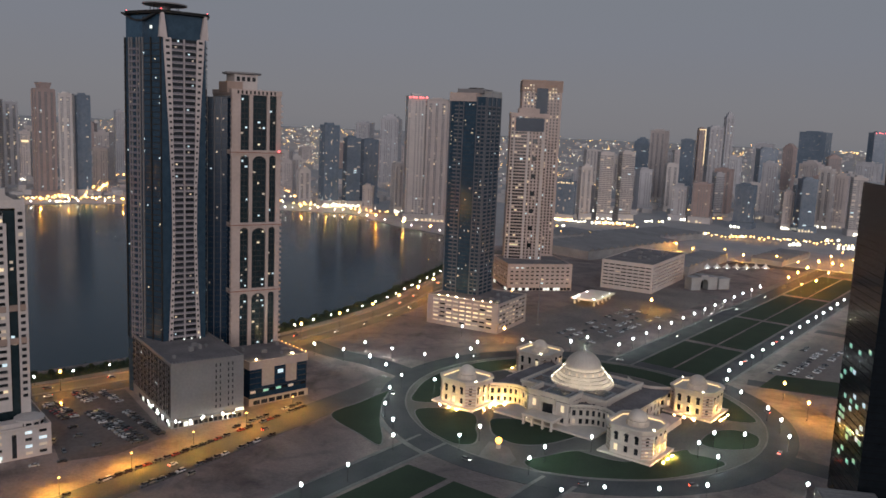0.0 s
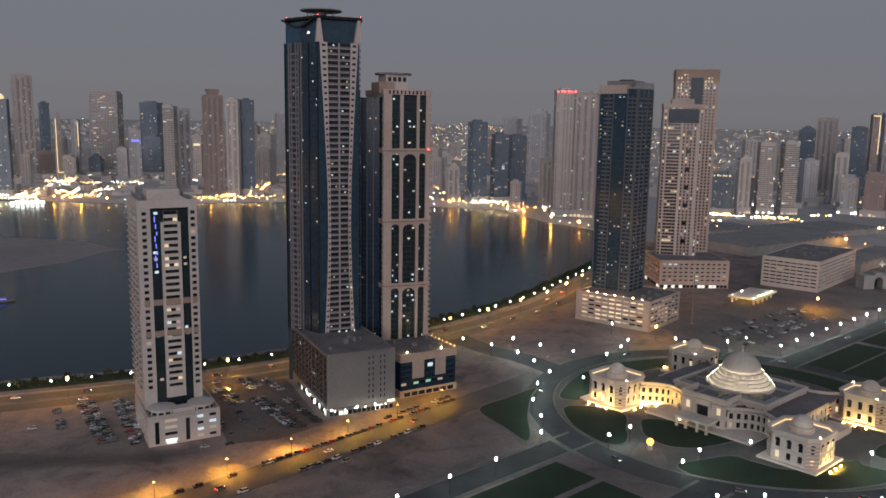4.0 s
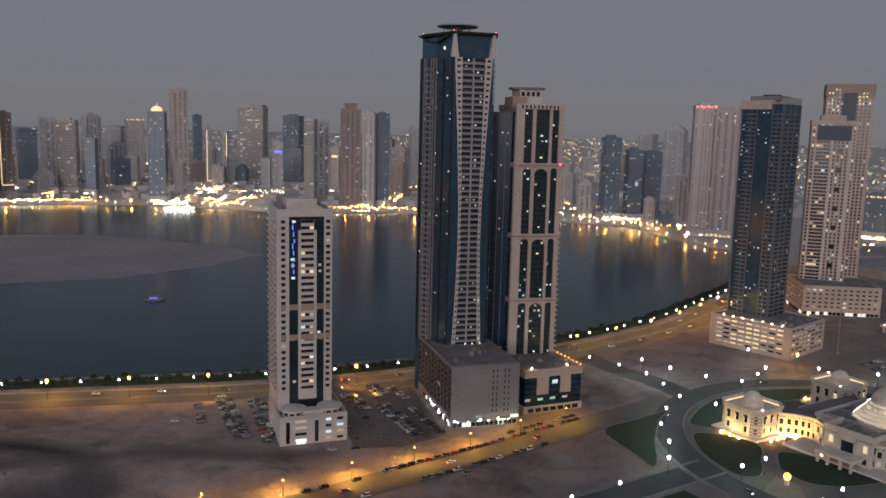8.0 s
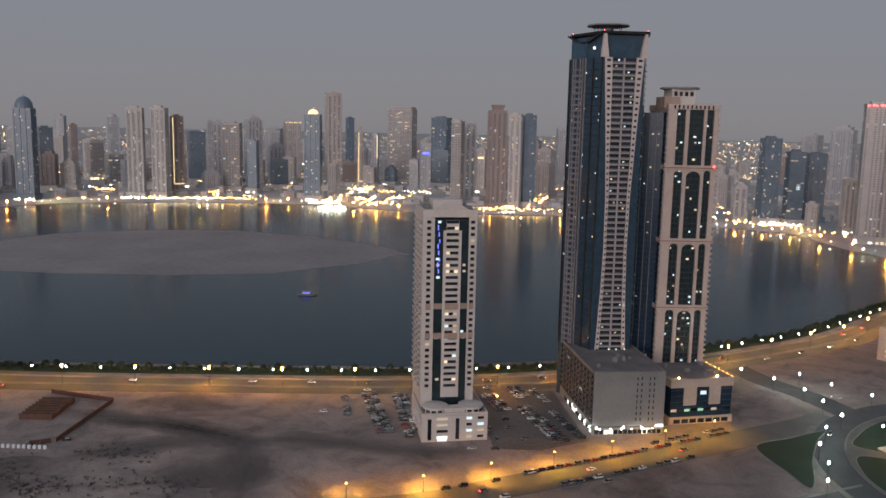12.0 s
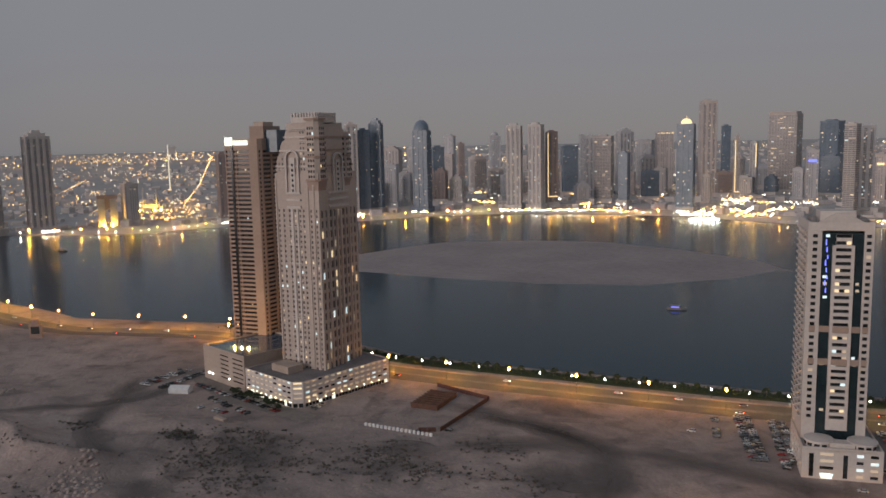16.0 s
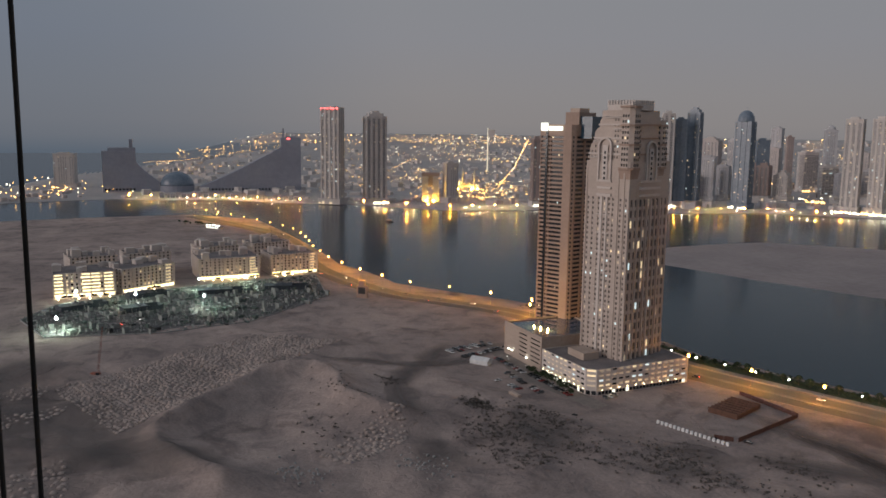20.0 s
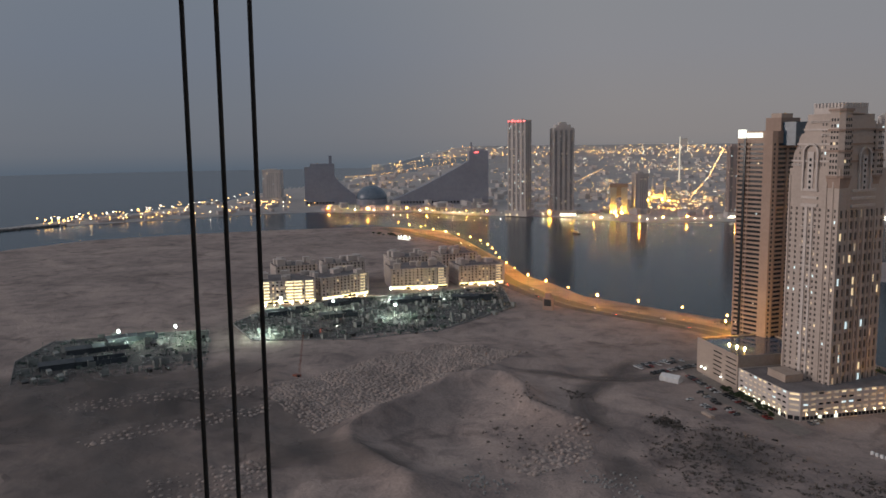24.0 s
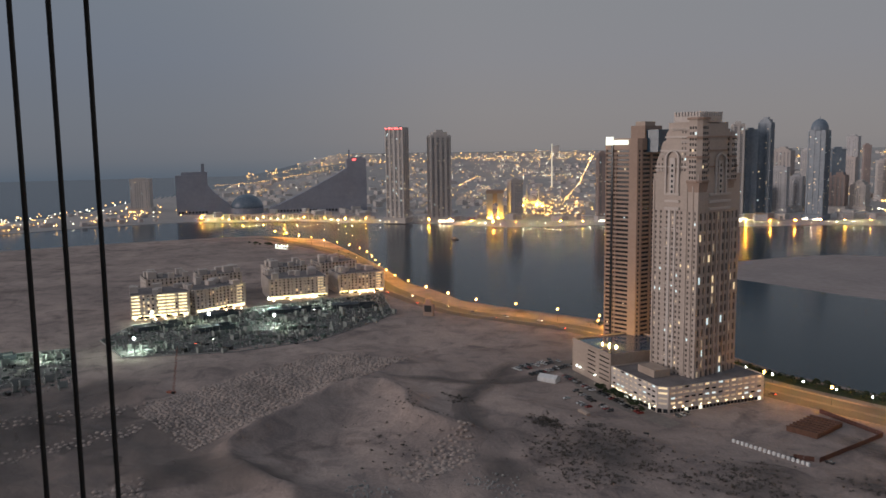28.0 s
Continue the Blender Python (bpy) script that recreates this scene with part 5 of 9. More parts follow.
def rose_towers():
    p = thing("mall_podium", 430.0, 712.0, -14.0, 0, "rose-coloured podium with bright shops at its foot", "building")
    W, D, H = 70.0, 60.0, 27.0
    m = Mesh()
    h = facade(m, (0, 0), (W, 0), 0, H, spaced(W, 12, 0.55, 2), storeys(6, 4.0, 5, 0.35, 0.7), 0.4)
    h += facade(m, (0, D), (0, 0), 0, H, spaced(D, 9, 0.55, 2), storeys(6, 4.0, 5, 0.35, 0.7), 0.4)
    m.face([(W, 0, 0), (W, D, 0), (W, D, H), (W, 0, H)])
    m.face([(W, D, 0), (0, D, 0), (0, D, H), (W, D, H)])
    part("wall", m, PINK, p)
    fill(h, p, 0.12, cap=100)
    plinth_roof(p, 0, W, 0, D, H, 0.6, 1.2, PINK)
    shop_row(p, (1, 0), (W - 1, 0), 0.5, 3.2, 18, 0.4, 0.1)
    shop_row(p, (0, D - 1), (0, 1), 0.5, 3.2, 14, 0.35, 0.1)
    t = thing("apartment_tower", 448.0, 752.0, -27.0, 0, "rose stone tower with rows of small square windows", "building")
    balcony_block(t, 40, 30, 20, 180, 3.4, PINK, [(1.2, 3.2), (5.2, 8.1), (8.3, 11.2), (11.4, 14.3), (14.5, 17.4), (20.4, 22), (24, 25.6), (27.6, 29.2), (31.2, 32.8), (37, 38.4)], spaced(30, 7, 0.42, 1.5), 0.1)
    m = Mesh()
    m.box(5, 35, -0.5, 0.4, 163, 177)
    part("crown_glass", m, NAVY, t)
    for a, b in ((3.6, 4.9), (18.0, 20.0), (33.4, 36.2)):
        m = Mesh()
        m.box(a, b, -0.7, 0.3, 20, 163)
        part("pier", m, CREAM, t)
    for i in range(8):
        m = Mesh()
        m.box(24, 28.6, -0.4, 0.2, 40 + 18.5 * i, 44.5 + 18.5 * i)
        part("dark_square", m, PANE, t)
    m = Mesh()
    m.box(-0.6, 40.6, -0.8, 30, 178, 182)
    part("cornice", m, PINK, t)
    m = Mesh()
    m.box(8, 30, 6, 24, 182, 187)
    part("roof_house", m, PINK, t)
    t = thing("apartment_tower", 499.0, 815.5, -27.0, 0, "tall rose tower with a lit portal crown", "building")
    balcony_block(t, 45, 34, 0, 213, 3.5, PINK, spaced(45, 11, 0.5, 2), spaced(34, 7, 0.5, 2), 0.08)
    m = Mesh()
    m.box(-0.6, 45.6, -0.9, 35, 208, 221)
    part("crown", m, BROWN, t)
    m = Mesh()
    m.box(16, 29, -1.3, 0, 182, 212)
    part("crown_glass", m, NAVY, t)
    fill([((2.6 + 3.2 * i, -0.25 if j < 4 else -0.98, 194 + 3.5 * j), 1.7, 1.6, 0.0) for j in range(7) for i in range(13) if rng.random() < (0.55 if j in (2, 3, 4, 5) else 0.15) and not 5 <= i <= 8], t, 1.0, ("warm", "warm", "dim"), 60, "lit_window")


rose_towers()


def deck_car_park():
    t = thing("car_park_building", 544.0, 706.0, -57.5, 0, "white multi-storey car park with long open decks", "building")
    L1 = 56.0
    corner = (56.0, 0.0)
    end = (57, 119)
    far_end = (0, 119)
    m = Mesh()
    H = 31.0
    rows = storeys(2.5, 3.6, 7, 0.45, 0.8)
    h = facade(m, (0, 0), corner, 0, H, spaced(L1, 8, 0.86, 1.5), rows, 0.8)
    d2 = math.hypot(end[0] - corner[0], end[1] - corner[1])
    h += facade(m, corner, end, 0, H, spaced(d2, 17, 0.86, 2), rows, 0.8)
    m.face([(*end, 0), (*far_end, 0), (*far_end, H), (*end, H)])
    m.face([(*far_end, 0), (0, 0, 0), (0, 0, H), (*far_end, H)])
    part("wall", m, CREAM, t)
    fill(h, t, 0.04, ("dim",), 200)
    m = Mesh()
    m.face([(0, 0, H - 0.8), (*corner, H - 0.8), (*end, H - 0.8), (*far_end, H - 0.8)])
    part("roof", m, ROOF, t)
    units(t, 8, 46, 20, 100, H - 0.8, 12, 51)


deck_car_park()


def glass_edge_tower():
    """The unlit tower at the bend of the ring road."""
    t = thing("office_tower", 317.5, 221.5, -36.0, 0, "unlit black glass office tower with green lit lower floors", "building")
    m = Mesh()
    m.box(0, 46, 0, 40, 0, 148)
    m.box(9, 46, 6, 40, 148, 158)
    part("glass_body", m, BLACK_GLASS, t)
    fl = Mesh()
    for i in range(43):
        fl.box(-0.2, 46.2, -0.2, 40.2, 3.4 * i, 3.4 * i + 0.5)
    part("floor_edges", fl, BLACK_GLASS, t, kind="stuff")
    fill([((-0.15, 38 - 4.2 * i, 22 + 3.4 * j), 3.4, 1.9, -math.pi / 2) for i in range(9) for j in range(18) if rng.random() < 0.36 - 0.018 * j], t, 1.0, ("green", "green", "green", "cool"), 150, "lit_window")
    p = thing("office_podium", 290.0, 214.0, -36.0, 0, "blue-grey louvred roof of a low podium", "building")
    m = Mesh()
    m.box(0, 24, -8, 20, 0, 16)
    part("wall", m, PANEL, p)
    for i in range(9):
        m = Mesh()
        m.box(0.5, 23.5, -7.5 + 3 * i, -5.3 + 3 * i, 16, 16.5)
        part("louvre", m, PANEL, p)


glass_edge_tower()


WALL_LAMP = glow("wall_lamp_warm", (1.0, 0.80, 0.45), 9.0, True)


def shore_twins():
    """Two tan towers on one pair of podiums by the water."""
    p = thing("parking_podium", -371.5, 401.0, -14.5, 0, "cream podium with arcades and bright ground-floor lamps", "building")
    W, D, H = 56.0, 78.0, 17.0
    m = Mesh()
    h = facade(m, (0, 0), (W - 5, 0), 0, H, spaced(W - 5, 10, 0.7, 1), storeys(4.5, 3.2, 4, 0.35, 0.75), 0.5)
    h += facade(m, (W, 5), (W, D), 0, H, spaced(D - 5, 14, 0.65, 1), storeys(4.5, 3.2, 4, 0.35, 0.75), 0.5)
    h += facade(m, (W - 5, 0), (W, 5), 0, H, [(0.8, 6.2)], storeys(4.5, 3.2, 4, 0.35, 0.75), 0.5)
    m.face([(0, D, 0), (0, 0, 0), (0, 0, H), (0, D, H)])
    m.face([(W, D, 0), (0, D, 0), (0, D, H), (W, D, H)])
    part("wall", m, CREAM, p)
    fill(h, p, 0.8, ("dim", "dim", "dim", "dim", "warm", "cool"), 100)
    r = Mesh()
    r.prism([(0.5, 0.5), (W - 5.2, 0.5), (W - 0.5, 5.2), (W - 0.5, D - 0.5), (0.5, D - 0.5)], H - 1.2, H - 0.7)
    part("roof", r, ROOF, p)
    shop_row(p, (1, 0), (W - 6, 0), 0.5, 2.6, 20, 0.14, 0.1)
    shop_row(p, (W, 6), (W, D - 2), 0.5, 2.6, 26, 0.10, 0.1)
    for x, y in [(3 + 5.2 * i, -0.7) for i in range(10)] + [(W + 0.7, 9 + 6.5 * i) for i in range(10)]:
        m = Mesh()
        m.turned([(0.15, 3.5), (0.27, 3.8), (0.1, 4.1)], 6, x, y)
        part("wall_lamp", m, WALL_LAMP, p)
    shop_row(p, (W - 5, 0), (W, 5), 0.4, 3.0, 2, 0.0, 0.1)
    m = Mesh()
    m.box(16, 34, 10, 22, H - 0.7, H + 4)
    part("roof_house", m, TAN, p)
    q = thing("parking_podium", -424.0, 416.5, -16.0, 0, "tan parking podium with narrow horizontal slots", "building")
    W, D, H = 53.0, 56.0, 23.0
    m = Mesh()
    h = facade(m, (0, 0), (W, 0), 0, H, [(22, 33), (38, 51)], storeys(3, 3.1, 6, 0.4, 0.7), 0.4)
    m.face([(W, 0, 0), (W, D, 0), (W, D, H), (W, 0, H)])
    m.face([(0, D, 0), (0, 0, 0), (0, 0, H), (0, D, H)])
    m.face([(W, D, 0), (0, D, 0), (0, D, H), (W, D, H)])
    part("wall", m, TAN, q)
    fill(h, q, 0.05, cap=40)
    plinth_roof(q, 0, W, 0, D, H, 0.6, 1.2, TAN, GLASS)
    for i in range(3):
        m = Mesh()
        m.turned([(0.2, H + 0.5), (0.34, H + 0.9), (0.1, H + 1.3)], 8, 22 + 6 * i, 12 + 2 * i)
        part("roof_lamp", m, FLOOD, q)
    for x in (8, 13, 34):
        m = Mesh()
        m.turned([(0.25, 4.8), (0.4, 5.2), (0.12, 5.6)], 8, x, -0.8)
        part("wall_lamp", m, LAMP_WHITE, q)

    # T1: tan slab with long dark balconies
    t = thing("apartment_tower", -430.5, 455.5, 7.0, 0, "brown apartment tower with long dark balcony slots and white roof sign", "building")
    W, D, Z0, Z1 = 30.0, 36.0, 15.0, 168.0
    n = 45
    st = (Z1 - 8 - Z0) / n
    rows = [(Z0 + st * i + 1.15, Z0 + st * (i + 1) - 0.35) for i in range(n)]
    m = Mesh()
    h = facade(m, (0, 0), (W - 2, 0), Z0, Z1, [(0.8, 5.2), (7.4, 9.0), (9.6, 21)], rows, 1.0)
    h2 = facade(m, (W - 2, 0), (W, 3), Z0, Z1, [(1.2, 2.4)], rows, 0.3)
    h2 += facade(m, (W, 3), (W + 4, 30), Z0, Z1, [(1, 9), (11, 19), (21, 26)], rows, 0.8)
    h2 += facade(m, (0, D), (0, 0), Z0, Z1, spaced(D, 5, 0.6, 1), rows, 0.8)
    m.face([(0, 0, Z1), (W - 2, 0, Z1), (W, 3, Z1), (W + 4, 30, Z1), (0, D, Z1)])
    part("wall", m, BROWN, t)
    fill(h, t, 0.0, cap=150)
    fill(h2, t, 0.0, cap=150)
    fill([((0.8 + 20 * q, 0.9, Z0 + st * (i + 0.55)), 1.2, 1.1, 0.0) for i in range(n) for q in (0.1, 0.5, 0.8) if rng.random() < 0.07], t, 1.0, ("warm", "cool", "dim"), 20, "lit_window")
    m = Mesh()
    m.box(5.4, 7.2, -0.6, 0.3, Z0, Z1 - 2)
    part("dark_strip", m, PANE, t)
    for a, b in ((1.0, 7.5), (8.2, 10.5), (10.8, 14.0), (14.3, 17.5), (17.8, 20.6)):
        m = Mesh()
        m.box(a, b, -1.0, -0.6, Z1 - 4.5 - 0.3 * (a < 2), Z1 + (1.2 if a < 2 else -1.2))
        part("roof_sign_bar", m, SHOP, t, "glowing white sign bar")
    m = Mesh()
    m.box(18, 30, 6, 28, Z1, Z1 + 9)
    part("roof_house", m, BROWN, t)
    m = Mesh()
    m.box(20, 28, 9, 22, Z1 + 9, Z1 + 12)
    part("roof_house", m, TAN, t)
    m = Mesh()
    m.box(29, 40, 8, 30, Z1 - 10, Z1 + 6)
    part("dark_wing", m, GLASS, t)

    # T2: arched stepped crown
    t = thing("apartment_tower", -354.5, 420.0, 0.0, 0, "tan stone tower with arched crown bays and stepped roof", "building")
    W, D, Z0, Z1 = 35.0, 42.0, 15.0, 145.0
    st = 3.35
    n = 32
    rows = [(Z0 + st * i + 1.0, Z0 + st * i + 2.7) for i in range(n)]
    tall = [(Z0 + 2 * st * i + 0.9, Z0 + 2 * st * i + 5.4) for i in range(n // 2)]
    m = Mesh()
    h = facade(m, (0, 0), (W, 0), Z0, Z1, [(1.6, 3.0), (5.6, 7), (10.4, 11.8), (14.9, 16.4), (18.8, 20.2), (21.8, 23.2), (27.8, 29.2), (32.2, 33.4)], rows, 0.4)
    h += facade(m, (W, 0), (W, D), Z0, Z1, [(2, 4), (6.5, 8), (11, 13.4), (15, 17.4), (20, 21.5), (24.6, 27), (28.6, 31), (34, 35.5), (38, 40)], tall, 0.4)
    h += facade(m, (0, D), (0, 0), Z0, Z1, spaced(D, 8, 0.5, 2), rows, 0.4)
    m.face([(0, 0, Z1), (W, 0, Z1), (W, D, Z1), (0, D, Z1)])
    part("wall", m, PALE_TAN, t)
    fill(h, t, 0.13, ("cool", "dim", "warm", "dim"), 240, base="soft")
    # raised centre bays with cream facing
    for p, q in (((9.6, 0), (21, 0)), ((W, 10.5), (W, 31.5))):
        for zb in (122.5, 127.0, 131.5):
            m = Mesh()
            m.strip_box(p, q, 1.0, 1.2, zb, zb + 1.5)
            part("belt", m, CREAM, t)
    # pale piers between the window columns
    for a, b in ((12.2, 14.2), (17.1, 18.3)):
        m = Mesh()
        m.strip_box((a, 0), (b, 0), 0.55, 0.7, Z0, 122)
        part("pier", m, CREAM, t)
    for a, b in ((0, 1.1), (23.9, 27.0), (30.4, 31.5)):
        m = Mesh()
        m.strip_box((a, 0), (b, 0), 0.5, 0.6, Z0, Z1 - 4)
        part("pier", m, PALE_TAN, t)
    for a, b in ((9.0, 10.2), (13.8, 14.6), (18.0, 19.6), (22.2, 24.0), (27.4, 28.2), (32.0, 33.4)):
        m = Mesh()
        m.strip_box((W, a), (W, b), 0.6, 0.7, Z0, 120)
        part("pier", m, PALE_TAN, t)
    for i in range(9):
        m = Mesh()
        m.strip_box((9.4, 0), (19.8, 0), 0.35, 0.45, Z0 + 11 + 12 * i, Z0 + 11.7 + 12 * i)
        part("string_course", m, CREAM, t)

    def stepped(front, u0, steps, u1, d0, d1, z0):
        """A slab whose shoulder climbs in rounded steps from u0 inwards."""
        prof = [(u0, z0)]
        for (a, za), (b, zb) in zip(steps, steps[1:]):
            for k in range(6):
                e = k / 5 * math.pi / 2
                prof.append((a + (b - a) * (1 - math.cos(e)), za + (zb - za) * 0.72 * math.sin(e)))
            prof.append((b, zb))
        prof += [(u1, steps[-1][1]), (u1, z0)]
        g = Mesh()
        n = len(prof)
        pt = (lambda u, z, d: (u, d, z)) if front else (lambda u, z, d: (W - d, u, z))
        g.v.extend([pt(u, z, d0) for u, z in prof] + [pt(u, z, d1) for u, z in prof])
        g.f.extend([tuple(range(n)), tuple(range(n, 2 * n))[::-1]] + [(i, n + i, n + (i + 1) % n, (i + 1) % n) for i in range(n)])
        g.k.extend([0] * (n + 2))
        return g

    part("stepped_gable", stepped(True, 1.5, ((1.5, 150), (5.0, 160), (9.0, 168.5), (13.0, 175), (18.0, 179)), W - 6, 0.6, 14, Z1 - 8), PALE_TAN, t)
    part("stepped_gable", stepped(False, D - 3, ((D - 3, 150), (D - 7, 158), (D - 11, 168), (D - 15, 176)), 4, 0.6, 13, Z1 - 8), PALE_TAN, t)
    m = Mesh()
    m.box(8, W - 3, 4, D - 10, Z1, 177)
    part("upper_stage", m, PALE_TAN, t)
    gable = []
    for k in range(9):
        z = 147.5 + 3.35 * k
        for u, top in ((3.6, 154), (6.4, 162), (21.8, 176), (24.0, 176)):
            if z < top - 2:
                gable.append(((u, 0.54, z), 1.0, 1.6, 0.0))
        for u, top in ((D - 5.2, 154), (D - 8.6, 160), (9.6, 172)):
            if z < top - 2:
                gable.append(((W - 0.54, u, z), 1.0, 1.6, math.pi / 2))
    fill(gable, t, 0.08, ("dim", "cool"), 60, base="soft")
    for k, (z, u0, u1) in enumerate(((146.4, 1.0, 8.6), (156.6, 4.4, 9.2), (164.4, 21.0, 27.4), (172.0, 13.0, 27.4))):
        m = Mesh()
        n = int((u1 - u0) / 0.9)
        m.box(u0, u1, -0.35, 0.5, z, z + 0.3)
        m.box(u0, u1, -0.35, -0.1, z + 1.1, z + 1.4)
        for c in range(n):
            m.box(u0 + 0.9 * c + 0.2, u0 + 0.9 * c + 0.55, -0.32, -0.12, z + 0.3, z + 1.1)
        part("balustrade", m, CREAM, t, "white balustrade on the crown")
    # belts that follow the shoulders
    for u0, z in ((1.0, 150), (4.6, 160), (8.6, 168.5)):
        m = Mesh()
        m.box(u0, W - 8, -0.1, 0.8, z - 1.0, z)
        part("belt", m, CREAM, t)
        m = Mesh()
        m.box(W - 0.8, W + 0.1, 8, D - 2.6 - 1.1 * (u0 - 1.0), z - 1.0, z)
        part("belt", m, BROWN, t)
    # corner turret on a flared foot, and its smaller partner along the side
    for x0, x1, y0, y1, lo, hi in ((W - 9.5, W + 0.8, -0.8, 9.5, 140, 180), (W - 7, W + 0.8, 28.5, 36.5, 140, 171)):
        m = Mesh()
        c = 2.4
        m.prism([(x0 + c, y0), (x1 - c, y0), (x1, y0 + c), (x1, y1 - c), (x1 - c, y1), (x0 + c, y1), (x0, y1 - c), (x0, y0 + c)], lo, hi)
        part("corner_turret", m, PALE_TAN, t)
        m = Mesh()
        m.prism([(x0 + 2, y0 + 1.2), (x1 - 1.2, y0 + 1.2), (x1 - 1.2, y1 - 2), (x0 + 2, y1 - 2)], lo - 9, lo, grow=0.34)
        part("turret_foot", m, BROWN, t)
        for zb in [z for z in (140, 155, 167, 178.5) if z < hi]:
            m = Mesh()
            e = 0.9
            m.prism([(x0 + c - e, y0 - e), (x1 - c + e, y0 - e), (x1 + e, y0 + c - e), (x1 + e, y1 - c + e), (x1 - c + e, y1 + e), (x0 + c - e, y1 + e), (x0 - e, y1 - c + e), (x0 - e, y0 + c - e)], zb, zb + 1.2)
            part("belt", m, BROWN, t)
        fill([((x0 + c + 0.9 + 1.9 * i, y0 - 0.04, 142.8 + 3.4 * j), 1.1, 1.7, 0.0) for i in range(3) for j in range(10) if 142 + 3.4 * j < hi - 4], t, 0.05, cap=40)
        fill([((x1 + 0.04, y0 + c + 0.9 + 1.9 * i, 142.8 + 3.4 * j), 1.1, 1.7, math.pi / 2) for i in range(3) for j in range(10) if 142 + 3.4 * j < hi - 4], t, 0.05, cap=40)
    m = Mesh()
    m.box(W - 20, W - 0.4, 0.4, 22, 177, 180.5)
    part("roof_parapet", m, CREAM, t)
    for i in range(9):
        m = Mesh()
        m.box(W - 20 + 2.3 * i, W - 18.8 + 2.3 * i, 0.2, 1.4, 180.5, 183.2)
        part("crenel", m, CREAM, t)
        m = Mesh()
        m.box(W - 1.6, W - 0.2, 3 + 2.2 * i, 4.2 + 2.2 * i, 180.5, 183.2)
        part("crenel", m, CREAM, t)

    def arch_bay(c0, c1, wide, z0, z1, plane):
        """Raised horseshoe moulding with a strip of windows."""
        m = Mesh()
        r, n = wide / 2, 12
        mid = (c0 + c1) / 2
        pts = [(mid - r, z0)] + [(mid - r * math.cos(math.pi * i / n), z1 - r + r * math.sin(math.pi * i / n)) for i in range(n + 1)] + [(mid + r, z0)]
        rin = r - 1.1
        inn = [(mid - rin, z0)] + [(mid - rin * math.cos(math.pi * i / n), z1 - r + rin * math.sin(math.pi * i / n)) for i in range(n + 1)] + [(mid + rin, z0)]

        def put(u, z, out):
            return (u, -out, z) if plane == "front" else (W + out, u, z)

        for i in range(len(pts) - 1):
            m.face([put(*inn[i], 1.1), put(*pts[i], 1.1), put(*pts[i + 1], 1.1), put(*inn[i + 1], 1.1)][::-1 if plane == "front" else 1])
            m.face([put(*pts[i], 0), put(*pts[i], 1.1), put(*pts[i + 1], 1.1), put(*pts[i + 1], 0)])
            m.face([put(*inn[i], 1.1), put(*inn[i], 0), put(*inn[i + 1], 0), put(*inn[i + 1], 1.1)])
        part("arch_moulding", m, CREAM, t)
        s = Mesh()
        if plane == "front":
            s.box(mid - 2.0, mid + 2.0, -0.5, 0.3, z0, z1 - r * 0.9)
        else:
            s.box(W - 0.3, W + 0.5, mid - 2.0, mid + 2.0, z0, z1 - r * 0.9)
        part("arch_panel", s, CREAM, t)
        fill([(put(mid, z0 + 1.8 + 3.3 * i, 0.55), 1.5, 1.7, 0.0 if plane == "front" else math.pi / 2) for i in range(6)], t, 0.1, cap=12)

    arch_bay(8, 22, 11, 132, 160, "front")
    arch_bay(12, 30, 11, 132, 158, "side")


shore_twins()


# ---- far shore skyline ----
# base colours carry the haze: walls and panes paled, slate and glass bluish
FAR_TAN = surface("hazed_tan_render", (0.44, 0.39, 0.37), (0.56, 0.495, 0.475), 0.03, 0.9)
FAR_GREY = surface("hazed_grey_render", (0.40, 0.39, 0.405), (0.52, 0.505, 0.52), 0.03, 0.9)
FAR_BROWN = surface("hazed_brown_render", (0.33, 0.26, 0.24), (0.43, 0.335, 0.31), 0.03, 0.9)
FAR_PALE = surface("hazed_pale_render", (0.48, 0.44, 0.42), (0.60, 0.55, 0.525), 0.03, 0.9)
FAR_GLASS = surface("hazed_blue_glass", (0.125, 0.165, 0.215), (0.20, 0.24, 0.29), 0.03, 0.25)
FAR_PANE = surface("hazed_window_glass", (0.18, 0.175, 0.185), (0.28, 0.27, 0.275), 0.05, 0.3)
EDGE_GOLD = glow("edge_line_gold", (1.0, 0.72, 0.36), 0.8)
FAR_SLATE = surface("hazed_slate_cladding", (0.26, 0.265, 0.31), (0.33, 0.335, 0.385), 0.02, 0.7)
STYLE = dict(t=FAR_TAN, g=FAR_GREY, b=FAR_BROWN, p=FAR_PALE, d=FAR_GLASS)
STYLE_WORD = dict(t="tan", g="grey", b="brown", p="pale", d="dark blue glass")
far_rng = random.Random(23)


def bearing(az, r):
    return r * math.sin(radians(az)), r * math.cos(radians(az))


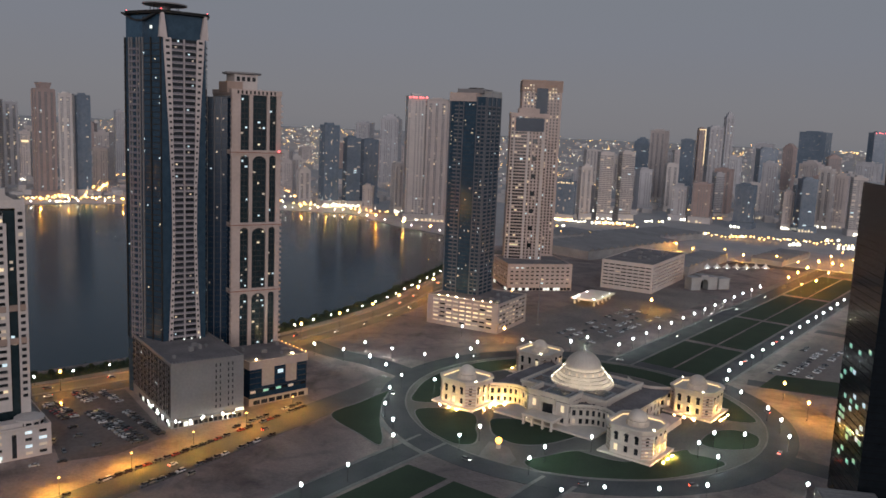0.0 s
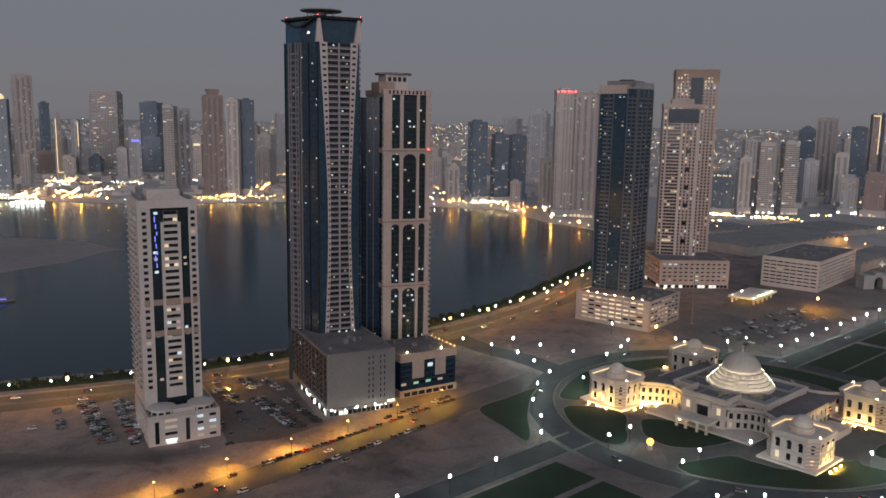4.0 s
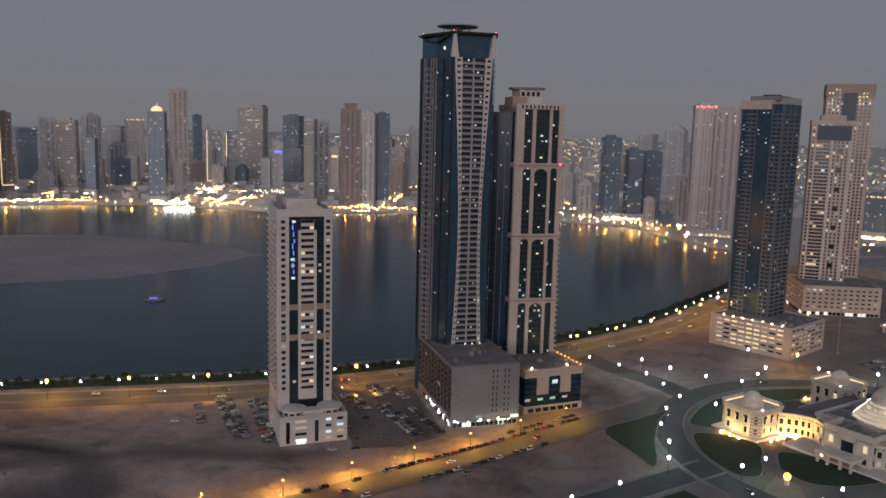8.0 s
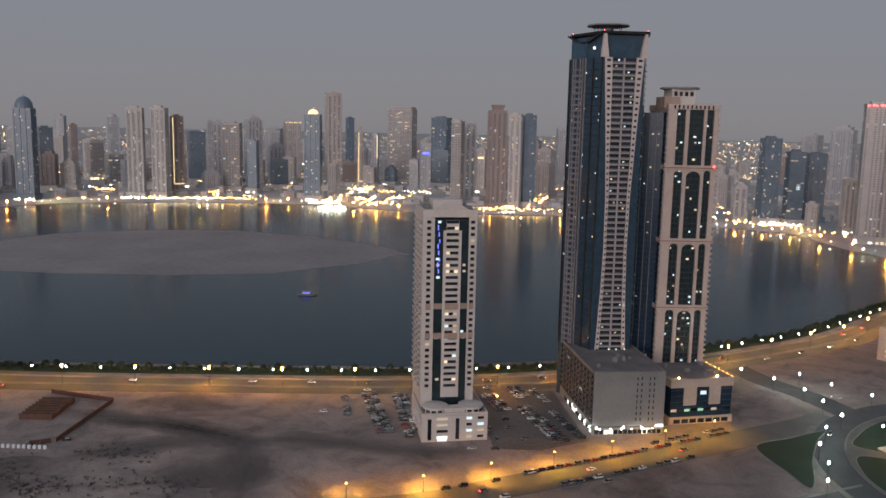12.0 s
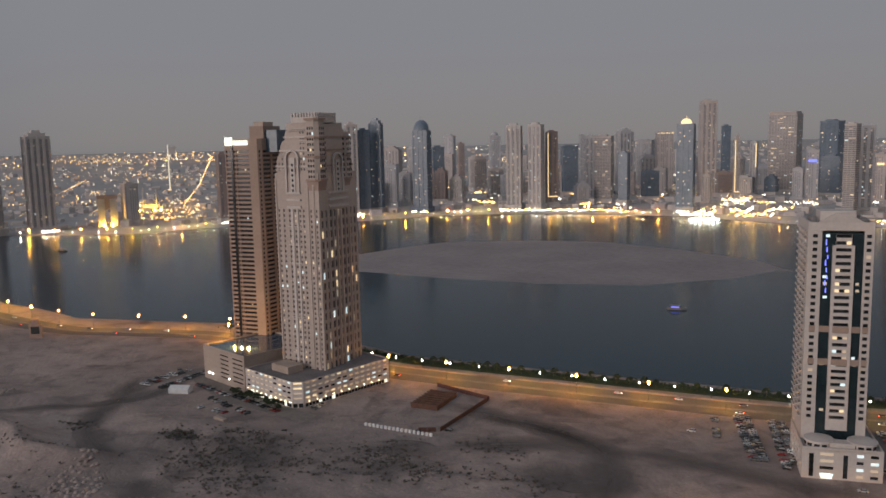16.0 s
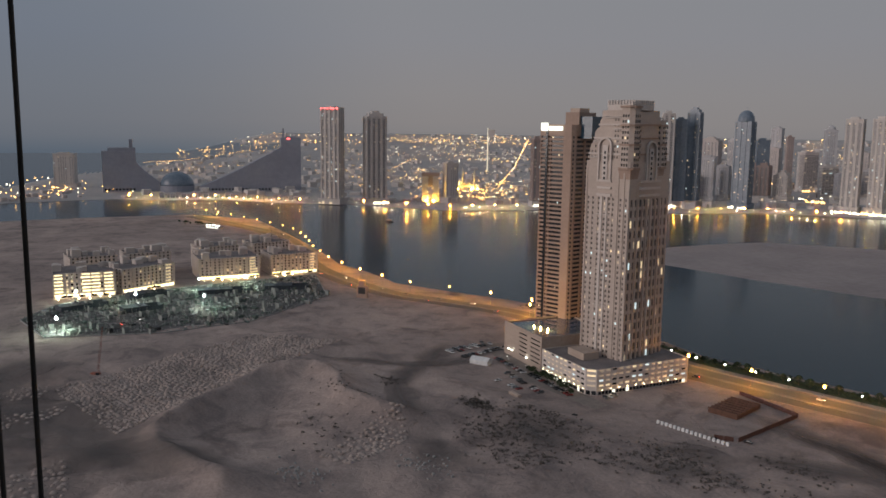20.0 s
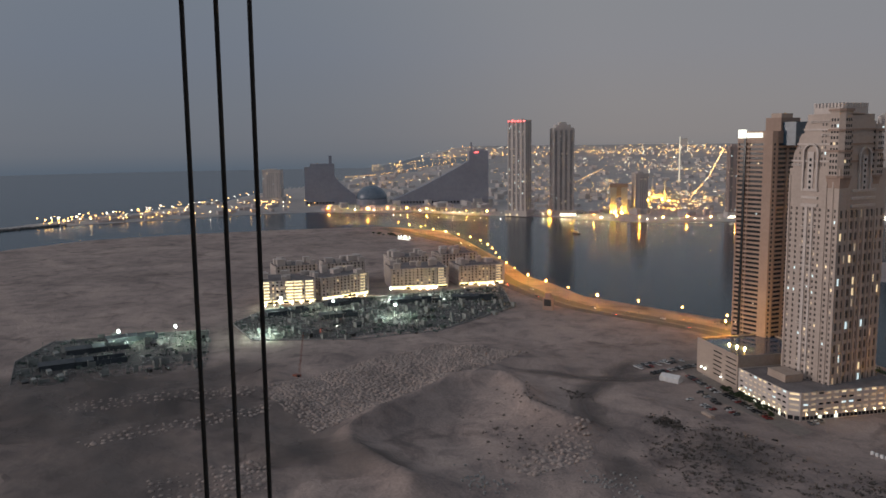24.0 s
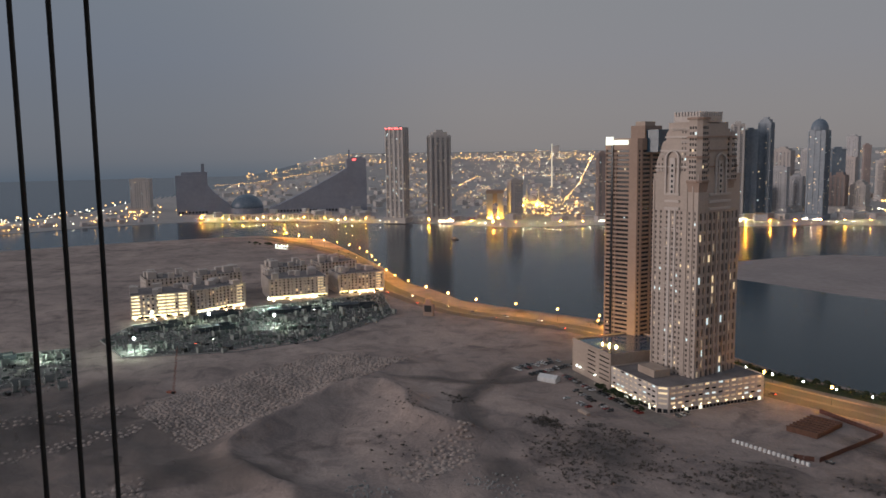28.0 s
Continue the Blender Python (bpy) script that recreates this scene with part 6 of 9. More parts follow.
def far_tower(az0, az1, r, h, style, pattern, top="flat", lit=0.05, sign=""):
    """A distant tower between two bearings: piers, balcony slabs or punched windows on the sides that show."""
    az = (az0 + az1) / 2
    x, y = bearing(az, r)
    w = r * radians(az1 - az0)
    lean = far_rng.choice((-1, 1)) * far_rng.uniform(8, 26)
    turn = radians(-az + lean)
    fw = w / (math.cos(radians(lean)) + 0.8 * abs(math.sin(radians(lean))))
    dp = fw * 0.8
    x, y = x + math.sin(turn) * dp / 2, y - math.cos(turn) * dp / 2
    base = far_rise(az, r) if r > 2500 else 0.3
    h -= base
    word = STYLE_WORD[style]
    t = thing("distant_tower", x, y, math.degrees(turn), base, f"distant {word} high-rise tower {PATTERN_WORD[pattern]}", "building", "far shore towers")
    wall = STYLE[style]
    m, wm, core = Mesh(), Mesh(), Mesh()
    core.box(-fw / 2, fw / 2, 0, dp, 0, h)
    storey = 3.6
    n = max(3, int(h / storey))
    sides = (((-fw / 2, 0), (fw / 2, 0), fw), ((fw / 2, 0), (fw / 2, dp), dp), ((-fw / 2, dp), (-fw / 2, 0), dp))
    busy = [far_rng.choice((0.3, 0.7, 1, 1.6, 2.4)) for _ in range(n)]
    for p, q, d in sides:
        ux, uy = (q[0] - p[0]) / d, (q[1] - p[1]) / d

        def quad(u0, u1, z0, z1, out, k):
            a, b = (p[0] + ux * u0 + uy * out, p[1] + uy * u0 - ux * out), (p[0] + ux * u1 + uy * out, p[1] + uy * u1 - ux * out)
            wm.face([(*a, z0), (*b, z0), (*b, z1), (*a, z1)], k)

        def lamp(i):
            return far_rng.choice((1, 2, 3, 3, 4, 4, 4)) if far_rng.random() < lit * busy[i] else 0

        if pattern == "strips":
            bays = max(2, round(d / 11))
            s = d / bays
            for b in range(bays):
                g0, g1 = s * (b + 0.27), s * (b + 0.73)
                m.strip_box((p[0] + ux * (s * b - 0.2), p[1] + uy * (s * b - 0.2)), (p[0] + ux * (g0 - 0.3), p[1] + uy * (g0 - 0.3)), 1.1, 1.3, 0, h - 2)
                m.strip_box((p[0] + ux * (g1 + 0.3), p[1] + uy * (g1 + 0.3)), (p[0] + ux * s * (b + 1), p[1] + uy * s * (b + 1)), 0.7, 0.9, 0, h - 4)
                for i in range(n - 1):
                    for v in (0, 1):
                        a = g0 + (g1 - g0) * v / 2
                        quad(a + 0.15, a + (g1 - g0) / 2 - 0.15, storey * i + 0.7, storey * i + 3.3, 0.15, lamp(i))
        elif pattern == "bands":
            for i in range(n - 1):
                m.strip_box((p[0] + ux * 0.8, p[1] + uy * 0.8), (q[0] - ux * 0.8, q[1] - uy * 0.8), 1.2, 1.3, storey * i + 0.1, storey * i + 1.35)
                cells = max(2, round(d / 7))
                for c in range(cells):
                    quad(d * (c + 0.06) / cells, d * (c + 0.94) / cells, storey * i + 1.4, storey * i + 3.5, 0.12, lamp(i))
        else:
            cells = max(3, round(d / 5.2))
            for i in range(n - 1):
                for c in range(cells):
                    if (c + int(d)) % 5 == 4:
                        continue
                    quad(d * (c + 0.26) / cells, d * (c + 0.74) / cells, storey * i + 1.1, storey * i + 2.9, 0.12, lamp(i))
    part("wall", core, wall, t)
    if m.f:
        part("facade_relief", m, wall, t, kind="stuff")
    part("window_panes", wm, [FAR_PANE if style != "d" else FAR_GLASS, LIT_WARM, LIT_COOL, LIT_DIM, FAR_FAINT], t, kind="stuff")
    m = Mesh()
    roof = wall
    if top == "flat":
        m.box(-fw / 2 - 0.6, fw / 2 + 0.6, -1.3, dp + 0.6, h - 1.6, h + 1.2)
        m.box(-fw * 0.3, fw * 0.2, dp * 0.2, dp * 0.8, h, h + far_rng.uniform(3, 6))
    elif top == "step":
        m.box(-fw * 0.36, fw * 0.36, dp * 0.1, dp * 0.9, h, h + 6)
        m.box(-fw * 0.18, fw * 0.18, dp * 0.25, dp * 0.75, h + 6, h + 11)
    elif top == "flare":
        m.prism([(-fw * 0.28, dp * 0.2), (fw * 0.28, dp * 0.2), (fw * 0.28, dp * 0.8), (-fw * 0.28, dp * 0.8)], h, h + 11, grow=0.3)
    elif top == "arch":
        m.box(-fw / 2, fw / 2, -1.2, dp, h - 2, h + 1)
        m.prism([(-fw * 0.3, -1), (fw * 0.3, -1), (fw * 0.3, 4), (-fw * 0.3, 4)], h, h + 6, grow=-0.3)
    elif top == "crown":
        m.box(-fw / 2 - 1, fw / 2 + 1, -1.6, dp + 1, h - 3, h - 1)
        for i in range(9):
            m.box(-fw / 2 + fw * i / 9, -fw / 2 + fw * (i + 0.55) / 9, -1.6, 0.2, h - 1, h + 4)
        m.box(-fw * 0.46, fw * 0.46, dp * 0.05, dp * 0.95, h - 1, h + 6)
    elif top in ("dome", "bubble", "gold"):
        r0 = fw * (0.5 if top == "bubble" else 0.34)
        up = 1.25 if top == "bubble" else 0.8
        m.turned([(r0, h - 1)] + [(r0 * math.cos(a), h + 2 + r0 * up * math.sin(a)) for a in [i * math.pi / 16 for i in range(8)]], 16, 0, dp / 2)
        m.turned([(0.6, h + r0 * up), (0.3, h + r0 * up + 8)], 6, 0, dp / 2)
        roof = EDGE_GOLD if top == "gold" else wall
    part("roof", m, roof, t, "glowing golden roof crown" if top == "gold" else "", kind="")
    m = Mesh()
    pw = fw * 0.62
    m.box(-pw, pw, -6, dp + 4, 0, 11)
    m.box(-pw - 0.5, pw + 0.5, -6.5, dp + 4.5, 11, 12)
    part("podium", m, FAR_PALE if far_rng.random() < 0.5 else wall, t)
    m = Mesh()
    for i in range(6):
        a = -pw + 2 * pw * (i + 0.2) / 6
        if far_rng.random() < 0.6:
            m.box(a, a + 2 * pw * 0.1, -6.7, -6.55, 1, far_rng.uniform(2.5, 6))
    if m.f:
        part("shop_lighting", m, far_rng.choice((FAR_WHITE, LIT_WARM, FAR_ORANGE)), t, kind="stuff")
    if sign:
        mat = dict(o=EDGE_GOLD, w=EDGE_GOLD, r=FAR_RED, b=LIT_BLUE, c=LIT_COOL)[sign[0]]
        m = Mesh()
        if sign[1:] == "edge":
            m.box(fw / 2 - 0.6, fw / 2 + 0.9, -1.8, -0.3, h * 0.55, h - 2)
            if sign[0] == "w":
                m.box(-fw / 2, fw / 2, -1.8, -1.2, h - 3, h - 1)
        elif sign[1:] == "line":
            m.box(-fw / 2 - 0.8, -fw / 2 + 0.5, -1.8, -0.3, 26, h - 3)
            m.box(-fw / 2, fw / 2, -2, -1.2, 24, 26)
        elif sign[1:] == "crown":
            for i in range(6):
                a = -fw / 2 + fw * (i + 0.15 + 0.2 * (i % 2)) / 6
                m.box(a, a + fw * 0.09, -1.9, -1.42, h - 2.6, h - 0.6 + i % 2)
        else:
            m.box(-fw * 0.35, fw * 0.35, -2.0, -1.42, h * 0.78, h * 0.78 + 5)
        part("light_strip", m, mat, t, "glowing light line", kind="stuff" if sign[1:] == "crown" else "")
    return t


PATTERN_WORD = dict(strips="with tall piers", bands="with long balconies", grid="with punched windows")


def row(text):
    """Towers, one a line: bearings, distance, height, colour, pattern, roof, lights."""
    for line in text.strip().splitlines():
        a, b, r, h, s, pattern, top, *sign = line.split()
        far_tower(float(a), float(b), float(r), float(h), s, pattern, top, far_rng.uniform(0.02, 0.085), sign[0] if sign else "")


row("""
17.7 19.0 1620 156 d strips flat
19.3 20.5 1620 133 d bands flat
20.5 21.7 1700 130 d strips flat
20.1 21.4 2358 163 g grid flat
21.8 23.3 2167 178 g grid step
16.2 17.1 1641 68 p strips arch
15.2 16.1 1907 71 t grid flat
22.7 23.5 1541 91 p strips flat
20.7 21.5 1529 48 p grid flat
23.5 25.0 1433 212 p grid flat rcrown
25.0 26.5 1426 208 t strips flat
34.2 35.5 1550 72 d strips flat wcrown
35.6 36.5 1590 100 p strips arch
36.8 37.9 1610 128 p bands flat
38.2 39.3 1620 130 p bands flat
39.4 40.5 1850 90 g grid flat
40.2 41.4 2130 176 t strips flat
42.2 43.2 1950 157 d grid flat
43.2 43.7 1990 184 b strips flat wedge
43.8 44.8 2070 189 g strips flat
""")
row("""
44.8 45.4 2330 223 g strips step
41.9 43.0 1690 67 g grid flat
43.2 44.5 1670 76 b grid flat
44.5 45.7 1790 102 b strips flat
45.9 47.2 1630 80 d strips flat
47.4 48.4 1850 117 g grid flat
48.7 49.5 1670 70 t grid flat
46.7 48.0 2930 152 g grid flat
49.4 51.3 3330 200 d grid flat
49.6 50.8 1650 97 d bands flat
50.8 51.7 1760 114 p strips flat
51.8 52.6 1790 102 t grid flat
52.6 53.6 1660 105 p bands flat
53.3 54.6 3130 204 d grid flat rcrown
-25.4 -24.6 2420 172 g grid dome
-24.2 -23.1 1910 191 p strips flat
-22.7 -21.6 1910 192 p strips flat
-21.5 -20.7 1964 176 b strips flat oline
-20.5 -19.3 2346 137 d grid flat
-19.2 -18.8 2680 168 g grid flat
""")
row("""
-18.8 -18.2 2157 165 g strips flat
-18.2 -16.9 2070 163 t bands flat
-16.8 -15.6 2461 175 g strips step
-16.6 -15.8 2001 123 d grid flat
-15.5 -14.2 2653 148 g grid flat
-14.2 -13.0 2564 170 t grid flat ocrown
-15.1 -13.9 2130 74 d bands flat
-12.8 -11.6 1809 186 d strips gold
-11.4 -10.3 2264 247 t strips flat
-10.0 -9.4 2683 186 d grid flat
-11.1 -10.5 1943 73 p grid flat
-9.2 -8.8 2090 150 t grid step oline
-8.2 -7.7 2252 141 g strips flat oedge
-7.1 -5.1 2417 213 t bands crown
-4.9 -4.1 2105 122 g grid flat bband
-4.1 -2.7 2300 189 d strips flat
-2.7 -1.8 1775 177 p bands flat
-1.8 -1.0 1852 174 g strips flat
-0.9 -0.2 2111 111 t grid flat oband
-0.2 1.1 1723 201 b strips flare
""")
row("""
1.3 2.2 1725 193 p strips flat
2.2 3.1 1747 192 d strips flat
3.3 4.5 2079 115 t grid flat
4.5 5.1 2298 166 g grid flat
14.8 15.9 1949 91 t grid flat
-35.3 -34.5 1838 200 p strips flat
-34.5 -33.7 1860 188 d strips flat
-33.7 -32.7 1893 204 d strips step
-32.7 -31.7 2040 104 g grid flat
-31.7 -30.8 2115 80 g grid flat
-30.7 -29.4 1874 185 d strips bubble
-29.4 -28.5 2122 143 d grid flat
-28.5 -27.7 2800 174 g grid flat
-27.6 -27.1 2700 148 b grid flat
-26.7 -25.6 2500 108 t bands flat
-25.3 -24.9 2300 90 g grid flat cedge
-75.4 -74.0 2300 86 p grid flat
-58.5 -56.9 1768 202 p strips flat rcrown
-55.6 -54.0 1773 186 p strips step
-50.1 -49.0 1838 86 p grid flat
-44.0 -43.2 1757 143 b strips flat
""")
row("""
-36.2 -35.4 1830 190 g strips flat
""")
# lower blocks between and behind
for lo, hi, count in ((-34.5, -25.5, 9), (-25.5, 5.0, 34), (15.0, 24.0, 8), (34.5, 55.0, 26)):
    for i in range(count):
        az = lo + (hi - lo) * (i + far_rng.random()) / count
        back = i % 2
        r = far_rng.uniform(2500, 3300) if back else far_rng.uniform(2000, 2400)
        r -= 250 if az > 25 else 0
        h = far_rng.uniform(95, 150) if back else far_rng.uniform(45, 105)
        if 15 < az < 20 or -12 < az < -7:
            h *= 0.6
        far_tower(az, az + far_rng.uniform(0.8, 1.5), r, h, far_rng.choice("ttggpbd"), far_rng.choice(("grid", "grid", "strips", "bands")), far_rng.choice(("flat", "flat", "step")), 0.05)


def lit_strips(text):
    """Bright shop fronts and quay terraces at street level: two bearings and distances, tone, height."""
    m = Mesh()
    q = random.Random(41)
    for line in text.strip().splitlines():
        a0, r0, a1, r1, tone, high = line.split()
        p, e = Vector(bearing(float(a0), float(r0))), Vector(bearing(float(a1), float(r1)))
        n = max(2, int((e - p).length / 7))
        for i in range(n):
            if q.random() < 0.28:
                continue
            a, b = p + (e - p) * ((i + 0.1) / n), p + (e - p) * ((i + q.uniform(0.4, 0.8)) / n)
            if a.x * b.y - a.y * b.x > 0:
                a, b = b, a
            m.strip_box(tuple(a), tuple(b), q.uniform(-3, 3), 1.5, 0.4, float(high) * q.uniform(0.35, 0.95), "wom".index(tone) if q.random() < 0.8 else 1)
    tagged(part("shop_strips", m, [FAR_WHITE, FAR_ORANGE, FAR_PINK]), "bright rows of lit shop fronts across the lagoon", "shop lights", "", "stuff")


lit_strips("""
-24.69 1872 -21.27 1858 w 5
-19.59 1938 -18.22 1932 o 9
-18.20 1860 -17.02 1856 w 3
-16.94 1913 -15.60 1909 w 3
-11.98 1751 -10.30 1750 w 4
-15.58 2259 -12.99 2258 o 2
-10.29 2351 -7.45 2363 w 3
0.94 1612 1.93 1615 w 4
-1.05 2229 -0.27 2236 o 5
3.08 2271 5.25 2298 o 4
14.86 1770 17.08 1791 w 6
17.36 1621 17.79 1625 w 4
18.95 1601 19.66 1608 o 5
20.52 1572 22.01 1587 w 6
""")
lit_strips("""
23.05 1485 24.04 1494 o 4
36.44 1505 39.03 1549 w 6
40.03 1599 41.92 1637 w 4
42.12 1479 43.03 1496 w 5
43.70 1455 44.46 1469 w 6
49.39 1408 50.52 1432 w 6
51.48 1515 52.51 1541 w 5
52.17 1413 53.26 1438 w 8
34.29 1437 34.99 1446 w 5
-34.99 1789 -34.40 1791 w 4
-34.00 1834 -32.98 1837 m 4
-30.86 1874 -30.24 1877 w 5
-27.01 2195 -26.18 2202 w 4
-25.88 2311 -25.27 2317 o 5
""")


def low_city():
    """Low houses over the plain beyond the towers."""
    m = Mesh()
    r = random.Random(5)
    for _ in range(3200):
        az, d = r.uniform(-70, 58), 1750 + 3000 * r.random() ** 1.25
        if d < lerp_table(FAR_SHORE, min(az, 30)) + 90 or (az > 28 and d < 1500):
            continue
        x, y = bearing(az, d)
        w, h = r.uniform(9, 26), r.uniform(4, 14)
        z = far_rise(az, d)
        if over_bay(az, d, z):
            continue
        a = r.uniform(0, 1.5)
        c, s = math.cos(a) * w / 2, math.sin(a) * w / 2
        m.prism([(x - c + s, y - s - c), (x + c + s, y + s - c), (x + c - s, y + s + c), (x - c - s, y - s + c)], z - 4, z + h)
    ob = part("low_houses", m, [FAR_PALE])
    tagged(ob, "countless low tan houses of the distant city", "houses", "", "stuff")


low_city()


def speck(m, x, y, z, s, k, under=None):
    """A small lamp body; under: the material index of its underside."""
    m.prism([(x + s * math.cos(a), y + s * math.sin(a)) for a in (0, 2.1, 4.2)], z - s * 0.8, z + s * 0.8, k)
    if under is not None:
        m.k[-1] = under


def quay_lamp(m, x, y, z, s, k):
    """A lamp on a pole at the water's edge whose glass looks out over the lagoon."""
    d = Vector((-x, -y)).normalized()
    u = Vector((-d.y, d.x))
    c = Vector((x, y))
    plan = [c + d * s - u * s, c + d * s + u * s, c - d * s + u * s, c - d * s - u * s]
    m.prism([(p.x, p.y) for p in plan], z - s, z + s, 2 + k)
    m.k[-6] = k
    m.box(x - 0.12, x + 0.12, y - 0.12, y + 0.12, -2.0, z - s, 4)


def city_lights():
    m = Mesh()
    r = random.Random(9)
    spots = [(r.uniform(-72, 58), 1850 + 2900 * r.random() ** 0.75, r.uniform(0.4, 2.0), r.uniform(20, 160), r.random()) for _ in range(150)]
    for k in range(6400):
        az, d = r.uniform(-74, 58), 1800 + 3000 * r.random() ** 0.75
        tone = 0.5
        if k % 5 < 3:
            a0, d0, sa, sd, tone = spots[r.randrange(150)]
            az, d = r.gauss(a0, sa), r.gauss(d0, sd)
        if d > 4850:
            continue
        if d < lerp_table(FAR_SHORE, min(az, 30)) + 60 or (az < -70 and d > 2100):
            continue
        z = far_rise(az, d)
        if over_bay(az, d, z + 12) or (az < -59 and d < 4300 and r.random() < 0.72):
            continue
        x, y = bearing(az, d)
        s = (0.2 + 0.7 * r.random() ** 3.5) * d / 1650
        k2 = 0 if r.random() < 0.30 + 0.35 * tone else 1
        speck(m, x, y, far_rise(az, d) + r.uniform(7, 16), s, k2, 2 if r.random() < 0.07 else None)
    for k in range(260):
        az, d = -68 + 26 * r.random(), 4250 + 500 * r.random() ** 2
        x, y = bearing(az, d)
        speck(m, x, y, far_rise(az, d) + r.uniform(8, 16), r.uniform(0.7, 2.4), 0)
    # small lights up to the horizon beyond the towers
    for az0, az1, n in ((14.5, 20.5, 190), (26, 47, 420), (3, 6, 60), (47, 56, 60), (-36, -24, 60)):
        for k in range(n):
            az, d = r.uniform(az0, az1), 2700 + 2100 * r.random() ** 0.7
            x, y = bearing(az, d)
            speck(m, x, y, far_rise(az, d) + r.uniform(8, 22), r.uniform(0.4, 1.3) * d / 2600, 0 if r.random() < 0.6 else 1)
    # the bright quarter round the mosque
    for k in range(230):
        az, d = r.gauss(-46.8, 1.9), 1830 + 650 * r.random() ** 1.3
        x, y = bearing(az, d)
        speck(m, x, y, far_rise(az, d) + r.uniform(6, 12), r.uniform(0.4, 1.25), 0 if r.random() < 0.7 else 1, 2 if r.random() < 0.2 else None)
    # the coast road beside the bay
    for i in range(46):
        u = (i + r.uniform(-0.2, 0.2)) / 45
        az, d = -70.0 + 7.2 * u, 3500 + 480 * u
        x, y = bearing(az, d)
        speck(m, x, y, far_rise(az, d) + 10, r.uniform(0.8, 1.5), 0)
    # lit roads running inland
    for az0, az1, d0, d1 in ((-46.3, -45.1, 2100, 3100), (-45.1, -44.2, 3100, 4500), (-60, -45, 3300, 3500), (-59, -50, 2880, 2750), (-58, -48, 2560, 2480), (-58, -47, 3700, 3600), (-56, -52, 2100, 3500), (-52, -49, 2000, 3300), (6, 16, 2900, 3100), (28, 44, 3000, 3300), (-66, -56, 3800, 3900), (-62, -50, 4300, 4400), (3.2, 4.6, 1750, 2600), (-8.6, -8.2, 2000, 2500), (-69, -60, 2900, 3300), (28, 34, 3900, 4200)):
        n = int(math.hypot(d1 - d0, (az1 - az0) * 55) / 38)
        for i in range(n):
            s = (i + r.uniform(-0.3, 0.3)) / n
            az, d = az0 + (az1 - az0) * s, d0 + (d1 - d0) * s
            x, y = bearing(az, d)
            speck(m, x, y, far_rise(az, d) + 10, r.uniform(0.45, 0.95) * d / 1900, 0 if r.random() < 0.85 else 1)
    ob = part("city_lights", m, [FAR_ORANGE, FAR_WHITE, UNDER_ORANGE])
    tagged(ob, "countless orange and white lights of the distant city", "city lights", "", "stuff")
    m = Mesh()
    # tall orange lamps at even steps along the far quay, small white ones between
    az, i = -71.0, 0
    while az < 28:
        rf = lerp_table(FAR_SHORE, az)
        x, y = bearing(az, rf - 3)
        tall = i % 3 == 0
        if tall or r.random() < 0.8:
            quay_lamp(m, x, y, 9.0 if tall else 5.0, r.uniform(0.5, 0.66) if tall else r.uniform(0.3, 0.42), 0 if tall else 1)
        az += math.degrees(15.0 / rf)
        i += 1
    ob = part("shore_lights", m, [SHORE_ORANGE, SHORE_WHITE, FAR_ORANGE, FAR_WHITE, DARKMETAL])
    tagged(ob, "line of white and orange lamps along the far shore", "shore lights", "", "stuff")


city_lights()


def sail_building():
    x, y = bearing(-63.2, 2088)
    t = thing("arena_building", x, y, 63.2, 0, "dark slate sloped arena building rising to a tall end", "building")
    m = Mesh()
    n = 14
    pts = [(-122 + 244 * 0.80 * i / n, 14 + 96 * (i / n) ** 1.15) for i in range(n + 1)]
    side = [(-122, 0)] + pts + [(pts[-1][0], 0)]
    k = len(side)
    m.v.extend([(u, 0, z) for u, z in side] + [(u, 60, z) for u, z in side])
    m.f.extend([tuple(range(k))[::-1], tuple(range(k, 2 * k))] + [(i, (i + 1) % k, k + (i + 1) % k, k + i) for i in range(k)])
    m.k.extend([0] * (k + 2))
    part("sloped_hall", m, FAR_SLATE, t)
    m = Mesh()
    m.box(73, 122, -4, 64, 0, 134)
    part("end_tower", m, FAR_SLATE, t)
    m = Mesh()
    m.box(78, 82, 20, 24, 134, 156)
    m.box(84, 112, 10, 40, 134, 138)
    part("mast", m, FAR_SLATE, t)
    for i in range(24):
        m = Mesh()
        m.box(-118 + 8 * i, -114 + 8 * i, -0.4, 0.1, 4, 9)
        part("arcade_opening", m, PANE, t)
    m = Mesh()
    m.box(88, 96, -5, -4, 130, 133)
    part("beacon", m, FAR_RED, t)
    x, y = bearing(-68.0, 2131)
    d = thing("domed_hall", x, y, 68, 0, "dark blue low domed hall on the far shore", "building")
    m = Mesh()
    m.turned([(40 * math.cos(a), 14 + 34 * math.sin(a)) for a in [i * math.pi / 20 for i in range(10)]], 24)
    part("dome", m, FAR_GLASS, d, smooth=True)
    m = Mesh()
    m.turned([(41, 0), (41, 14.5)], 24)
    part("drum", m, FAR_SLATE, d)


